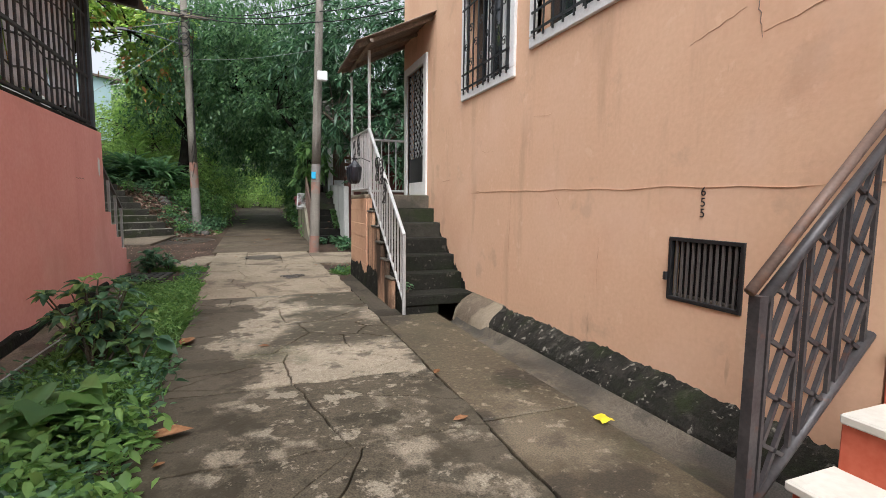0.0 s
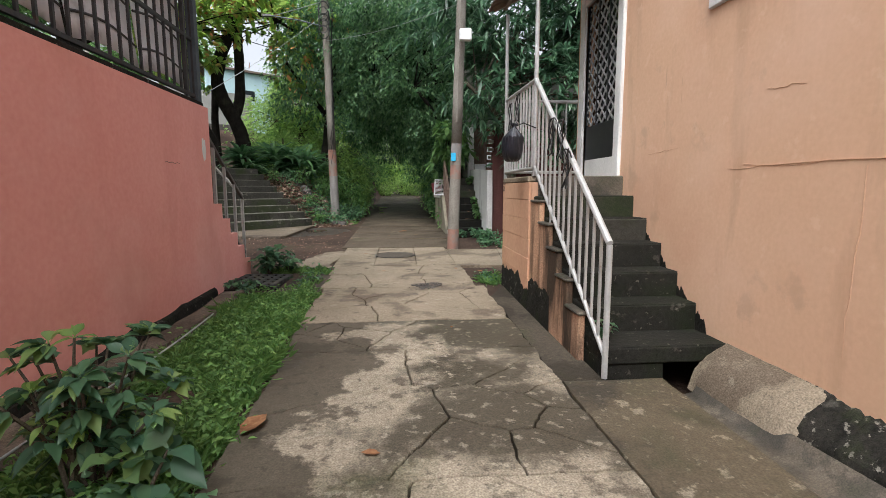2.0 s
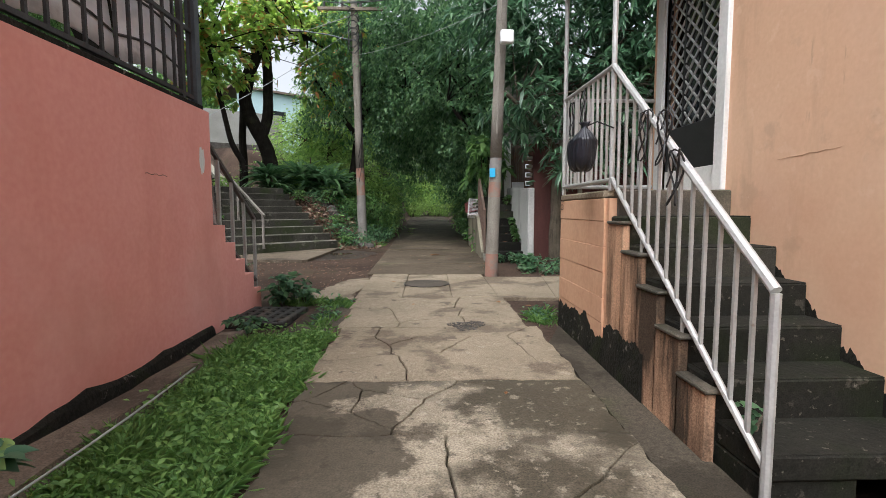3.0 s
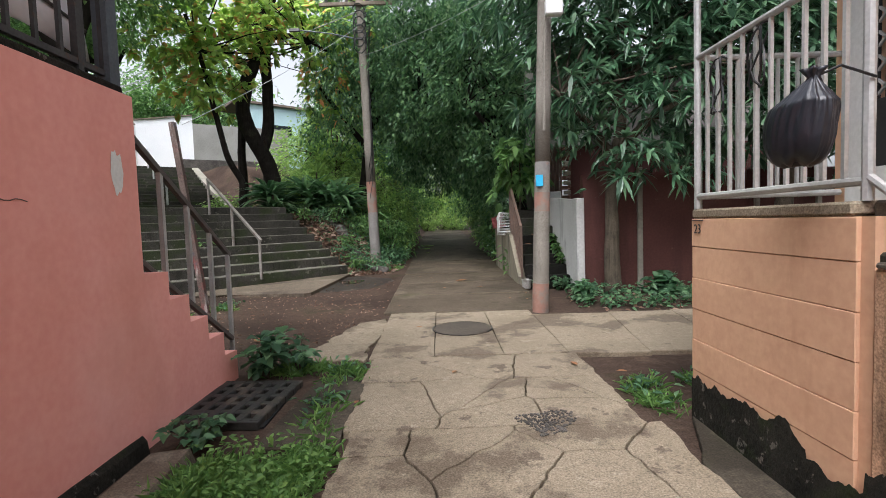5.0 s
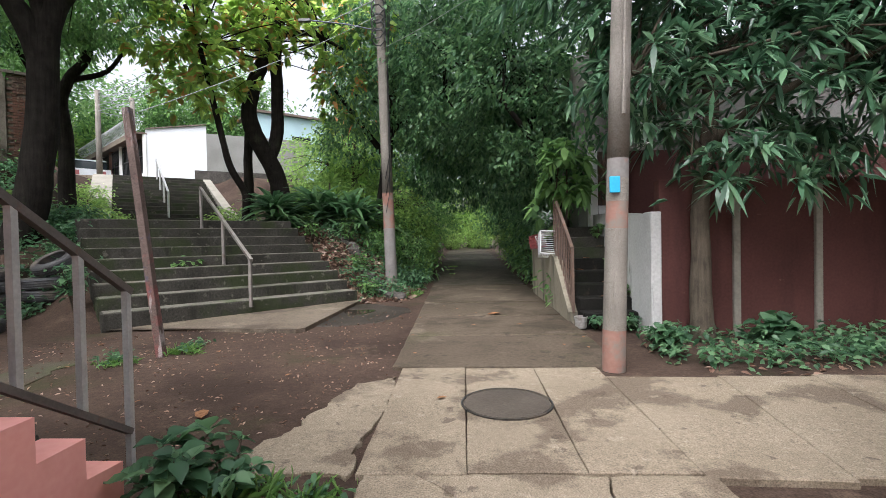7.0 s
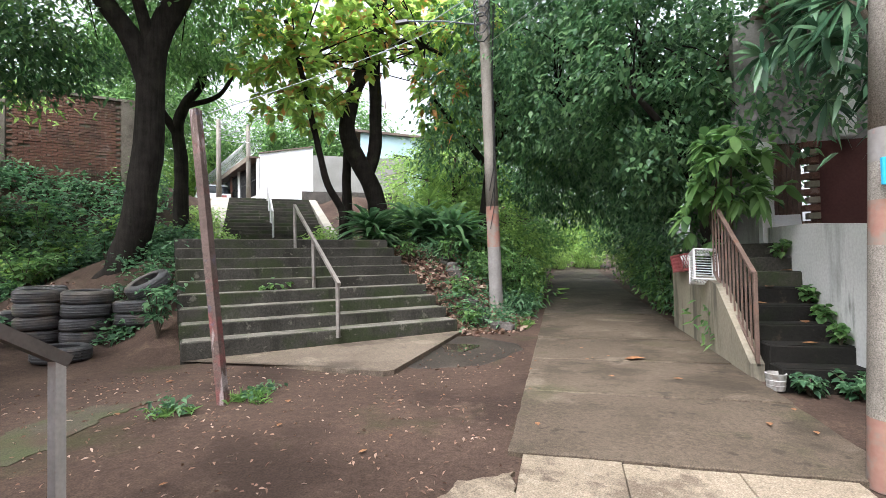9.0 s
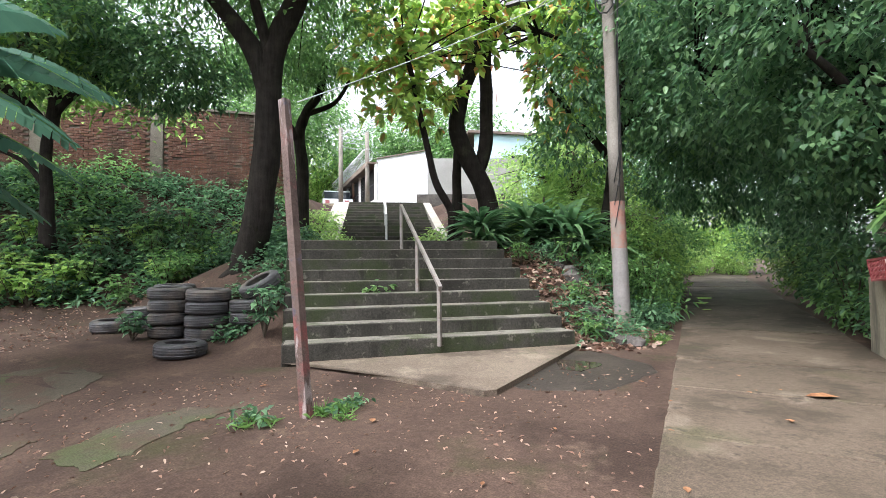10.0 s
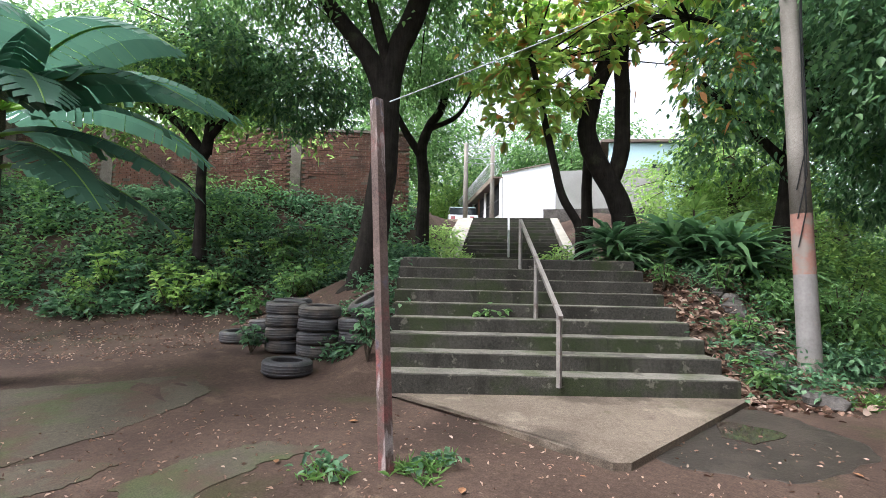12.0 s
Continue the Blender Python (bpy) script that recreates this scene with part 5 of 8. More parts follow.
piles = [(-7.2, 13.42, 1, 0), (-7.9, 14.35, 4, 0), (-8.55, 14.12, 4, 0.4), (-9.05, 14.5, 4, 0.2), (-7.3, 14.75, 2, 0.7), (-9.85, 13.85, 1, 0.1), (-9.6, 14.3, 2, 0.3)]
first = True
for x, y, count, ph in piles:
    for k in range(count):
        m = pose(x + 0.03 * math.sin(5 * k + x), y + 0.03 * math.cos(7 * k + y), tz(x, y) + 0.208 * k, 2 * math.sin(k + x), 2 * math.cos(3 * k), 40 * k)
        if first:
            tyre_thing.matrix_world = m
            first = False
        else:
            copy_thing(tyre_thing, m)
leaner = copy_thing(tyre_thing, pose(-7.2, 14.8, tz(-7.2, 14.8) + 0.42, 24, -20, 20))
tagged(leaner, "worn grey tyre leaning on the pile by stairs")

# crates on the retaining wall
def crate(m, mat, label):
    th = thing("crate", label, "crate", "crates on the wall")
    L, W, H = 0.46, 0.32, 0.26
    for z in (0, H):
        part("rim", Shape().box((-L / 2, -W / 2, z), (L / 2, -W / 2 + 0.02, z + 0.03), 0.004).box((-L / 2, W / 2 - 0.02, z), (L / 2, W / 2, z + 0.03), 0.004).box((-L / 2, -W / 2, z), (-L / 2 + 0.02, W / 2, z + 0.03), 0.004).box((L / 2 - 0.02, -W / 2, z), (L / 2, W / 2, z + 0.03), 0.004), mat, th)
    mesh_side = Shape()
    for i in range(13):
        f = -L / 2 + L * i / 12
        for y in (-W / 2 + 0.01, W / 2 - 0.01):
            mesh_side.bar((f, y, 0), (min(L / 2, f + 0.08), y, H), 0.008)
            mesh_side.bar((f, y, 0), (max(-L / 2, f - 0.08), y, H), 0.008)
    for i in range(9):
        f = -W / 2 + W * i / 8
        for x in (-L / 2 + 0.01, L / 2 - 0.01):
            mesh_side.bar((x, f, 0), (x, min(W / 2, f + 0.08), H), 0.008)
            mesh_side.bar((x, f, 0), (x, max(-W / 2, f - 0.08), H), 0.008)
    part("lattice_side", mesh_side, mat, th)
    base = Shape()
    for i in range(12):
        f = -L / 2 + L * (i + 0.5) / 12
        base.bar((f, -W / 2, 0.01), (f, W / 2, 0.01), 0.012)
    part("base_slats", base, mat, th)
    th.matrix_world = m
    return th


crate(pose(1.36, 16.12, 1.26, 12, -72, 78), M["plastic_white"], "white plastic lattice crate tipped up on the wall")
crate(pose(1.43, 17.2, 1.215, -8, 4, 96), M["plastic_red"], "red plastic crate tipped on the wall")
tagged(part("cloth_heap", loft([[(1.43 + r * math.cos(a), 17.2 + 1.2 * r * math.sin(a), z + 0.09 + 0.03 * noise.noise((a, z * 8, 1))) for a in [2 * math.pi * k / 12 for k in range(12)]] for z, r in ((1.17, 0.1), (1.2, 0.16), (1.28, 0.17), (1.36, 0.13), (1.4, 0.04))]), M["plastic_white"], smooth=True), "pale crumpled cloth heaped in the red crate", "cloth")
tub_rings = [[(1.47 + r * math.cos(a), 13.95 + r * math.sin(a), 0.10 + z) for a in [2 * math.pi * k / 20 for k in range(20)]] for z, r in ((0.0, 0.075), (0.05, 0.085), (0.055, 0.081), (0.10, 0.089), (0.105, 0.085), (0.15, 0.094), (0.165, 0.098), (0.17, 0.088), (0.12, 0.08))]
tagged(part("white_tub", loft(tub_rings), M["tub"]), "small grubby white plastic tub at the wall foot", "tub")

# manhole cover and second cover
def disc(name, x, y, r, label):
    z = plane_z(y) + 0.004
    th = thing(name, label, "manhole", "", "")
    ring = [(x + r * math.cos(a), y + r * math.sin(a)) for a in [2 * math.pi * k / 40 for k in range(40)]]
    part("cover", Shape().prism([(x + 0.93 * (p - x), y + 0.93 * (q - y)) for p, q in ring], z - 0.02, z + 0.004), M["cover"], th)
    rim = Shape()
    for k in range(40):
        a, b = ring[k], ring[(k + 1) % 40]
        rim.add([(a[0], a[1], z - 0.02), (b[0], b[1], z - 0.02), (b[0], b[1], z + 0.005), (a[0], a[1], z + 0.005), (x + .95 * (a[0] - x), y + .95 * (a[1] - y), z + 0.005), (x + .95 * (b[0] - x), y + .95 * (b[1] - y), z + 0.005)], [(0, 1, 2, 3), (3, 2, 5, 4)])
    part("rim", rim, M["iron"], th)


disc("manhole_cover", 0.11, 10.82, 0.37, "round cement manhole cover with iron rim in pavement")

# wrapper and fallen leaves
wr = Shape()
wv = [(1.93 + 0.03 * i + 0.01 * noise.noise((i, j, 0)), 2.1 + 0.022 * j, 0.004 + 0.03 * abs(noise.noise((i * 1.3, j * 1.7, 2)))) for i in range(4) for j in range(5)]
wr.add(wv, [(i * 5 + j, i * 5 + j + 1, (i + 1) * 5 + j + 1, (i + 1) * 5 + j) for i in range(3) for j in range(4)])
tagged(part("snack_wrapper", wr, M["yellow"]), "crumpled yellow snack wrapper on wet concrete", "litter")
rng = random.Random(5)


def fallen_leaf(x, y, z, size, a, label, mat):
    s = Shape()
    v = []
    for u, w, h in ((0, 0, 0), (0.25, 0.22, 0.05), (0.6, 0.26, 0.09), (1, 0, 0.03), (0.6, -0.26, 0.09), (0.25, -0.22, 0.05), (0.3, 0, 0.0), (0.62, 0, 0.02)):
        v.append((x + size * (u * math.cos(a) - w * math.sin(a)), y + size * (u * math.sin(a) + w * math.cos(a)), z + size * h))
    s.add(v, [(0, 6, 1), (1, 6, 7, 2), (2, 7, 3), (3, 7, 4), (4, 7, 6, 5), (5, 6, 0)])
    return tagged(part("fallen_leaf", s, mat), label, "leaf", "fallen leaves")


for k in range(46):
    x, y = rng.uniform(-5.2, 1.4), rng.uniform(9.9, 16)
    if k < 10:
        x, y = rng.uniform(-0.8, 1.9), rng.uniform(2, 9.5)
    s, r = stair_sr(x, y)
    if s > -0.1 and -2.6 < r < 2.8:
        continue
    onslab = x > -0.98 and y > 9.7
    fallen_leaf(x, y, (plane_z(y) if onslab or y < 9.7 else land_z(x, y) - 0.045) + 0.012, rng.uniform(0.05, 0.11), rng.uniform(0, 6.28), "small dry brown leaf lying on the ground", M["litter"])
fallen_leaf(0.15, 15.0, plane_z(15) + 0.012, 0.28, 0.2, "large red-brown fallen leaf on the path", M["litter"])
fallen_leaf(-0.62, 4.55, 0.03, 0.22, 1.2, "large dry tan leaf at the grass edge", M["litter"])
fallen_leaf(-0.55, 2.75, 0.03, 0.24, 0.1, "large dry tan leaf at the grass edge", M["litter"])
fallen_leaf(-2.3, 10.6, land_z(-2.3, 10.6) - 0.03, 0.2, 2.0, "large dry tan leaf on the bare earth", M["litter"])
mud = [(-2.1 + (1.05 + 0.3 * noise.noise((math.cos(a), math.sin(a), 2.0)) + 0.12 * noise.noise((4 * math.cos(a), 4 * math.sin(a), 2.0))) * math.cos(a) * 0.85, 15.4 + (1.2 + 0.35 * noise.noise((math.cos(a), math.sin(a), 6.0)) + 0.14 * noise.noise((5 * math.cos(a), 5 * math.sin(a), 2.0))) * math.sin(a)) for a in [2 * math.pi * k / 60 for k in range(60)]]
mud_v = [(-2.1 + (x + 2.1) * q, 15.4 + (y - 15.4) * q, land_z(-2.1 + (x + 2.1) * q, 15.4 + (y - 15.4) * q) - (0.046 if q < 1 else 0.056)) for q in (0.25, 0.5, 0.75, 0.93, 1.0) for x, y in mud]
mud_f = [tuple(range(60))] + [(60 * r + k, 60 * r + (k + 1) % 60, 60 * r + 60 + (k + 1) % 60, 60 * r + 60 + k) for r in range(4) for k in range(60)]
tagged(part("mud_patch", Shape().add(mud_v, mud_f), M["mud"]), "wet dark mud round a shallow puddle", "mud", kind="structure")
tagged(part("puddle", Shape().prism([(-2.15 + (0.33 + 0.1 * math.sin(3 * a)) * math.cos(a) * 0.75, 15.5 + (0.42 + 0.12 * math.cos(2 * a)) * math.sin(a)) for a in [2 * math.pi * k / 28 for k in range(28)]], 0.02, land_z(-2.15, 15.5) - 0.038), M["water"]), "shallow muddy puddle in bare earth", "puddle", kind="structure")

for x, y, rx, ry in ((-0.72, 24.6, 0.16, 0.35), (-0.68, 26.2, 0.2, 0.5), (-0.6, 22.9, 0.1, 0.2)):
    tagged(part("puddle", Shape().prism([(x + rx * (1 + 0.25 * math.sin(3 * a + y)) * math.cos(a), y + ry * (1 + 0.2 * math.cos(2 * a + x)) * math.sin(a)) for a in [2 * math.pi * k / 24 for k in range(24)]], plane_z(y) - 0.01, plane_z(y) + 0.0045), M["water"]), "thin rain puddle on the far path", "puddle", kind="structure")

# ---- houses at the top of the stairs ----
white_house = thing("white_house", "long white-walled house with barred porch at the stair top", "house", kind="structure")


def slab_between(name, a, b, z0, z1, thick, mat, parent, label=""):
    a, b = Vector(a), Vector(b)
    d = (b - a).normalized()
    nrm = Vector((-d.y, d.x)) * thick
    return part(name, Shape().prism([tuple(a), tuple(b), tuple(b + nrm), tuple(a + nrm)], z0, z1), mat, parent, label)


WA, WB = Vector((-14.57, 28.0)), Vector((-12.4, 29.2))
wo = Vector((-0.06, 0.13))
street_way = Vector((-0.77, 0.64)).normalized()
gable = [(WA.x, WA.y, 4.2), (WB.x, WB.y, 4.2), (WB.x, WB.y, 7.12), (WA.x, WA.y, 6.72)]
part("gable_wall", Shape().add(gable + [(x + wo.x, y + wo.y, z) for x, y, z in gable], [(0, 1, 2, 3), (7, 6, 5, 4), (0, 4, 5, 1), (1, 5, 6, 2), (2, 6, 7, 3), (3, 7, 4, 0)]), M["white_wall"], white_house)
part("gable_trim", Shape().bar((WA.x + 0.02, WA.y - 0.03, 6.76), (WB.x + 0.02, WB.y - 0.03, 7.16), 0.08, 0.05), M["roof"], white_house)
back = WA + Vector((0.9, 0.9))
# Porch shade is put into this wall's near-black colour.
slab_between("porch_back_wall", tuple(back), tuple(back + 10 * street_way), 4.2, 6.6, 0.15, M["shade_black"], white_house, "porch wall with its shade put into the colour")
edge = WA - street_way * 0.1 + Vector((-0.35, -0.3))
slab_between("eave", tuple(edge), tuple(edge + 10 * street_way), 6.5, 6.58, -1.5, M["roof"], white_house)
slab_between("fascia", tuple(edge), tuple(edge + 10 * street_way), 6.36, 6.6, 0.04, M["plank"], white_house)
slab_between("low_wall", tuple(WA), tuple(WA + 10 * street_way), 4.2, 4.75, 0.12, M["white"], white_house)
for k in range(6):
    p = WA + street_way * (0.05 + 1.9 * k)
    part("porch_post", Shape().bar((p.x, p.y, 4.2), (p.x, p.y, 6.5), 0.16), M["pole_red"] if k % 2 else M["white"], white_house)
    for j in range(1, 9):
        q = p + street_way * (0.21 * j)
        part("grille_bar", Shape().bar((q.x, q.y, 4.75), (q.x, q.y, 6.4), 0.03), M["black"], white_house)
    e0, e1 = p + street_way * 0.1, p + street_way * 1.8
    for z in (4.8, 5.6, 6.38):
        part("grille_rail", Shape().bar((e0.x, e0.y, z), (e1.x, e1.y, z), 0.04), M["black"], white_house)
wire_coil = Shape()
coil = []
for k in range(520):
    p = edge + street_way * (0.0185 * k)
    coil.append((p.x + 0.2 * math.cos(k * 0.5), p.y + 0.25 * math.cos(k * 0.5), 6.92 + 0.30 * math.sin(k * 0.5)))
wire_coil.tube(coil, 0.011, 3)
tagged(part("razor_wire", wire_coil, M["wire_pale"]), "coiled razor wire along the white house eave", "razor wire")
grey_annex = thing("grey_annex", "low grey cement wall beside the white house", "wall", kind="structure")
slab_between("wall", tuple(WB), (-8.4, 31.6), 3.6, 6.75, 0.2, M["annex_wall"], grey_annex)
slab_between("stone_base", (-12.6, 28.5), (-8.6, 30.9), 3.0, 4.9, 0.4, M["stone"], grey_annex)
blue_house = thing("blue_house", "pale blue house with a flat sheet roof", "house", kind="structure")
slab_between("wall", (-10.9, 31.6), (-8.0, 34.0), 4.5, 8.35, 0.2, M["blue_wall"], blue_house)
slab_between("return_wall", (-8.0, 34.0), (-11, 37), 4.5, 8.35, 0.2, M["blue_wall"], blue_house)
slab_between("roof", (-11.1, 31.2), (-7.3, 34.3), 8.35, 8.47, 3.0, M["roof"], blue_house)
slab_between("window", (-9.5, 32.72), (-8.7, 33.38), 6.7, 7.3, 0.05, M["car_glass"], blue_house, "dark narrow window")
for (x, y), h in (((-15.9, 26.9), 8.2), ((-15.0, 27.8), 8.1)):
    tagged(part("cable_post", Shape().tube([(x, y, 4.0), (x, y, h)], [0.12, 0.10], 10), M["pole"], smooth=True), "thin grey concrete post with cables by the street", "pole", "posts by the street")

# parked car far up the street
car = thing("parked_car", "white car parked up the street", "car")
cm = Matrix.Translation((-20.4, 31.6, 4.45)) @ Matrix.Rotation(radians(46), 4, "Z")


def car_box(outline, w, x0=None):
    s = Shape().side(outline, "x", -w if x0 is None else x0, w)
    s.v = [tuple(cm @ Vector(p)) for p in s.v]
    return s


part("body", car_box([(-2, 0.3), (2, 0.3), (2.06, 0.5), (2.0, 0.72), (1.05, 0.9), (-1.9, 0.95), (-2.05, 0.6)], 0.85), M["car"], car)
part("cabin", car_box([(-1.7, 0.95), (0.9, 0.9), (0.35, 1.42), (-1.3, 1.45)], 0.75), M["car_glass"], car)
part("roof", car_box([(-1.35, 1.43), (0.4, 1.40), (0.28, 1.5), (-1.2, 1.52)], 0.76), M["car"], car)
for w in (-0.6, 0.5):
    part("tail_light", car_box([(-2.07, 0.62), (-2.0, 0.62), (-1.95, 0.85), (-2.0, 0.85)], w + 0.12, w - 0.12), M["plastic_red"], car, "red tail light")
for x in (-0.8, 0.8):
    for y in (-1.3, 1.3):
        w = Shape().tube([(x - 0.1, y, 0.32), (x + 0.1, y, 0.32)], 0.32, 16)
        w.v = [tuple(cm @ Vector(p)) for p in w.v]
        wheel = part("wheel", w, M["rubber"], car)
        hub = Shape().tube([(x - 0.11, y, 0.32), (x + 0.11, y, 0.32)], 0.18, 14)
        hub.v = [tuple(cm @ Vector(p)) for p in hub.v]
        part("rim", hub, M["galv"], wheel)

# ---- cables ----
def cable(a, b, sag, r, mat, label):
    a, b = Vector(a), Vector(b)
    pts = [a.lerp(b, i / 16) - Vector((0, 0, sag * 4 * (i / 16) * (1 - i / 16))) for i in range(17)]
    return tagged(part("cable", Shape().tube(pts, r, 5), mat), label, "cable", "overhead cables")


for k in range(3):
    cable((-3.0 + 0.55 * k, 18.21, 7.55), (1.45 + 0.05 * k, 11.8, 5.5 + 0.25 * k), 0.25, 0.014, M["wire"], "black overhead cable between the poles")
    cable((1.45 + 0.05 * k, 11.8, 5.5 + 0.25 * k), (3.2, 7.9, 4.9 + 0.2 * k), 0.1, 0.012, M["wire"], "black overhead cable to the peach house")
cable((-2.12, 18.25, 6.8), (-4.12, 12.62, 3.05), 0.1, 0.006, M["wire_grey"], "thin grey guy wire to leaning post")
cable((-2.05, 18.25, 6.0), (1.5, 11.8, 4.9), 0.12, 0.006, M["wire_grey"], "thin grey cable between the poles")
cable((-2.15, 18.3, 7.4), (-9, 6, 6.8), 0.3, 0.014, M["wire"], "black overhead cable over the red house")
cable((-2.15, 18.3, 7.3), (2.0, 30, 7.4), 0.3, 0.014, M["wire"], "black overhead cable along the path")
cable((-2.15, 18.3, 7.2), (-15.9, 26.9, 7.9), 0.4, 0.014, M["wire_grey"], "grey overhead cable to the street posts")
for k in range(4):
    cable((-15.9, 26.9, 8.05 - 0.25 * k), (-8.0, 23.0, 9.2 - 0.3 * k), 0.3, 0.016, M["wire_grey"], "grey overhead cable to the street posts")
    cable((-15.0, 27.8, 8.0 - 0.25 * k), (-15.9, 26.9, 8.05 - 0.25 * k), 0.05, 0.016, M["wire_grey"], "grey overhead cable between the street posts")

# ---- brick wall on the bank ----
bw = thing("brick_wall", "old red brick wall with cement piers on the bank", "wall", kind="structure")
BA, BB = Vector((-24.5, 8.75)), Vector((-12.9, 20.6))
bd = (BB - BA).normalized()
bn = Vector((bd.y, -bd.x))
slab_between("core", tuple(BA), tuple(BB), 3.3, 6.5, 0.2, M["mortar"], bw)
bl = (BB - BA).length
bricks = Shape()
brick_mesh = Shape().box((0, -0.03, 0), (0.235, 0.0, 0.068), 0.004).mesh("brick", M["brick"])
brng = random.Random(3)
for row in range(36):
    z = 3.62 + 0.08 * row
    if z > 6.42:
        break
    off = 0.12 if row % 2 else 0
    for k in range(int(bl / 0.25)):
        u = 0.25 * k + off
        if any(abs(u + 0.11 - c) < 0.24 for c in (0.3, 3.4, 6.6, 9.7, 12.8, 15.8)) or brng.random() < 0.02:
            continue
        p = BA + bd * u
        if 9.9 < u < 14.6 and z > 5.0:
            single = part("brick", brick_mesh, None, bw)
            single.matrix_world = Matrix.Translation((p.x + bn.x * 0.008 * brng.random(), p.y + bn.y * 0.008 * brng.random(), z)) @ Matrix.Rotation(math.atan2(bd.y, bd.x), 4, "Z")
            continue
        q = BA + bd * (u + 0.235)
        o = bn * (0.02 + 0.012 * brng.random())
        z1 = z + 0.068
        v = [(p.x, p.y, z), (q.x, q.y, z), (q.x, q.y, z1), (p.x, p.y, z1), (p.x + o.x, p.y + o.y, z), (q.x + o.x, q.y + o.y, z), (q.x + o.x, q.y + o.y, z1), (p.x + o.x, p.y + o.y, z1)]
        bricks.add(v, [(4, 5, 6, 7), (0, 1, 5, 4), (1, 2, 6, 5), (2, 3, 7, 6), (3, 0, 4, 7)])
tagged(part("bricks", bricks, M["brick"], bw), "weathered red bricks", kind="stuff")
for c in (0.3, 3.4, 6.6, 9.7, 12.8, 15.8):
    p = BA + bd * (c - 0.17)
    q = BA + bd * (c + 0.17)
    part("pier", Shape().prism([tuple(p - bn * 0.02), tuple(p + bn * 0.05), tuple(q + bn * 0.05), tuple(q - bn * 0.02)], 3.3, 6.5), M["mortar"], bw, "grey cement pier")
part("coping", Shape().prism([tuple(BA + bn * 0.06), tuple(BB + bn * 0.06), tuple(BB - bn * 0.26), tuple(BA - bn * 0.26)], 6.5, 6.58), M["mortar"], bw)
part("upper_house", Shape().prism([tuple(BA + bd * 2 - bn * 4), tuple(BA + bd * 9 - bn * 4), tuple(BA + bd * 9 - bn * 8), tuple(BA + bd * 2 - bn * 8)], 3.5, 6.9), M["blue_wall"], bw)
part("upper_roof", Shape().prism([tuple(BA + bd * 1.6 - bn * 3.6), tuple(BA + bd * 9.4 - bn * 3.6), tuple(BA + bd * 9.4 - bn * 8.2), tuple(BA + bd * 1.6 - bn * 8.2)], 6.9, 7.0), M["roof"], bw)

# stones along the right of the stairs
for k in range(26):
    s = -0.1 + 0.14 * k
    x, y = at_stair(s, 2.95 + 0.35 * rng.random() + 0.05 * k * 0.2)
    r = rng.uniform(0.09, 0.2)
    z = land_z(x, y)
    rs = [[(x + r * q * (1 + 0.3 * noise.noise((a, h * 5, k))) * math.cos(a), y + r * q * (1 + 0.3 * noise.noise((a + 9, h * 5, k))) * math.sin(a), z + r * h) for a in [2 * math.pi * j / 9 for j in range(9)]] for h, q in ((-0.5, 0.7), (-0.1, 1.0), (0.35, 0.9), (0.65, 0.5))]
    tagged(part("edge_stone", loft(rs), M["stone"]), "dark mossy field stone edging the stairs", "stone", "stones edging the stairs")


# ---- plants ----
grng = np.random.default_rng(7)
L = {
    "dark": leaf_material("dark_green_leaves", [(0.032, 0.086, 0.03), (0.058, 0.145, 0.046), (0.095, 0.205, 0.062), (0.15, 0.275, 0.082)], 0.38, 0.46),
    "mid": leaf_material("green_leaves", [(0.0504, 0.124, 0.0269), (0.084, 0.185, 0.0381), (0.124, 0.246, 0.0504), (0.168, 0.314, 0.0616)], 0.48, 0.5),
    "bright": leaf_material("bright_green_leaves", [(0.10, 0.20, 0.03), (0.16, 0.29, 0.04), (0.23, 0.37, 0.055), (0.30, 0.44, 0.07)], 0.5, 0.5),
    "mango": leaf_material("mango_leaves", [(0.0242, 0.0726, 0.0286), (0.0418, 0.116, 0.044), (0.0715, 0.171, 0.066), (0.132, 0.253, 0.099)], 0.28, 0.28),
    "almond": leaf_material("almond_leaves", [(0.125, 0.23, 0.034), (0.225, 0.35, 0.048), (0.33, 0.45, 0.065), (0.40, 0.51, 0.078), (0.30, 0.42, 0.06), (0.185, 0.32, 0.048), (0.14, 0.255, 0.038), (0.58, 0.23, 0.05)], 0.42, 0.68),
    "grass": leaf_material("grass_leaves", [(0.07, 0.165, 0.025), (0.12, 0.25, 0.038), (0.18, 0.33, 0.052)], 0.55, 0.42),
    "weed": leaf_material("weed_leaves", [(0.0288, 0.084, 0.0312), (0.0528, 0.138, 0.048), (0.084, 0.192, 0.066), (0.132, 0.264, 0.09)], 0.45, 0.38),
    "shrub": leaf_material("shrub_leaves", [(0.0345, 0.0978, 0.0403), (0.0517, 0.132, 0.0517), (0.0805, 0.172, 0.0575), (0.196, 0.299, 0.046)], 0.4, 0.32),
    "banana": leaf_material("banana_leaf", [(0.043, 0.118, 0.06), (0.046, 0.124, 0.062), (0.05, 0.13, 0.064)], 0.38, 0.35),
    "orange": leaf_material("orange_leaves", [(0.5, 0.16, 0.04), (0.6, 0.26, 0.07), (0.48, 0.2, 0.09)], 0.5, 0.5),
    "dry": leaf_material("dry_leaves", [(0.10, 0.055, 0.03), (0.17, 0.09, 0.045), (0.27, 0.16, 0.085), (0.38, 0.28, 0.17)], 0.7, 0.15),
    "croton": leaf_material("croton_leaves", [(0.06, 0.12, 0.03), (0.14, 0.20, 0.04), (0.30, 0.16, 0.09)], 0.5, 0.35),
}


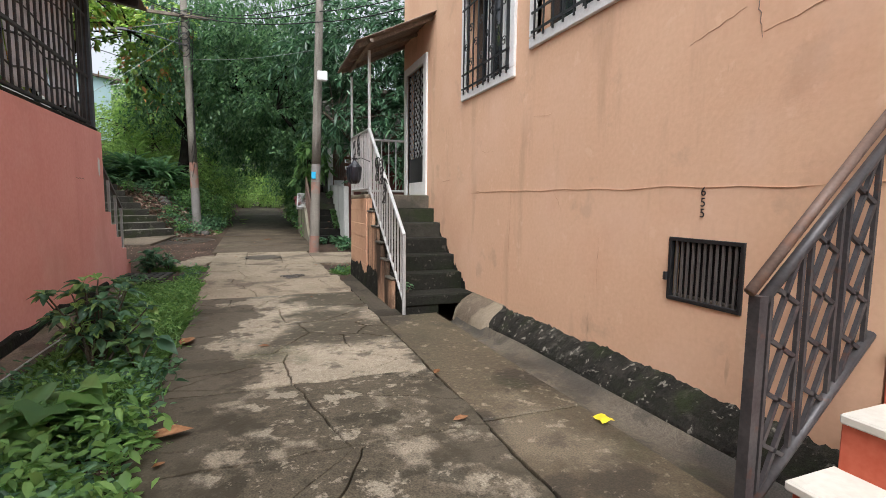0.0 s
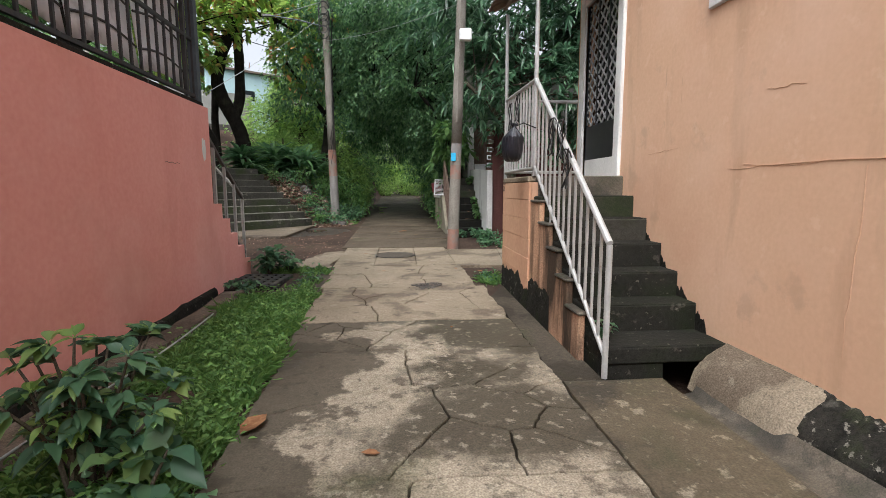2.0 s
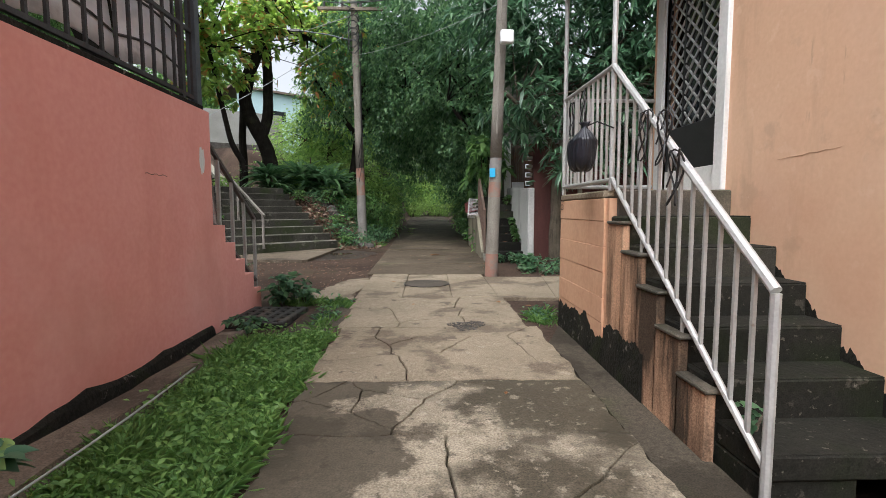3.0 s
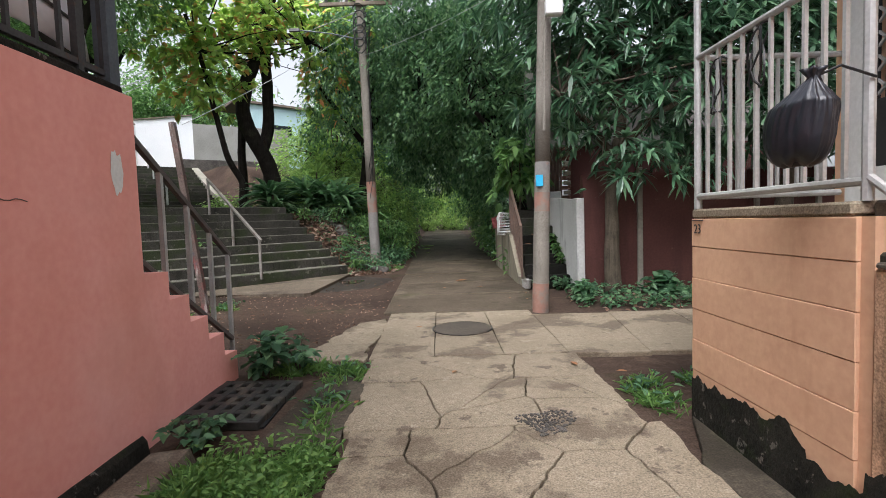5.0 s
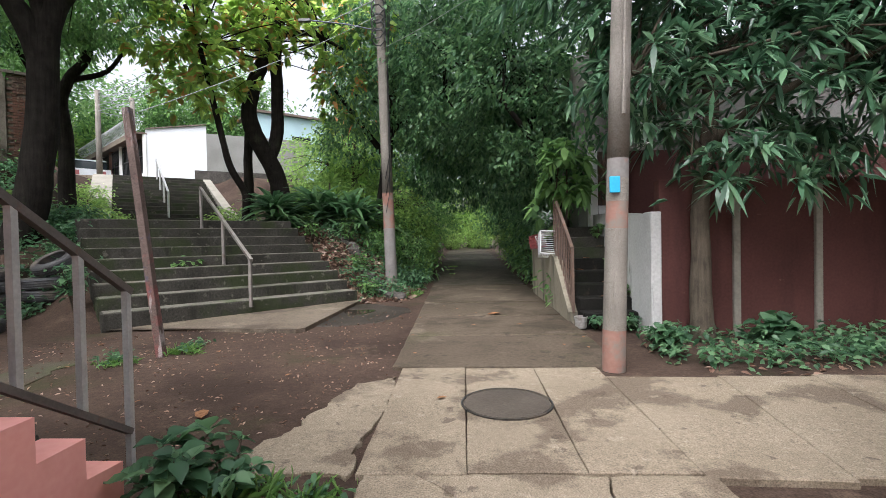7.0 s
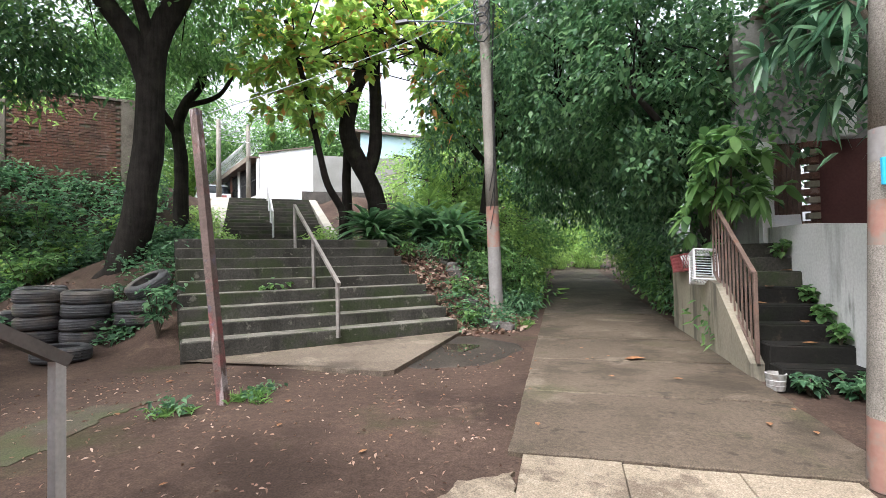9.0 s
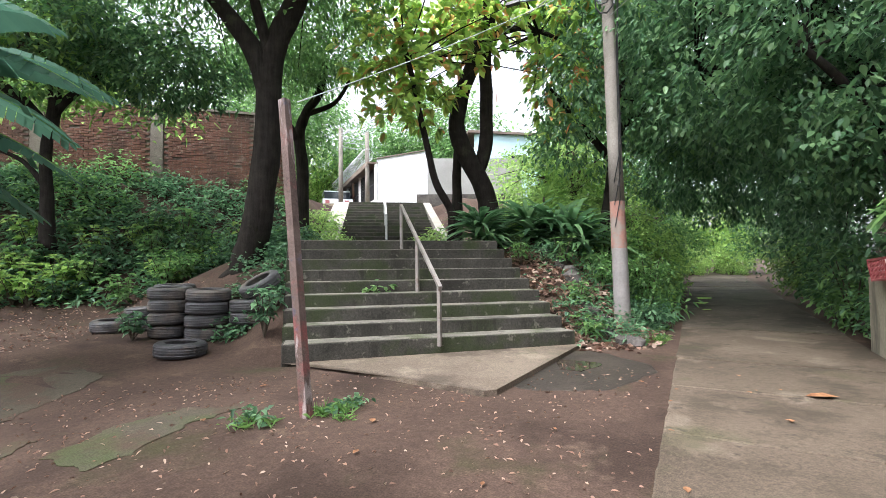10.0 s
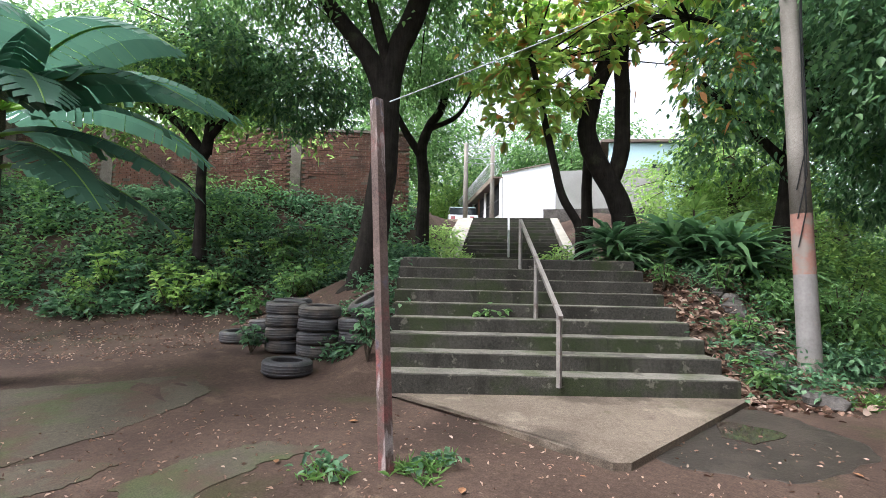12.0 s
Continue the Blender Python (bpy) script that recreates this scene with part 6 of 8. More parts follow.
def quick_mesh(name, verts, faces, mat):
    """A mesh from arrays: faces of one size."""
    me = bpy.data.meshes.new(name)
    n, k = faces.shape
    me.vertices.add(len(verts))
    me.vertices.foreach_set("co", verts.astype(np.float32).ravel())
    me.loops.add(n * k)
    me.loops.foreach_set("vertex_index", faces.astype(np.int32).ravel())
    me.polygons.add(n)
    me.polygons.foreach_set("loop_start", np.arange(0, n * k, k, dtype=np.int32))
    me.update(calc_edges=True)
    me.validate()
    me.materials.append(mat)
    return me


def unit(v):
    return v / np.maximum(np.linalg.norm(v, axis=1, keepdims=True), 1e-9)


def leaves_at(p, d, length, width, droop, fold=0.15):
    """Leaves from points p along directions d: each two bent halves (base, shoulders, tip)."""
    n = len(p)
    length = np.broadcast_to(length, (n,))[:, None]
    width = np.broadcast_to(width, (n,))[:, None]
    d = unit(d)
    side = np.cross(d, np.array([0, 0, 1.0]) + 0.35 * grng.normal(size=(n, 3)))
    side = unit(side)
    up = np.cross(side, d)
    down = np.array([0, 0, -1.0])
    mid = p + d * length * 0.5 + down * droop * length * 0.12
    tip = p + d * length * 0.97 + down * droop * length * 0.5
    rise = up * width * fold
    a1 = p + d * length * 0.22 + side * width * 0.33 + rise
    b1 = p + d * length * 0.22 - side * width * 0.33 + rise
    a2 = mid + side * width * 0.5 + rise
    b2 = mid - side * width * 0.5 + rise
    verts = np.stack([p, a1, a2, tip, b2, b1], 1).reshape(-1, 3)
    k = np.arange(n)[:, None] * 6
    faces = np.concatenate([k + np.array([[0, 1, 2, 3]]), k + np.array([[0, 3, 4, 5]])], 0)
    return verts, faces


def blob_points(ellipsoids, count, shell=0.45):
    """Points inside ellipsoids, more of them towards the outside."""
    vol = np.array([e[3] * e[4] * e[5] for e in ellipsoids])
    pick = grng.choice(len(ellipsoids), size=count, p=vol / vol.sum())
    e = np.array(ellipsoids)[pick]
    d = unit(grng.normal(size=(count, 3)))
    r = grng.uniform(shell ** 3, 1, size=(count, 1)) ** (1 / 3)
    r *= 1 + 0.16 * np.sin(3.1 * d[:, :1] + 5 * d[:, 1:2] + e[:, :1])
    return e[:, :3] + d * r * e[:, 3:6], d


def crown(name, ellipsoids, clumps, per, length, width, mat, parent=None, spread=0.28, droop=0.6, shell=0.45, label="", hang=0.2):
    """A crown of many small leaves in uneven clumps; hang tips them towards the ground."""
    c, out = blob_points(ellipsoids, clumps, shell)
    size = grng.uniform(0.5, 1.3, size=(clumps, 1))
    p = np.repeat(c, per, 0) + grng.normal(size=(clumps * per, 3)) * spread * np.repeat(size, per, 0) * np.array([1, 1, 0.6])
    d = (grng.normal(size=(clumps * per, 3)) + np.repeat(out, per, 0) * 0.8) * np.array([1, 1, 0.45]) + np.array([0, 0, -hang])
    v, f = leaves_at(p, d, length * grng.uniform(0.6, 1.25, len(p)), width * grng.uniform(0.7, 1.2, len(p)), droop)
    ob = new(name, quick_mesh(name, v, f, mat))
    if parent is not None:
        ob.parent = parent
    if label:
        tagged(ob, label)
    return ob


def rosettes(name, centres, axes, per, length, width, mat, parent=None, droop=0.9, open_=1.0):
    """Long leaves radiating from each centre round its axis, arching over in three lengths."""
    n = len(centres)
    p = np.repeat(centres, per, 0)
    ax = unit(np.repeat(axes, per, 0))
    rad = grng.normal(size=(n * per, 3))
    rad -= ax * np.sum(rad * ax, 1, keepdims=True)
    d = unit(unit(rad) * open_ + ax * grng.uniform(0.1, 0.9, size=(n * per, 1)))
    ln = (length * grng.uniform(0.65, 1.15, n * per))[:, None]
    wd = (width * grng.uniform(0.8, 1.2, n * per))[:, None]
    side = unit(np.cross(d, np.array([0, 0, 1.0]) + 0.2 * grng.normal(size=(n * per, 3))))
    down = np.array([0, 0, -1.0])
    pts = [p + d * ln * t + down * ln * droop * t * t * 0.6 for t in (0.0, 0.35, 0.7, 1.0)]
    verts = np.stack([pts[0], pts[1] + side * wd * 0.5, pts[2] + side * wd * 0.42, pts[3], pts[2] - side * wd * 0.42, pts[1] - side * wd * 0.5], 1).reshape(-1, 3)
    k = np.arange(n * per)[:, None] * 6
    quads = k + np.array([[1, 2, 4, 5]])
    tri1, tri2 = k + np.array([[0, 1, 5]]), k + np.array([[2, 3, 4]])
    tris = np.concatenate([tri1, tri2, quads[:, [0, 1, 2]], quads[:, [0, 2, 3]]], 0)
    ob = new(name, quick_mesh(name, verts, tris, mat))
    if parent is not None:
        ob.parent = parent
    return ob


def broad_leaves(name, centres, axes, per, length, width, mat, parent, droop=0.5):
    """Oval pointed leaves on short stalks, folded along the rib and arching over, in seven cross-sections."""
    n = len(centres) * per
    p = np.repeat(centres, per, 0)
    ax = unit(np.repeat(axes, per, 0))
    rad = grng.normal(size=(n, 3))
    rad -= ax * np.sum(rad * ax, 1, keepdims=True)
    d = unit(unit(rad) + ax * grng.uniform(0.0, 0.8, size=(n, 1)))
    ln = (length * grng.uniform(0.55, 1.1, n))[:, None]
    wd = (width * grng.uniform(0.75, 1.15, n))[:, None]
    side = unit(np.cross(d, np.array([0, 0, 1.0]) + 0.25 * grng.normal(size=(n, 3))))
    up = np.cross(side, d)
    rows = []
    for t, w in ((0.0, 0.04), (0.18, 0.05), (0.3, 0.34), (0.45, 0.5), (0.62, 0.46), (0.8, 0.27), (1.0, 0.01)):
        mid = p + d * ln * t + np.array([0, 0, -1.0]) * ln * droop * t * t * 0.6
        lift = up * wd * (0.16 * (w > 0.1) + 0.05 * np.sin(9 * t + p[:, :1] * 40))
        rows += [mid + side * wd * w + lift, mid, mid - side * wd * w + lift]
    verts = np.stack(rows, 1).reshape(-1, 3)
    k = np.arange(n)[:, None] * 21
    quads = [[3 * r + c, 3 * r + c + 1, 3 * r + c + 4, 3 * r + c + 3] for r in range(6) for c in range(2)]
    me = quick_mesh(name, verts, np.concatenate([k + np.array([q]) for q in quads], 0), mat)
    me.polygons.foreach_set("use_smooth", [True] * len(me.polygons))
    ob = new(name, me)
    ob.parent = parent
    return ob


def limb(points, r0, r1, n=5, wob=0.05):
    """A tapered, slightly crooked limb through points."""
    pts = [Vector(p) for p in points]
    fine = []
    for i in range(len(pts) - 1):
        p0, p1, p2, p3 = pts[max(i - 1, 0)], pts[i], pts[i + 1], pts[min(i + 2, len(pts) - 1)]
        for k in range(n):
            t = k / n
            q = 0.5 * (2 * p1 + (p2 - p0) * t + (2 * p0 - 5 * p1 + 4 * p2 - p3) * t * t + (3 * p1 - p0 - 3 * p2 + p3) * t * t * t)
            fine.append(q + wob * noise.noise_vector(q * 1.7) * 0.5)
    fine.append(pts[-1])
    m = len(fine)
    rad = [(r0 + (r1 - r0) * i / (m - 1)) * (1 + 0.10 * noise.noise((i * 0.7, r0 * 9, 0))) for i in range(m)]
    return fine, rad


def tree(name, label, trunks, bark, flare=0.0):
    th = thing(name, label, "tree")
    for k, (pts, r0, r1) in enumerate(trunks):
        fine, rad = limb(pts, r0, r1)
        if k == 0 and flare:
            for i in range(min(7, len(rad))):
                rad[i] *= 1 + flare * (1 - i / 7) ** 2
        part("trunk" if k == 0 else "limb", Shape().tube(fine, rad, 12), bark, th, smooth=True)
    return th


def twigs(th, ellipsoids, count, root, bark, r=0.03):
    c, _ = blob_points(ellipsoids, count, 0.3)
    s = Shape()
    for p in c:
        p = Vector(p)
        b = Vector(root[int(grng.integers(len(root)))])
        mid = b.lerp(p, 0.5) + Vector((0, 0, 0.25)) + 0.3 * noise.noise_vector(p)
        s.tube([b, b.lerp(mid, 0.6), mid, mid.lerp(p, 0.6), p], [r, r * 0.8, r * 0.6, r * 0.4, r * 0.2], 5)
    part("twig_mass", s, bark, th, smooth=True)


BK, BG = M["bark"], M["bark_grey"]

# big dark tree beside the stairs
t1 = tree("shade_tree", "large dark-trunked shade tree beside the stairs", [
    ([(-9.1, 16.05, 1.1), (-8.95, 15.98, 1.6), (-8.72, 15.97, 2.2), (-8.59, 15.99, 2.91), (-8.44, 16.02, 4.05), (-8.36, 15.99, 5.2), (-8.2, 16.05, 6.11), (-7.88, 16.28, 7.03), (-7.6, 16.47, 8.2)], 0.34, 0.20),
    ([(-8.38, 16.0, 5.0), (-8.5, 15.8, 5.7), (-8.75, 15.5, 6.3), (-9.05, 15.1, 6.9), (-9.4, 14.7, 7.7)], 0.24, 0.12),
    ([(-8.3, 16.0, 5.6), (-8.3, 15.6, 6.6), (-8.2, 15.0, 7.8)], 0.14, 0.07),
    ([(-9.4, 14.7, 7.6), (-10.3, 13.9, 8.0), (-11.2, 13.2, 8.2)], 0.12, 0.05),
    ([(-9.0, 15.95, 1.5), (-9.4, 15.6, 1.1), (-9.75, 15.3, 0.7)], 0.2, 0.05)], BK, 0.5)
e1 = [(-8.6, 15.4, 8.6, 3.6, 3.4, 1.9), (-10.6, 13.4, 8.2, 2.4, 2.4, 1.6), (-6.6, 15.6, 8.6, 2.6, 2.4, 1.6), (-9.3, 17.6, 7.4, 2.2, 2.0, 1.3), (-9.9, 15.6, 6.3, 1.3, 1.2, 0.7)]
twigs(t1, e1, 46, [(-7.7, 16.4, 8.0), (-9.3, 14.8, 7.5), (-8.3, 15.2, 7.4), (-10.6, 13.7, 8.0)], BK)
# The extra ellipsoid is out of view, added to shade the earth below.
crown("crown", e1 + [(-8.0, 11.6, 9.4, 3.0, 2.4, 1.2)], 1450, 20, 0.16, 0.065, L["mid"], t1, 0.28, hang=0.5)

# forked almond tree
crown("low_leaves", [(-11.4, 15.7, 6.0, 1.7, 1.6, 0.8), (-12.4, 14.2, 6.6, 1.6, 1.5, 0.8)], 300, 22, 0.16, 0.07, L["dark"], t1, 0.26, hang=0.5, label="dark low hanging leaves")

t2 = tree("almond_tree", "forked tropical almond tree with yellow-orange leaves", [
    ([(-5.62, 20.98, 1.7), (-5.62, 20.98, 2.69), (-5.72, 20.77, 3.5), (-6.0, 20.42, 4.25), (-6.18, 20.18, 5.02), (-6.05, 20.22, 5.94), (-5.79, 20.4, 6.73), (-5.57, 20.53, 7.65), (-5.39, 20.59, 8.96)], 0.29, 0.15),
    ([(-5.86, 20.62, 3.9), (-5.66, 20.76, 4.5), (-5.57, 20.72, 5.82), (-5.56, 20.62, 6.87), (-5.37, 20.68, 8.18), (-5.24, 20.71, 9.23)], 0.2, 0.13),
    ([(-6.15, 19.72, 1.9), (-6.15, 19.72, 2.74), (-6.39, 19.41, 3.48), (-6.5, 19.23, 4.23), (-6.63, 18.99, 5.35), (-6.77, 18.74, 6.47), (-6.95, 18.46, 7.34)], 0.11, 0.05),
    ([(-6.74, 21.23, 1.9), (-6.74, 21.23, 3.06), (-6.7, 21.16, 4.2), (-6.62, 21.17, 5.4)], 0.17, 0.11),
    ([(-5.57, 20.6, 7.4), (-4.6, 20.9, 7.6), (-3.7, 21.2, 7.2)], 0.10, 0.04)], BK, 0.35)
e2 = [(-6.9, 18.6, 5.3, 0.9, 0.8, 0.9), (-7.3, 18.4, 6.6, 1.3, 1.2, 0.8), (-5.9, 19.4, 7.9, 2.2, 1.9, 1.2), (-3.6, 21.6, 6.2, 1.3, 1.3, 1.3), (-3.2, 20.6, 7.6, 1.6, 1.5, 0.9), (-5.0, 21.5, 8.8, 2.2, 2.2, 1.0), (-5.6, 19.5, 7.0, 1.1, 1.0, 0.7)]
twigs(t2, e2, 30, [(-6.8, 18.7, 6.4), (-5.5, 20.5, 7.8), (-4.2, 21.0, 7.4), (-5.3, 20.7, 8.4)], BK, 0.025)
c2, o2 = blob_points(e2 + [(-6.7, 18.9, 6.0, 1.4, 1.2, 1.2)], 760, 0.2)
rosettes("crown", c2, o2 + np.array([0, 0, 0.5]), 9, 0.27, 0.14, L["almond"], t2, 0.5)

crown("old_leaves", [(-3.4, 20.4, 5.6, 0.9, 0.8, 1.2), (-5.6, 19.8, 7.0, 1.0, 0.9, 1.0)], 26, 2, 0.22, 0.12, L["orange"], t2, 0.3, hang=1.0, label="old orange leaves among the green")

t3 = tree("bank_tree", "slim dark tree on the bank beside the street", [
    ([(-11.13, 19.64, 1.7), (-11.13, 19.64, 3.1), (-11.07, 19.6, 4.38), (-11.09, 19.48, 5.38), (-10.91, 19.59, 6.05), (-10.59, 19.84, 6.72), (-10.45, 19.92, 7.8)], 0.22, 0.10),
    ([(-11.09, 19.48, 5.2), (-11.44, 19.06, 6.04), (-11.7, 18.7, 7.0)], 0.14, 0.06),
    ([(-10.91, 19.59, 6.0), (-10.2, 20.1, 6.4), (-9.8, 20.3, 7.2)], 0.09, 0.04)], BK, 0.3)
e3 = [(-11.4, 18.8, 7.4, 1.9, 1.8, 1.1), (-10.1, 20.0, 7.9, 1.7, 1.6, 1.0)]
crown("crown", e3, 360, 18, 0.16, 0.07, L["mid"], t3, 0.3, hang=0.5)

t4 = tree("bank_tree", "spreading green tree before the brick wall", [
    ([(-13.62, 14.35, 1.9), (-13.62, 14.35, 2.88), (-13.58, 14.29, 3.88), (-13.5, 14.29, 4.6), (-13.28, 14.46, 5.17), (-12.75, 14.92, 5.9), (-12.42, 15.19, 6.7)], 0.15, 0.06),
    ([(-13.5, 14.3, 4.5), (-13.88, 13.84, 5.3), (-14.66, 12.99, 5.99), (-15.66, 11.95, 6.4)], 0.14, 0.05),
    ([(-13.48, 14.31, 4.6), (-13.37, 14.34, 5.46), (-13.62, 13.96, 6.73), (-13.8, 13.71, 7.6)], 0.15, 0.06),
    ([(-13.6, 14.3, 3.3), (-14.0, 14.0, 3.9), (-14.6, 13.4, 4.3)], 0.07, 0.03)], BK, 0.3)
e4 = [(-14.0, 13.6, 7.2, 2.4, 2.2, 1.2), (-12.4, 15.3, 7.1, 1.6, 1.5, 0.9), (-15.8, 11.8, 6.5, 2.0, 2.0, 1.1), (-13.0, 14.0, 5.7, 1.0, 0.9, 0.5), (-14.9, 13.0, 4.9, 0.8, 0.8, 0.4)]
twigs(t4, e4, 36, [(-12.5, 15.1, 6.5), (-13.8, 13.8, 7.2), (-15.2, 12.4, 6.2), (-14.0, 13.6, 5.6)], BG, 0.03)
crown("crown", e4, 520, 18, 0.17, 0.075, L["mid"], t4, 0.32, hang=0.5)
# Brighter leaf colour stands for light coming through this crown.
crown("backlight_leaves", [(-13.6, 13.8, 6.6, 2.2, 2.0, 1.0), (-15.5, 13.6, 6.0, 2.2, 2.2, 0.7), (-13.2, 16.2, 5.6, 1.6, 1.6, 0.5)], 260, 16, 0.2, 0.09, L["bright"], t4, 0.34, label="leaves with backlight painted in as a brighter green")

# mango tree over the maroon wall
t5 = tree("mango_tree", "dense mango tree with long drooping leaves over the wall", [
    ([(2.85, 13.2, 0.0), (2.83, 13.22, 1.0), (2.9, 13.3, 2.2), (3.1, 13.5, 3.4), (3.0, 13.9, 5.0)], 0.13, 0.08),
    ([(3.0, 13.4, 2.6), (3.8, 13.1, 3.2), (4.6, 12.8, 3.5)], 0.08, 0.04),
    ([(2.95, 13.35, 2.4), (2.3, 13.3, 3.2), (1.7, 13.2, 3.7)], 0.07, 0.03),
    ([(5.75, 13.0, 0.0), (5.6, 13.0, 1.2), (5.9, 13.1, 2.4), (6.3, 13.2, 3.6)], 0.16, 0.1)], BG, 0.3)
e5 = [(3.5, 13.1, 3.2, 1.5, 0.9, 1.25), (4.9, 12.9, 3.5, 1.5, 1.1, 1.3), (6.3, 12.8, 3.6, 1.5, 1.4, 1.5), (2.2, 13.3, 3.9, 1.0, 1.0, 1.2), (3.2, 13.9, 5.6, 2.6, 1.6, 1.6), (5.6, 13.4, 5.6, 2.4, 1.8, 1.5), (3.0, 12.7, 2.1, 0.8, 0.5, 0.5)]
twigs(t5, e5, 40, [(3.1, 13.6, 3.6), (4.4, 12.9, 3.4), (2.0, 13.2, 3.5), (6.1, 13.2, 3.2), (3.0, 13.9, 4.8)], BG, 0.025)
c5, o5 = blob_points(e5, 900, 0.55)
rosettes("crown", c5, o5 + np.array([0, -0.5, 0.35]), 15, 0.33, 0.06, L["mango"], t5, 0.6)
crown("inner_leaves", e5, 420, 16, 0.24, 0.055, L["mango"], t5, 0.22, 1.0, 0.1)

# dense small-leaved trees arching over the path
t6 = tree("path_tree", "dense dark small-leaved tree arching over the path", [
    ([(2.3, 18.6, 0.1), (2.2, 18.6, 1.6), (2.0, 18.7, 3.0), (1.6, 19.0, 4.6), (1.0, 19.5, 6.5)], 0.2, 0.1),
    ([(2.0, 18.7, 2.8), (1.3, 18.0, 3.8), (0.6, 17.6, 4.6)], 0.1, 0.04),
    ([(1.7, 19.0, 4.2), (0.4, 20.2, 5.2), (-0.9, 21.0, 5.8)], 0.1, 0.04)], BK, 0.3)
e6 = [(1.2, 17.6, 5.0, 1.9, 1.9, 2.2), (2.3, 16.6, 4.0, 1.0, 1.5, 1.9), (0.4, 19.8, 5.6, 2.6, 2.4, 2.3), (1.9, 19.2, 3.4, 1.0, 1.9, 1.5), (1.0, 16.8, 7.3, 2.4, 2.2, 1.6), (1.5, 21.6, 4.2, 1.1, 2.0, 2.0), (-0.7, 20.0, 7.8, 2.4, 2.4, 1.8), (1.95, 20.4, 2.0, 0.55, 2.2, 1.4), (1.9, 24.0, 2.4, 0.6, 2.0, 1.6), (0.0, 23.5, 4.6, 1.6, 2.0, 0.9), (0.9, 17.2, 3.0, 0.5, 0.9, 0.8), (0.2, 27.5, 3.9, 1.8, 1.4, 1.2)]
twigs(t6, e6, 50, [(1.6, 19.0, 4.6), (0.7, 17.7, 4.5), (1.1, 19.4, 6.2), (-0.7, 20.9, 5.7)], BK, 0.025)
crown("crown", e6, 1450, 30, 0.135, 0.08, L["dark"], t6, 0.2, 0.6, 0.6, hang=0.6)

t7 = tree("path_tree", "tall dark tree behind the utility pole", [
    ([(-2.9, 22.4, 0.2), (-2.9, 22.4, 2.0), (-2.7, 22.6, 4.0), (-2.5, 22.8, 6.5), (-2.3, 22.8, 8.8)], 0.24, 0.12),
    ([(-2.7, 22.6, 4.2), (-3.6, 22.2, 5.4), (-4.3, 22.0, 6.4)], 0.12, 0.05),
    ([(-2.6, 22.7, 5.0), (-1.4, 23.2, 6.2), (-0.5, 23.6, 7.0)], 0.1, 0.04)], BK, 0.3)
e7 = [(-2.6, 22.4, 7.4, 2.3, 2.2, 2.4), (-0.6, 24.0, 6.4, 2.6, 2.6, 2.4), (-3.6, 21.6, 4.8, 1.2, 1.2, 1.2), (-1.2, 26.0, 5.0, 2.2, 2.4, 2.2), (1.6, 26.0, 4.6, 2.0, 3.0, 2.8), (-3.9, 24.4, 8.6, 1.5, 1.5, 1.2), (0.2, 30.0, 6.5, 4.0, 3.0, 3.2), (-3.1, 20.6, 6.5, 1.0, 1.0, 1.7), (-1.3, 20.8, 6.0, 1.0, 1.0, 1.3)]
twigs(t7, e7, 40, [(-2.5, 22.8, 6.5), (-4.0, 22.1, 6.2), (-0.8, 23.5, 6.8), (-2.3, 22.8, 8.4)], BK, 0.03)
crown("crown", e7, 1500, 26, 0.17, 0.078, L["dark"], t7, 0.25, hang=0.8)
# A lighter leaf tone mixed into the upper crown.
crown("lighter_leaves", e7[:3], 150, 14, 0.2, 0.1, L["mid"], t7, 0.25, label="lighter green leaves among the dark ones")

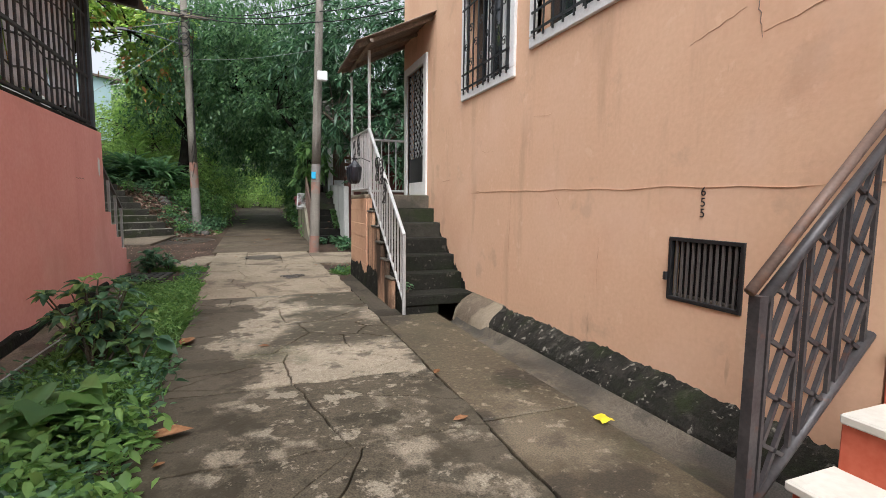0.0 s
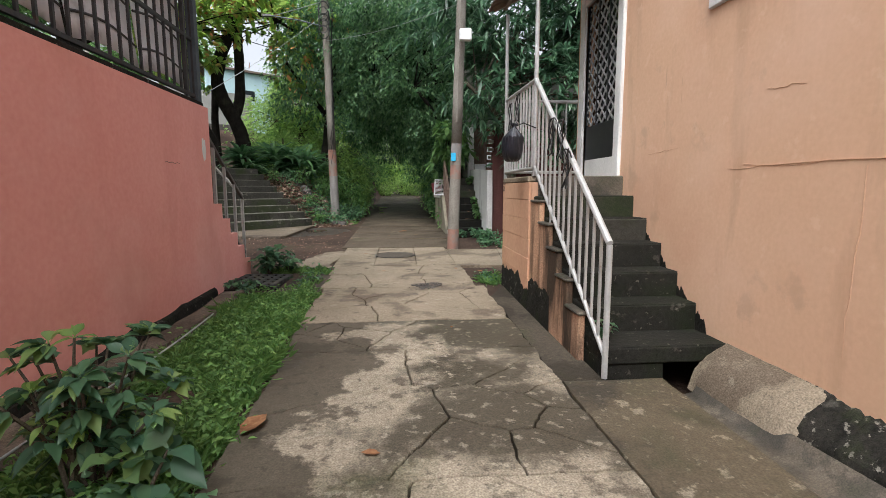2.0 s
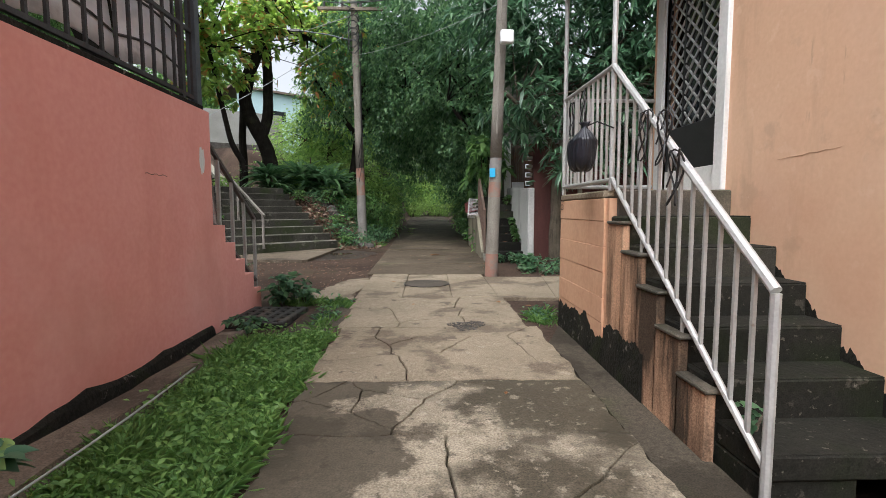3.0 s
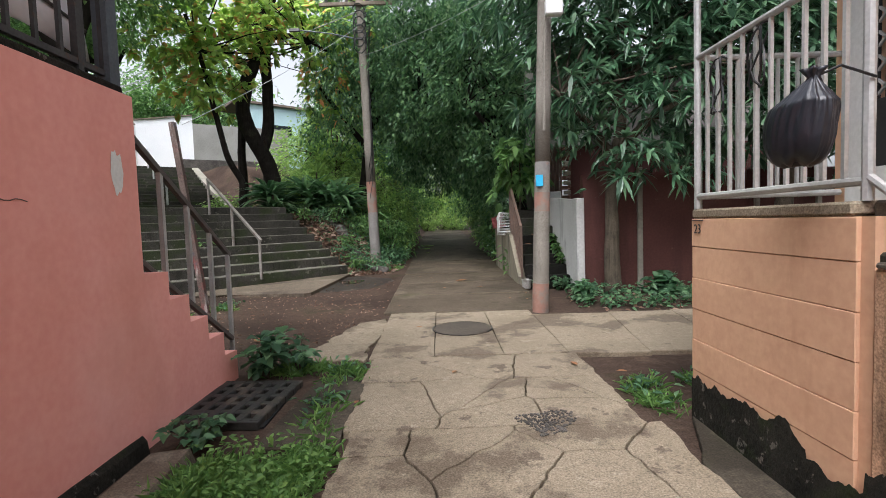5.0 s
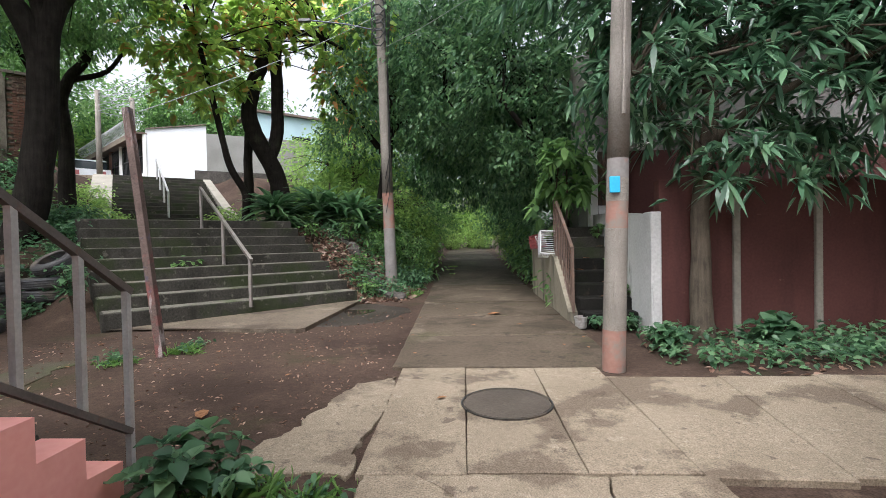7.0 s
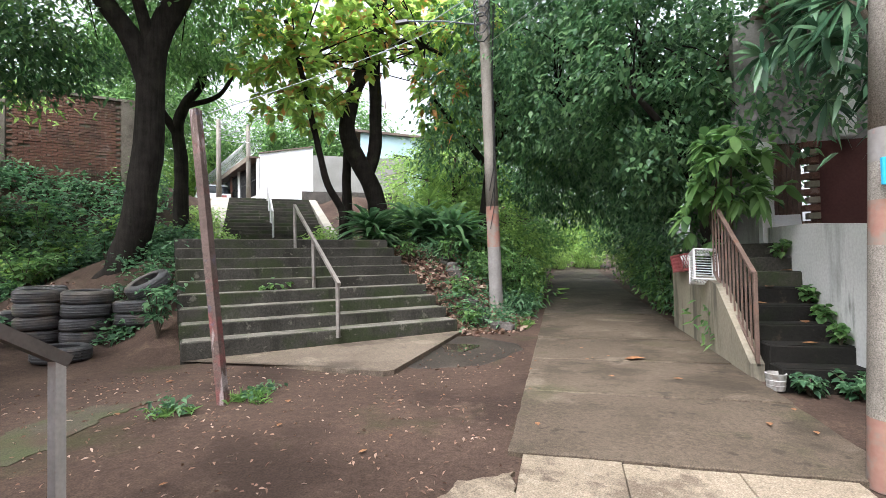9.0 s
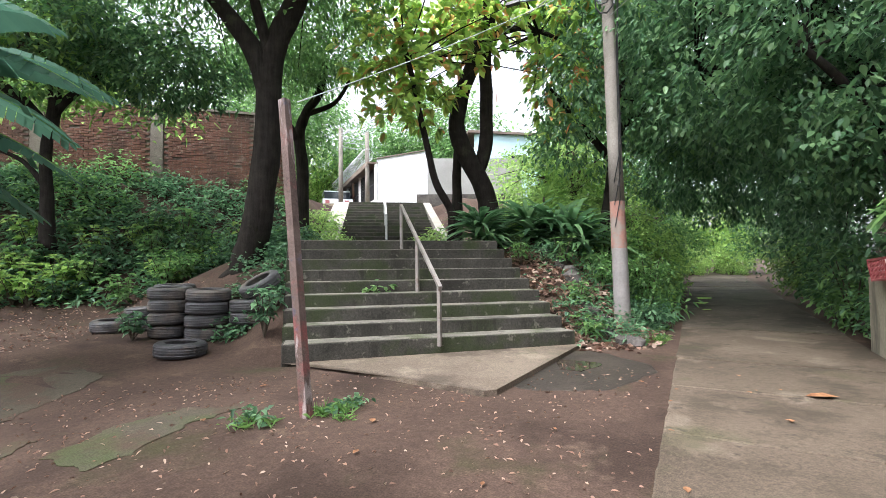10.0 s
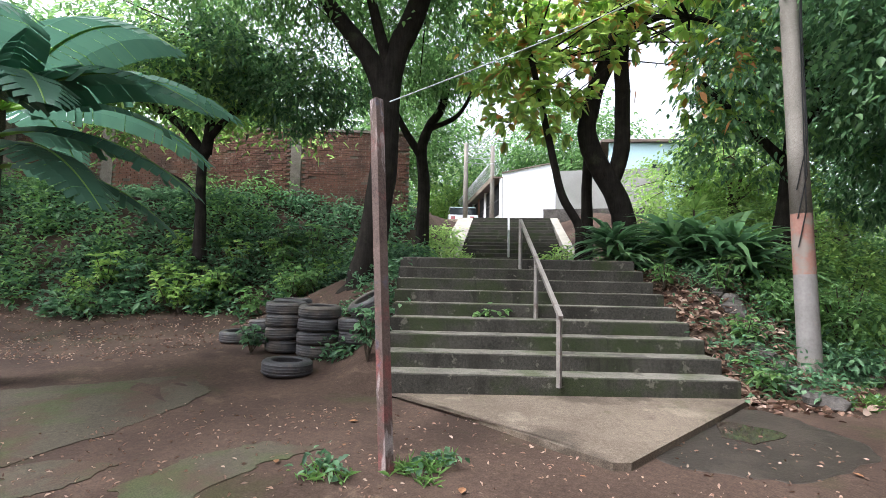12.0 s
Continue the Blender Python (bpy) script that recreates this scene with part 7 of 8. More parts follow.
# lighter trees further off, one by one
# Sunlight on the sunlit trees is put into the bright leaf colour.
for x, y, h, r, key, lb in ((-3.4, 27.5, 3.2, 1.6, "bright", "light-green tree beside the far path, sunlight in its leaf colour"), (-5.6, 26.0, 4.6, 1.8, "bright", "light-green tree below the grey wall, sunlight in its leaf colour"), (-2.6, 33.0, 3.4, 1.8, "mid", "green tree beside the far path"), (2.6, 33.5, 3.2, 1.8, "dark", "dark green tree beside the far path"), (0.2, 47.0, 4.5, 3.2, "bright", "light-green tree closing the far path, sunlight in its leaf colour"), (-6.5, 40.0, 7.0, 4.0, "mid", "tall green tree far behind the path"), (6.0, 36.0, 8.0, 4.0, "dark", "tall dark tree far behind the path"), (-16.5, 38.0, 10.5, 4.2, "mid", "tall tree behind the street houses"), (-24.0, 30.0, 11.5, 4.5, "mid", "tall tree up the street"), (-22.5, 38.0, 9.5, 3.6, "mid", "pale green tree beyond the street"), (-27.0, 37.0, 9.0, 3.4, "bright", "light green tree at the street end"), (-22.5, 18.5, 9.5, 3.0, "mid", "tall tree behind the brick wall"), (-4.0, 31.0, 9.0, 2.6, "mid", "tall tree behind the almond tree"), (-4.3, 25.0, 5.2, 1.7, "bright", "light-green leafy tree below the blue house"), (-21.5, 8.5, 8.8, 3.0, "mid", "tree beside the brick wall"), (-15.5, 7.6, 7.8, 2.6, "mid", "leafy tree behind the banana plant")):
    th = thing("tree", lb, "tree")
    z = land_z(x, y) - 0.1
    fine, rad = limb([(x, y, z), (x + 0.1, y, z + 0.3 * (h - z)), (x - 0.1, y + 0.1, z + 0.6 * (h - z)), (x, y, h)], 0.05 * r + 0.06, 0.05)
    part("trunk", Shape().tube(fine, rad, 9), BG, th, smooth=True)
    e = [(x, y, h, r, r, 0.7 * r), (x + 0.5 * r, y - 0.3 * r, h - 0.5 * r, 0.7 * r, 0.7 * r, 0.5 * r), (x - 0.6 * r, y + 0.2 * r, h - 0.4 * r, 0.7 * r, 0.7 * r, 0.5 * r)]
    if h < 5.5:
        e.append((x, y, z + 0.45 * (h - z), 0.7 * r, 0.7 * r, 0.4 * (h - z)))
    twigs(th, e, 12, [(x, y, z + 0.7 * (h - z)), (x, y, h)], BG, 0.03)
    crown("crown", e, int(95 * r * r) if r < 3 else int(46 * r * r), 16, 0.16 if r < 3 else 0.3, 0.075 if r < 3 else 0.14, L[key], th, 0.3 if r < 3 else 0.6)


# shrubs beside the path and on the bank right of the stairs
def shrub(x, y, h, r, key, label, leaf=0.14, width=0.06, n=None, zoff=0.0):
    th = thing("shrub", label, "shrub")
    z = land_z(x, y) - 0.05 + zoff
    s = Shape()
    for k in range(6):
        a = 1.05 * k + x
        s.tube([(x, y, z - 0.05), (x + 0.3 * r * math.cos(a), y + 0.3 * r * math.sin(a), z + 0.5 * h), (x + 0.6 * r * math.cos(a), y + 0.6 * r * math.sin(a), z + 0.85 * h)], [0.022, 0.015, 0.006], 5)
    part("stem", s, BG, th)
    crown("leaves", [(x, y, z + 0.55 * h, r, r, 0.5 * h), (x + 0.3 * r, y - 0.2 * r, z + 0.4 * h, 0.7 * r, 0.7 * r, 0.42 * h)], n or int(70 * r * h) + 20, 16, leaf, width, L[key], th, 0.16)
    return th


for x, y, h, r, key, lb in ((-1.75, 20.6, 1.5, 0.6, "mid", "leafy green shrub beside the path"), (-1.9, 22.2, 2.0, 0.75, "bright", "bright green shrub beside the path"), (-2.1, 24.0, 1.9, 0.8, "mid", "leafy green shrub beside the path"), (-2.0, 26.2, 2.0, 0.8, "bright", "bright green shrub beside the path"), (-2.3, 29.0, 2.0, 0.9, "mid", "leafy green shrub beside the path"), (2.0, 22.8, 1.6, 0.7, "dark", "dark leafy shrub beside the path"), (1.85, 18.6, 1.2, 0.45, "dark", "dark leafy shrub by the retaining wall"), (1.7, 20.3, 1.5, 0.6, "mid", "leafy green shrub beside the path"), (2.0, 25.2, 1.7, 0.8, "mid", "leafy green shrub beside the path"), (2.2, 28.5, 2.0, 0.9, "bright", "bright green shrub beside the path"), (0.9, 43.5, 2.0, 1.2, "bright", "bright green shrub at the path end"), (-1.2, 42.5, 1.6, 1.0, "bright", "bright green shrub at the path end"), (-4.6, 22.6, 1.6, 0.9, "bright", "bright green shrub on the bank"), (-3.5, 23.0, 2.2, 1.0, "bright", "bright green shrub on the bank"), (-5.4, 23.6, 1.9, 1.0, "bright", "bright green shrub on the bank"), (-4.6, 21.2, 0.9, 0.6, "bright", "bright yellow-green plant by the almond tree"), (-7.4, 21.4, 0.8, 0.7, "bright", "bright green plants beside the upper stairs"), (-2.6, 19.9, 0.7, 0.5, "mid", "leafy plant on the bank by the pole"), (-2.7, 21.4, 1.4, 0.8, "mid", "leafy green shrub behind the pole"), (1.75, 15.9, 0.8, 0.45, "mid", "broad-leaved plant over the retaining wall"), (-1.6, 19.2, 0.4, 0.3, "weed", "low weeds at the pole base"), (-11.2, 20.4, 0.9, 0.9, "bright", "bright green weeds beside the ramp"), (-10.0, 18.1, 0.7, 0.6, "mid", "leafy weeds beside the stairs"), (-8.7, 17.0, 0.6, 0.45, "weed", "leafy weeds by the big tree"), (-12.6, 21.9, 0.9, 0.8, "bright", "bright green weeds on the street bank")):
    shrub(x, y, h, r, key, lb)
# broad-leaved bush over the entry railing
bb = thing("broad_leaf_bush", "broad-leaved green bush hanging over the entry railing", "bush")
cb, ob_ = blob_points([(1.75, 15.9, 2.5, 0.55, 0.9, 0.5), (1.5, 16.4, 2.1, 0.4, 0.8, 0.5), (1.55, 15.3, 2.9, 0.4, 0.5, 0.3)], 70, 0.4)
rosettes("leaves", cb, ob_ + np.array([0, 0, 0.4]), 8, 0.28, 0.11, L["mid"], bb, 0.8)
part("stem", Shape().tube([(1.7, 16.2, 1.2), (1.75, 16.0, 2.0), (1.7, 15.8, 2.7)], [0.03, 0.025, 0.01], 6).tube([(1.75, 16.4, 1.2), (1.6, 16.5, 2.0), (1.5, 15.5, 2.8)], [0.03, 0.02, 0.01], 6), BG, bb)

# strap-leaved clumps
for x, y, h in ((-3.75, 20.6, 1.0), (-3.2, 20.3, 0.9), (-5.2, 19.6, 0.75), (-5.45, 20.2, 0.8), (-4.25, 20.3, 0.9)):
    th = thing("strap_leaf_plant", "dark strap-leaved clump on the bank", "plant", "strap-leaved clumps")
    z = land_z(x, y) - 0.05
    c = np.array([[x + 0.12 * math.cos(k), y + 0.12 * math.sin(k), z + 0.25 + 0.12 * k] for k in range(5)])
    rosettes("leaves", c, np.array([[0, 0, 1.0]] * 5), 30, h * 1.6, 0.11, L["dark"], th, 0.8, 0.6)
    part("stem", Shape().tube([(x, y, z - 0.05), (x, y, z + 0.7)], [0.06, 0.04], 7), BG, th)
for x, y, h in ((-4.4, 21.8, 1.9), (-4.05, 23.0, 2.2)):
    th = thing("dracaena", "upright yellow-green rosette plant on the bank", "plant", "rosette plants")
    z = land_z(x, y) - 0.05
    rosettes("leaves", np.array([[x, y, z + h * 0.75], [x + 0.15, y + 0.1, z + h * 0.55]]), np.array([[0, 0, 1.0]] * 2), 26, 0.6, 0.08, L["bright"], th, 0.35, 0.7)
    part("stem", Shape().tube([(x, y, z - 0.05), (x, y, z + h * 0.78)], [0.035, 0.025], 6), BG, th)

# banana plant
ban = thing("banana_plant", "banana plant with large torn blue-green leaves", "plant")
BX, BY = -9.3, 10.3
bz = land_z(BX, BY) - 0.05
part("stem", Shape().tube([(BX, BY, bz - 0.05), (BX + 0.05, BY, bz + 1.6), (BX + 0.1, BY + 0.05, bz + 3.6)], [0.21, 0.17, 0.11], 12), BG, ban, smooth=True)
for k in range(30):
    a, z0 = 2.4 * k, bz + 0.3 + 0.085 * k
    c, sn = math.cos(a), math.sin(a)
    r = 0.21 - 0.005 * k
    blade = Shape()
    v = []
    for j in range(6):
        q, drop = r + 0.05 * math.sin(0.7 * j) + 0.012 * j, 0.11 * j
        w = 0.09 * (1 - 0.13 * j) + 0.01 * math.sin(3 * j + k)
        v += [(BX + q * c - w * sn, BY + q * sn + w * c, z0 + 0.25 - drop), (BX + q * c + w * sn, BY + q * sn - w * c, z0 + 0.25 - drop)]
    blade.add(v, [(2 * j, 2 * j + 1, 2 * j + 3, 2 * j + 2) for j in range(5)])
    part("dry_sheath", blade, M["dry_husk"], ban, "dry brown hanging leaf sheath").modifiers.new("thick", "SOLIDIFY").thickness = 0.006
brg = random.Random(21)
for k, (az, rise, ln, wd, drop) in enumerate([(35, 1.6, 2.8, 0.72, 0), (5, 1.0, 2.6, 0.7, 0), (60, 2.1, 2.7, 0.7, 0), (-25, 1.2, 2.4, 0.66, 0), (85, 1.4, 2.4, 0.66, 0), (150, 1.4, 2.2, 0.6, 0), (-70, 1.5, 2.2, 0.6, 0), (20, 0.5, 2.2, 0.66, 0.5), (48, 0.7, 2.4, 0.68, 0.3), (25, 2.4, 2.8, 0.74, 0), (-5, 2.1, 2.6, 0.7, 0), (70, 0.6, 2.0, 0.6, 0.7)]):
    a = radians(az)
    d = Vector((math.cos(a), math.sin(a), 0))
    sd = Vector((-d.y, d.x, 0))
    root = Vector((BX + 0.1, BY + 0.05, bz + 3.4 - drop))
    ln, wd = 1.12 * ln, 1.12 * wd
    mid = [root + d * ln * 0.95 * t + Vector((0, 0, rise * t * 1.2 - (1.15 + 0.55 * rise) * t * t)) for t in [i / 26 for i in range(27)]]
    blade = Shape()
    for side_ in (1, -1):
        for i in range(3, 26):
            t = (i + 0.5) / 26
            w = wd * 0.62 * max(0.05, math.sin(math.pi * min(1, t))) ** 0.5
            slip = d * ln * 0.03 * brg.uniform(0.4, 0.7)
            sag = Vector((0, 0, -w * (0.35 + 0.3 * brg.random() * (brg.random() < 0.12))))
            gap = 0.86 if brg.random() < 0.16 else 1.0
            p, q = mid[i], mid[i].lerp(mid[i + 1], gap)
            h = Vector((0, 0, 0.03 * w))
            blade.add([p, q, q + sd * side_ * w * 0.55 + sag * 0.25 + h + slip * 0.5, p + sd * side_ * w * 0.55 + sag * 0.25 + h + slip * 0.5, q + sd * side_ * w + sag + slip, p + sd * side_ * w * 0.98 + sag + slip], [(0, 1, 2, 3), (3, 2, 4, 5)])
    leaf_ob = part("leaf", blade, L["banana"], ban)
    part("midrib", Shape().tube(mid, [0.03 * (1 - 0.8 * i / 26) for i in range(27)], 6), L["bright"], leaf_ob, "pale green leaf rib", smooth=True)


# ---- low growth ----
def ground_points(count, xr, yr, keep):
    out = []
    g = random.Random(count)
    while len(out) < count:
        x, y = g.uniform(*xr), g.uniform(*yr)
        if keep(x, y):
            out.append((x, y, land_z(x, y) - 0.05))
    return np.array(out)


def weeds(name, pts, per, height, spread, length, width, mat, label):
    n = len(pts)
    h = height * grng.uniform(0.4, 1.25, size=(n, 1))
    p = np.repeat(pts, per, 0)
    hh = np.repeat(h, per, 0)
    p = p + np.concatenate([grng.normal(size=(n * per, 2)) * spread, np.abs(grng.uniform(0.05, 1, size=(n * per, 1))) * hh], 1)
    d = grng.normal(size=(n * per, 3)) * np.array([1, 1, 0.5]) + np.array([0, 0, 0.25])
    v, f = leaves_at(p, d, length * grng.uniform(0.6, 1.3, n * per), width * grng.uniform(0.7, 1.2, n * per), 0.6)
    return tagged(new(name, quick_mesh(name, v, f, mat)), label, "weeds", kind="stuff")


def on_bank(x, y):
    q = -0.848 * x + 0.53 * y
    s, r = stair_sr(x, y)
    edge = 17.6 + 0.8 * noise.noise((x * 0.5, y * 0.5, 0))
    return q > edge and q < 23.8 and (r < -2.7 or s < -1) and noise.noise((x * 0.7, y * 0.7, 5)) > -0.45


weeds("bank_weeds", ground_points(2000, (-24, -7), (7, 22), on_bank), 16, 0.4, 0.17, 0.17, 0.085, L["weed"], "dense low green weeds covering the bank")
weeds("bank_weeds_bright", ground_points(420, (-22, -8), (8, 22), lambda x, y: on_bank(x, y) and noise.noise((x * 0.4, y * 0.4, 9)) > 0.05), 24, 0.85, 0.13, 0.15, 0.07, L["mid"], "bright green taller weeds on the bank")


def by_stairs_left(x, y):
    s, r = stair_sr(x, y)
    return 1.5 < s < 5 and -3.3 < r < -2.2 + 0.25 * noise.noise((s * 2, 0, 0))


def by_stairs_right(x, y):
    s, r = stair_sr(x, y)
    return -0.1 < s < 6 and 2.4 - 0.05 * s < r < 5.5 and x < -1.5 and noise.noise((x * 1.1, y * 1.1, 2)) > -0.2


weeds("stair_weeds", ground_points(190, (-12, -4), (13, 20), by_stairs_left), 14, 0.4, 0.12, 0.12, 0.06, L["weed"], "leafy weeds along the stair side")
weeds("stair_weeds", ground_points(330, (-7, -1.4), (16, 24), by_stairs_right), 14, 0.45, 0.14, 0.13, 0.05, L["weed"], "leafy weeds on the bank beside stairs")
weeds("leaf_litter", ground_points(1100, (-7, -1.4), (15.5, 22), lambda x, y: 2.2 < stair_sr(x, y)[1] < 4.2 and -0.3 < stair_sr(x, y)[0] < 4), 3, 0.03, 0.1, 0.14, 0.08, L["dry"], "dry brown leaves fallen beside the stairs")
weeds("leaf_litter", ground_points(900, (-13.5, -1.2), (9.9, 15.5), lambda x, y: stair_sr(x, y)[0] < -0.5), 2, 0.012, 0.15, 0.05, 0.02, L["dry"], "tiny dry leaves scattered on bare earth")
weeds("leaf_litter", ground_points(900, (-17, -9.5), (10.5, 15.5), lambda x, y: 14.5 < -0.848 * x + 0.53 * y < 19), 3, 0.02, 0.15, 0.07, 0.03, L["dry"], "dry leaf litter below the bank")
weeds("wall_weeds", ground_points(150, (2.0, 7.5), (11.9, 13.35), lambda x, y: True), 14, 0.22, 0.12, 0.11, 0.06, L["weed"], "low weeds along the maroon wall")
weeds("wall_litter", ground_points(160, (2.0, 7.5), (11.7, 13.3), lambda x, y: True), 2, 0.03, 0.15, 0.1, 0.05, L["dry"], "dry leaves along the maroon wall")


def verge(x, y):
    return -1.55 < x < -0.62 - 0.03 * y + 0.12 * noise.noise((y * 2.5, 0, 0)) and not (-1.5 < x < -1.0 and 4.6 < y < 5.3)


def blades(name, pts, per, height, mat, label, spread=0.05):
    n = len(pts) * per
    p = np.repeat(pts, per, 0) + np.concatenate([grng.normal(size=(n, 2)) * spread, np.zeros((n, 1))], 1)
    d = grng.normal(size=(n, 3)) * np.array([0.6, 0.6, 0.1]) + np.array([0, 0, 1.0])
    tall = np.array([0.55 + 1.1 * max(0.0, 0.45 + noise.noise((q[0] * 2.2, q[1] * 2.2, 4))) for q in pts])
    v, f = leaves_at(p, d, height * np.repeat(tall, per) * grng.uniform(0.5, 1.3, n), 0.012, 0.7)
    return tagged(new(name, quick_mesh(name, v, f, mat)), label, "grass", kind="stuff")


blades("grass", ground_points(2600, (-1.55, -0.4), (1.5, 9.0), lambda x, y: verge(x, y) and 3.2 < y < 7.9 - 0.5 * noise.noise((x * 3, y * 3, 1))), 13, 0.15, L["grass"], "short bright grass along the path edge")
weeds("verge_weeds", ground_points(1500, (-1.6, -0.4), (0.8, 9.0), lambda x, y: verge(x, y) and y < 7.9), 9, 0.15, 0.06, 0.05, 0.026, L["grass"], "low leafy weeds along the path edge")
weeds("verge_weeds", ground_points(420, (-2.0, -0.55), (0.6, 4.0), lambda x, y: x < -0.6), 14, 0.2, 0.07, 0.07, 0.04, L["weed"], "leafy green weeds at the verge")
weeds("verge_weeds", ground_points(230, (-1.75, -0.42), (1.2, 2.95), lambda x, y: x < -0.5 + 0.12 * noise.noise((y * 3, 1, 0))), 13, 0.26, 0.05, 0.075, 0.042, L["grass"], "lush bright green weeds at the verge")
for x0, x1, y0, y1, n in ((1.35, 1.6, 8.25, 8.9, 16), (-1.15, -0.85, 8.95, 9.6, 14), (-1.15, -0.9, 8.05, 8.8, 10), (1.85, 2.4, 8.5, 9.1, 14), (-1.75, -1.2, 9.3, 9.65, 16), (-3.75, -3.5, 12.45, 12.95, 8), (-4.3, -3.9, 11.9, 12.2, 6), (-1.6, -1.3, 17.4, 19.6, 26)):
    blades("grass_tuft", ground_points(n, (x0, x1), (y0, y1), lambda x, y: True), 16, 0.16, L["grass"], "tufts of green grass in the earth", 0.05)
    weeds("tuft_weeds", ground_points(max(6, n // 3), (x0, x1), (y0, y1), lambda x, y: True), 9, 0.14, 0.05, 0.08, 0.045, L["weed"], "small leafy weeds among the grass")


# shrub by the red wall, with broad leaves on several stems
def leafy_plant(x, y, h, r, stems, label, length, width, key="shrub", per=9, z=None):
    th = thing("broad_leaf_plant", label, "plant")
    z = (land_z(x, y) - 0.05) if z is None else z
    g = random.Random(int(100 * (x + 10) + y))
    s, c, ax = Shape(), [], []
    for k in range(stems):
        a = 2 * math.pi * k / stems + g.uniform(-0.3, 0.3)
        q = r * g.uniform(0.3, 1.0)
        hh = h * g.uniform(0.55, 1.0)
        pts = [(x, y, z), (x + 0.4 * q * math.cos(a), y + 0.4 * q * math.sin(a), z + 0.5 * hh), (x + q * math.cos(a), y + q * math.sin(a), z + hh)]
        s.tube(pts, [0.012, 0.009, 0.005], 5)
        c += [pts[2], tuple((Vector(pts[1]) + Vector(pts[2])) / 2), pts[1]]
        ax += [(math.cos(a) * 0.4, math.sin(a) * 0.4, 1), (math.cos(a) * 0.6, math.sin(a) * 0.6, 1), (math.cos(a), math.sin(a), 0.8)]
    part("stem", s, BG, th)
    broad_leaves("leaves", np.array(c), np.array(ax, dtype=float), per, length, width * 1.1, L[key], th)
    return th


leafy_plant(-1.12, 4.2, 0.74, 0.4, 14, "broad-leaved green shrub by the red wall", 0.13, 0.055, "shrub", 12)
leafy_plant(-1.16, 4.12, 0.78, 0.12, 3, "yellow-green young shoots on the shrub", 0.11, 0.04, "bright", 7)
leafy_plant(-0.85, 4.05, 0.42, 0.14, 2, "grey-green seedling with broad leaves", 0.22, 0.11, "shrub", 4)
leafy_plant(-1.0, 2.85, 0.34, 0.16, 5, "broad-leaved weed in the verge", 0.26, 0.2, "mid", 4)
leafy_plant(-1.75, 9.35, 0.36, 0.26, 7, "broad-leaved green weed by the drain", 0.17, 0.10, "weed", 5)
leafy_plant(-1.5, 9.5, 0.3, 0.25, 5, "leafy green weed by the stepped wall", 0.13, 0.07, "weed", 6)
leafy_plant(-1.7, 8.05, 0.2, 0.2, 6, "trailing leafy weed at the drain", 0.09, 0.06, "weed", 6)
leafy_plant(-6.35, 14.15, 0.72, 0.3, 7, "pale leafy weed in front of the tyres", 0.15, 0.09, "weed", 6)
leafy_plant(-8.75, 13.6, 0.5, 0.3, 6, "leafy weed between the tyres", 0.15, 0.09, "weed", 6)
leafy_plant(2.15, 12.6, 0.3, 0.25, 6, "broad-leaved weed by the white post", 0.16, 0.1, "weed", 6)
leafy_plant(1.72, 13.85, 0.2, 0.22, 6, "low leafy weed at the entry steps", 0.11, 0.06, "weed", 6)
leafy_plant(2.1, 13.8, 0.22, 0.2, 6, "low leafy weed at the entry steps", 0.12, 0.07, "weed", 6)
for k, y in enumerate((14.3, 14.6, 14.95, 15.6)):
    leafy_plant(2.2, y, 0.2, 0.1, 4, "round-leaved weed growing on the entry steps", 0.12, 0.09, "mid", 4, 0.13 + 0.185 * (1 + int((y - 13.95) / 0.27)))
for k, (x, y) in enumerate(((1.85, 14.3), (2.0, 14.55), (1.75, 14.85), (1.9, 15.1), (2.1, 15.4))):
    fallen_leaf(x, y, 0.145 + 0.185 * (1 + int((y - 13.95) / 0.27)), 0.17, 1.3 * k, "dry red-brown leaf on the entry steps", M["litter"])
leafy_plant(3.6, 12.9, 0.3, 0.2, 4, "large-leaved green weed by the maroon wall", 0.26, 0.2, "weed", 4)
leafy_plant(1.72, 5.4, 0.12, 0.06, 3, "tiny weed on the stair side", 0.07, 0.04, "weed", 4, 0.2)
leafy_plant(-4.35, 15.2, 0.14, 0.15, 4, "small weed at the foot of steps", 0.08, 0.04, "weed", 5)

# separate leafy clumps standing out of the low growth on the bank
crg = random.Random(5)
clumps = 0
while clumps < 46:
    x, y = crg.uniform(-14.5, -8.2), crg.uniform(11.5, 17.5)
    if not on_bank(x, y) or -0.848 * x + 0.53 * y > 20.2:
        continue
    big = crg.random()
    leafy_plant(x, y, 0.55 + 0.45 * big, 0.3 + 0.18 * big, 8, "bright leafy weed clump on the bank", 0.15 + 0.06 * big, 0.075 + 0.03 * big, crg.choice(["bright", "bright", "mid", "weed"]), 7)
    clumps += 1
for x, y, h in ((-5.6, 15.9, 0.5), (-4.1, 19.0, 0.6), (-2.7, 18.2, 0.5), (-2.3, 17.2, 0.4), (-3.3, 19.4, 0.7), (-4.8, 22.3, 0.9), (-6.3, 22.0, 0.8)):
    leafy_plant(x, y, h, 0.3, 7, "leafy green weed beside the stairs", 0.14, 0.07, "mid", 7)


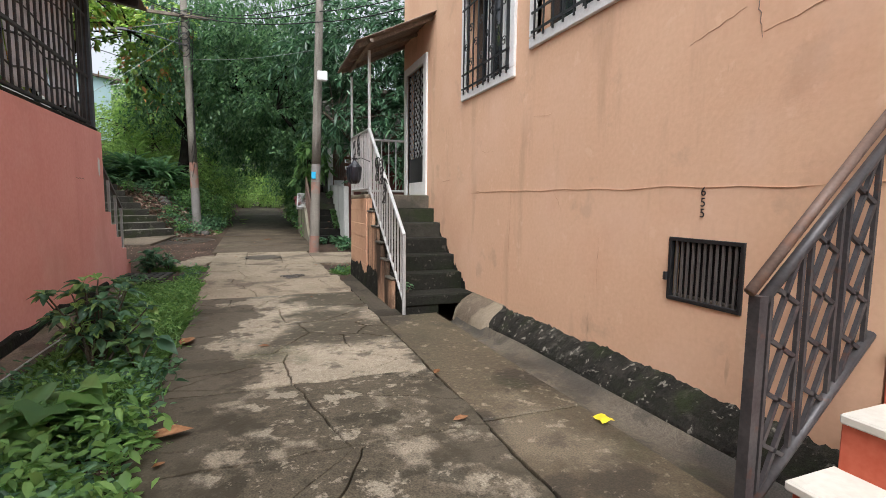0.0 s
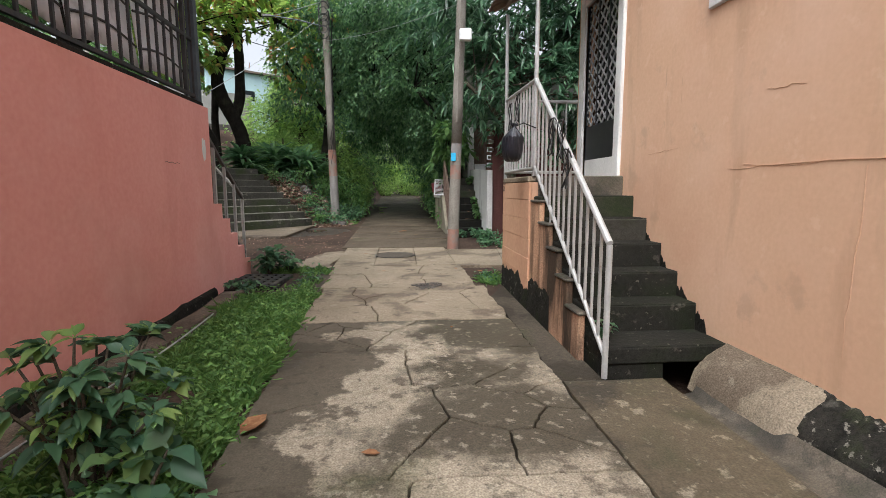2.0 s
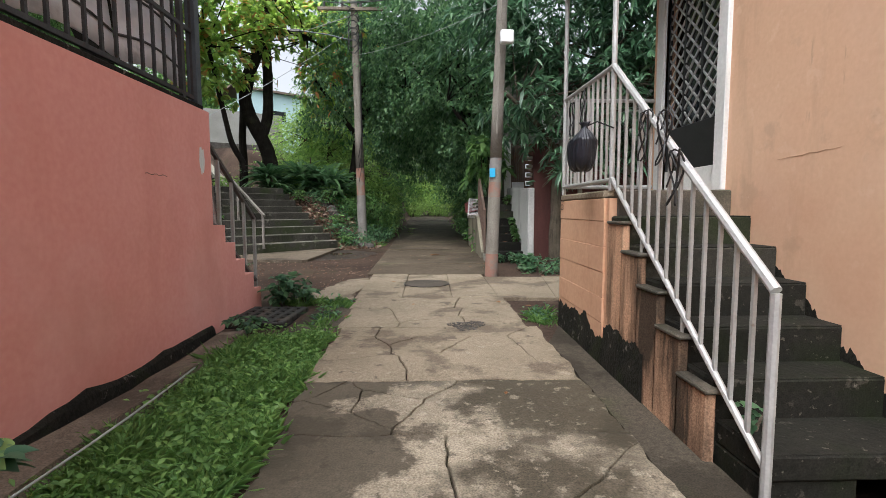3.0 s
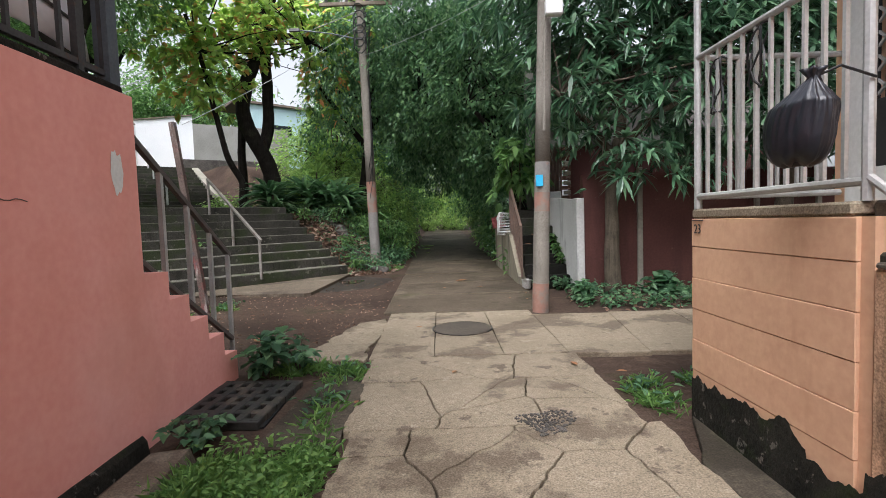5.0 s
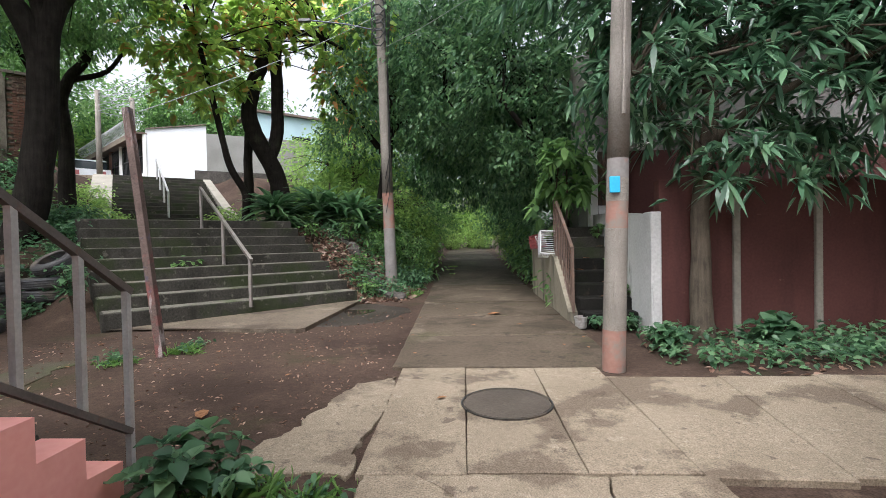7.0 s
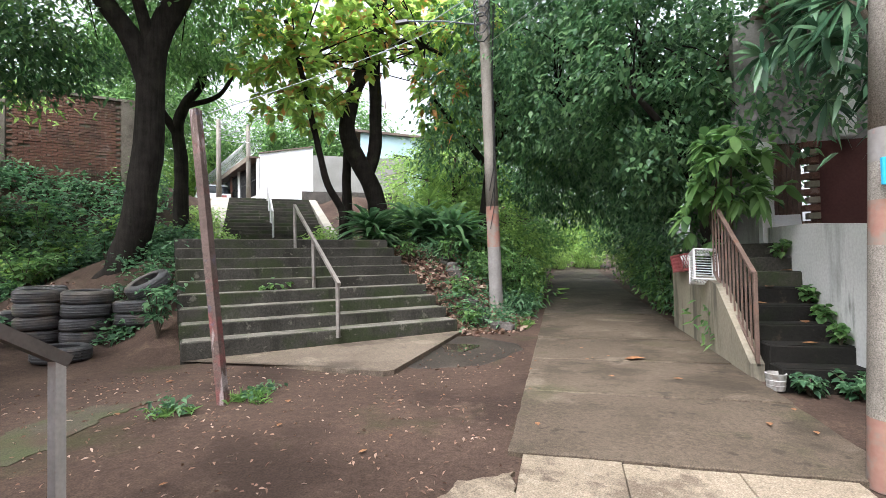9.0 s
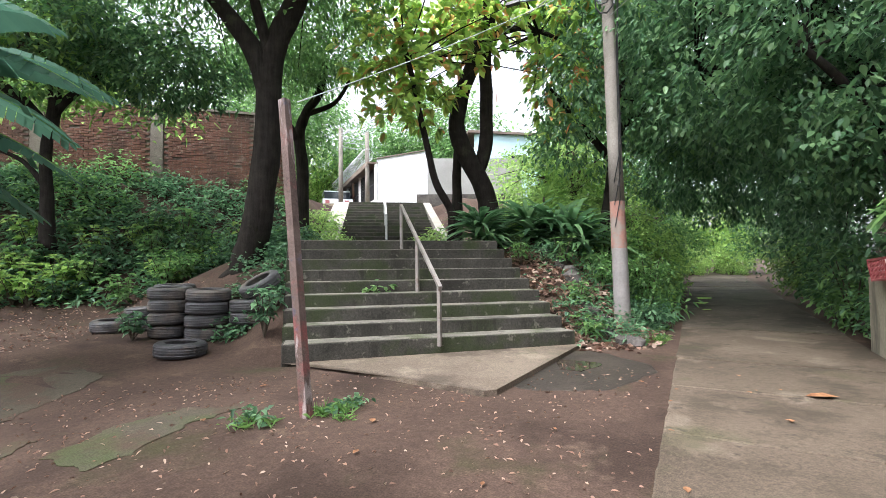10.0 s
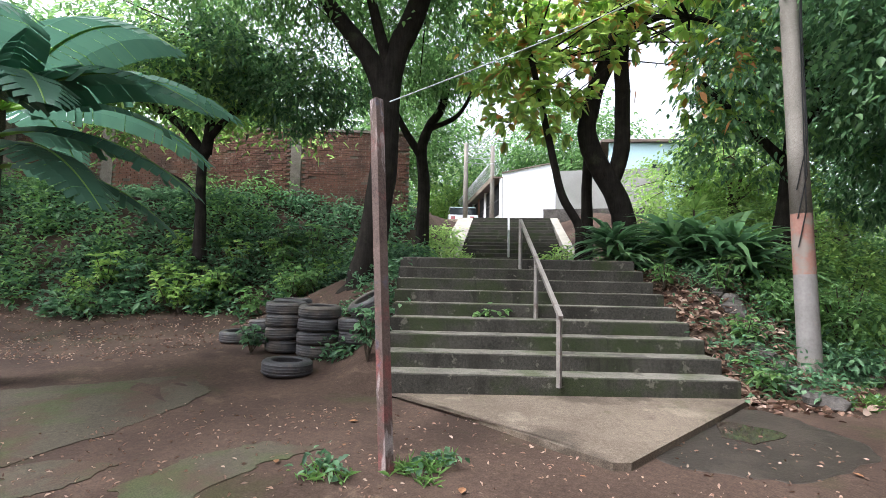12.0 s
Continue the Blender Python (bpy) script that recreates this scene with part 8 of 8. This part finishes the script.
gravel = Shape()
grg = random.Random(8)
for k in range(420):
    a, q = grg.uniform(0, 6.28), grg.random() ** 0.5
    x, y, r = 0.55 + 0.17 * q * (1 + 0.4 * math.sin(3 * a)) * math.cos(a), 8.12 + 0.22 * q * (1 + 0.3 * math.sin(2 * a + 1)) * math.sin(a), grg.uniform(0.004, 0.010)
    gravel.box((-r, -0.8 * r, -0.3 * r), (r, 0.8 * r, 0.7 * r), 0.3 * r, Matrix.Translation((x, y, plane_z(y) + 0.003)) @ Matrix.Rotation(grg.uniform(0, 3), 4, "Z"))
tagged(part("gravel", gravel, M["stone"]), "loose dark gravel in the broken path", "gravel", kind="stuff")


# ---- pavement slabs ----
pavement = thing("pavement", "cracked stained concrete path slabs", "path", kind="structure")


def clip(poly, a, b, c):
    """The part of a polygon with a x + b y <= c."""
    out = []
    for (x0, y0), (x1, y1) in zip(poly, poly[1:] + poly[:1]):
        d0, d1 = a * x0 + b * y0 - c, a * x1 + b * y1 - c
        if d0 <= 0:
            out.append((x0, y0))
        if (d0 < 0 < d1) or (d1 < 0 < d0):
            t = d0 / (d0 - d1)
            out.append((x0 + t * (x1 - x0), y0 + t * (y1 - y0)))
    return out


def shards(x0, x1, y0, y1, seeds):
    """The cells of a rectangle broken round the seeds."""
    cells = []
    for i, (px, py) in enumerate(seeds):
        poly = [(x0, y0), (x1, y0), (x1, y1), (x0, y1)]
        for j, (qx, qy) in enumerate(seeds):
            if i != j and poly:
                a, b = qx - px, qy - py
                poly = clip(poly, a, b, (qx * qx + qy * qy - px * px - py * py) / 2)
        if len(poly) > 2:
            cells.append(poly)
    return cells


def rough_outline(poly, gap, jag):
    """Edges cut into short lengths, pulled in by the gap and made uneven, alike on both sides of a crack."""
    cx, cy = sum(p[0] for p in poly) / len(poly), sum(p[1] for p in poly) / len(poly)
    out = []
    for (ax, ay), (bx2, by2) in zip(poly, poly[1:] + poly[:1]):
        length = math.hypot(bx2 - ax, by2 - ay)
        n = max(1, int(length / 0.045))
        for k in range(n):
            x, y = ax + (bx2 - ax) * k / n, ay + (by2 - ay) * k / n
            d = math.hypot(cx - x, cy - y) or 1
            jx, jy = [noise.noise((x * 3, y * 3, k)) * jag * 0.7 + noise.noise((x * 13, y * 13, k)) * jag * 0.4 + noise.noise((x * 33, y * 33, k)) * jag * 0.2 for k in (3.3, 8.1)]
            out.append((x + (cx - x) / d * gap + jx, y + (cy - y) / d * gap + jy))
    return out


prng = random.Random(11)


def slab(poly, mat, gap, jag, lift=0.0):
    o = rough_outline(poly, gap, jag)
    n = len(o)
    cx, cy = sum(p[0] for p in o) / n, sum(p[1] for p in o) / n
    tilt = (prng.uniform(-0.006, 0.006), prng.uniform(-0.006, 0.006))
    zt = lambda x, y: plane_z(y) + lift + tilt[0] * (x - cx) + tilt[1] * (y - cy)
    edge = [(x + (cx - x) * 0.012, y + (cy - y) * 0.012) for x, y in o]
    v = [(x, y, plane_z(y) - 0.08) for x, y in o] + [(x, y, zt(x, y) - 0.008) for x, y in o] + [(x, y, zt(x, y)) for x, y in edge]
    f = [tuple(range(2 * n, 3 * n))]
    for i in range(n):
        j = (i + 1) % n
        f += [(i, j, n + j, n + i), (n + i, n + j, 2 * n + j, 2 * n + i)]
    part("slab", Shape().add(v, f), mat, pavement)


C, CD, CK = M["concrete"], M["concrete_dry"], M["concrete_dark"]
rows_left = [(-4, -1.2, 2), (-1.2, 1.0, 3), (1.0, 2.35, 4), (2.35, 3.35, 5), (3.35, 4.12, 7), (4.12, 5.78, 9), (5.78, 6.6, 6), (6.6, 8.1, 9), (8.1, 9.0, 7), (9.0, 9.68, 3)]
for y0, y1, count in rows_left:
    xl, xr = -0.55 - 0.03 * max(0, y0), 1.28 - (0.1 if y0 > 8 else 0)
    seeds = [(prng.uniform(xl, xr), prng.uniform(y0, y1)) for _ in range(count)]
    if 3.9 < y0 < 5:
        seeds = [(0.1, 4.6), (-0.2, 5.4), (0.75, 5.45), (0.85, 4.75), (0.95, 4.3), (1.15, 4.55), (1.2, 4.9), (1.05, 5.15), (0.6, 4.3)]
    for cell in shards(xl, xr, y0, y1, seeds):
        slab(cell, M["concrete_mix"] if 0.9 < y0 < 3 else C if y0 < 6.4 else CD, 0.006, 0.045)
for y0, y1 in ((-4, -0.6), (-0.6, 2.4), (2.4, 5.12)):
    slab([(1.29, y0), (1.99, y0), (1.99, y1), (1.29, y1)], CK, 0.004, 0.02, -0.006)
slab([(1.29, 5.12), (1.60, 5.12), (1.54, 8.2), (1.29, 7.6)], M["path_dark"], 0.004, 0.02, -0.02)
xs = [-0.87, -0.22, 0.47, 1.11, 1.9, 2.75, 3.6, 4.6, 5.8, 7.2, 9.0]
for k, (a, b) in enumerate(zip(xs, xs[1:])):
    if k < 3:
        slab([(a, 9.7), (b, 9.7), (b, 11.85), (a, 11.85)], CD, 0.006, 0.008)
    else:
        slab([(a, 9.66), (b, 9.62), (b + 0.25, 11.5), (a + (0.25 if k > 3 else 0), 11.55)], CD, 0.006, 0.01, -0.004)
slab([(-1.75, 9.75), (-0.89, 9.72), (-0.9, 11.6), (-1.2, 11.4), (-1.5, 10.4)], CD, 0.005, 0.10, -0.02)
py = 11.87
while py < 46:
    ln = 1.55 if py < 15 else 3.1
    # Beyond 17 m the darker tone also carries the tree canopy's shade.
    slab([(-0.98 - 0.012 * (py - 12), py), (1.42, py), (1.42, py + ln), (-0.98 - 0.012 * (py + ln - 12), py + ln)], M["path_near"] if py < 17 else M["path_dark"], 0.005, 0.02, 0.0)
    py += ln
slab([(-1.32, 7.95), (-0.80, 7.9), (-0.78, 9.1), (-1.22, 9.25)], M["path_dark"], 0.004, 0.03, -0.012)
# worn cement showing through the earth on the uphill side
for poly in ([(-7.0, 12.35), (-6.3, 11.2), (-5.9, 10.3), (-7.0, 9.5), (-9.2, 9.4), (-8.6, 11.0), (-7.9, 12.5)], [(-4.5, 11.0), (-4.55, 11.4), (-4.65, 11.95), (-4.5, 12.4), (-5.0, 12.15), (-5.2, 11.5), (-5.0, 10.95)], [(-5.4, 11.1), (-5.2, 10.6), (-5.6, 9.9), (-6.0, 10.0), (-5.9, 10.7)]):
    poly = poly[::-1] if sum((b[0] - a[0]) * (b[1] + a[1]) for a, b in zip(poly, poly[1:] + poly[:1])) > 0 else poly
    o = rough_outline(poly, 0.0, 0.12)
    n = len(o)
    v = [(x, y, land_z(x, y) - 0.15) for x, y in o] + [(x, y, land_z(x, y) - 0.043) for x, y in o]
    part("old_slab", Shape().add(v, [tuple(range(n, 2 * n))] + [(i, (i + 1) % n, n + (i + 1) % n, n + i) for i in range(n)]), M["old_slab"], pavement, "old cement slab half buried in earth")
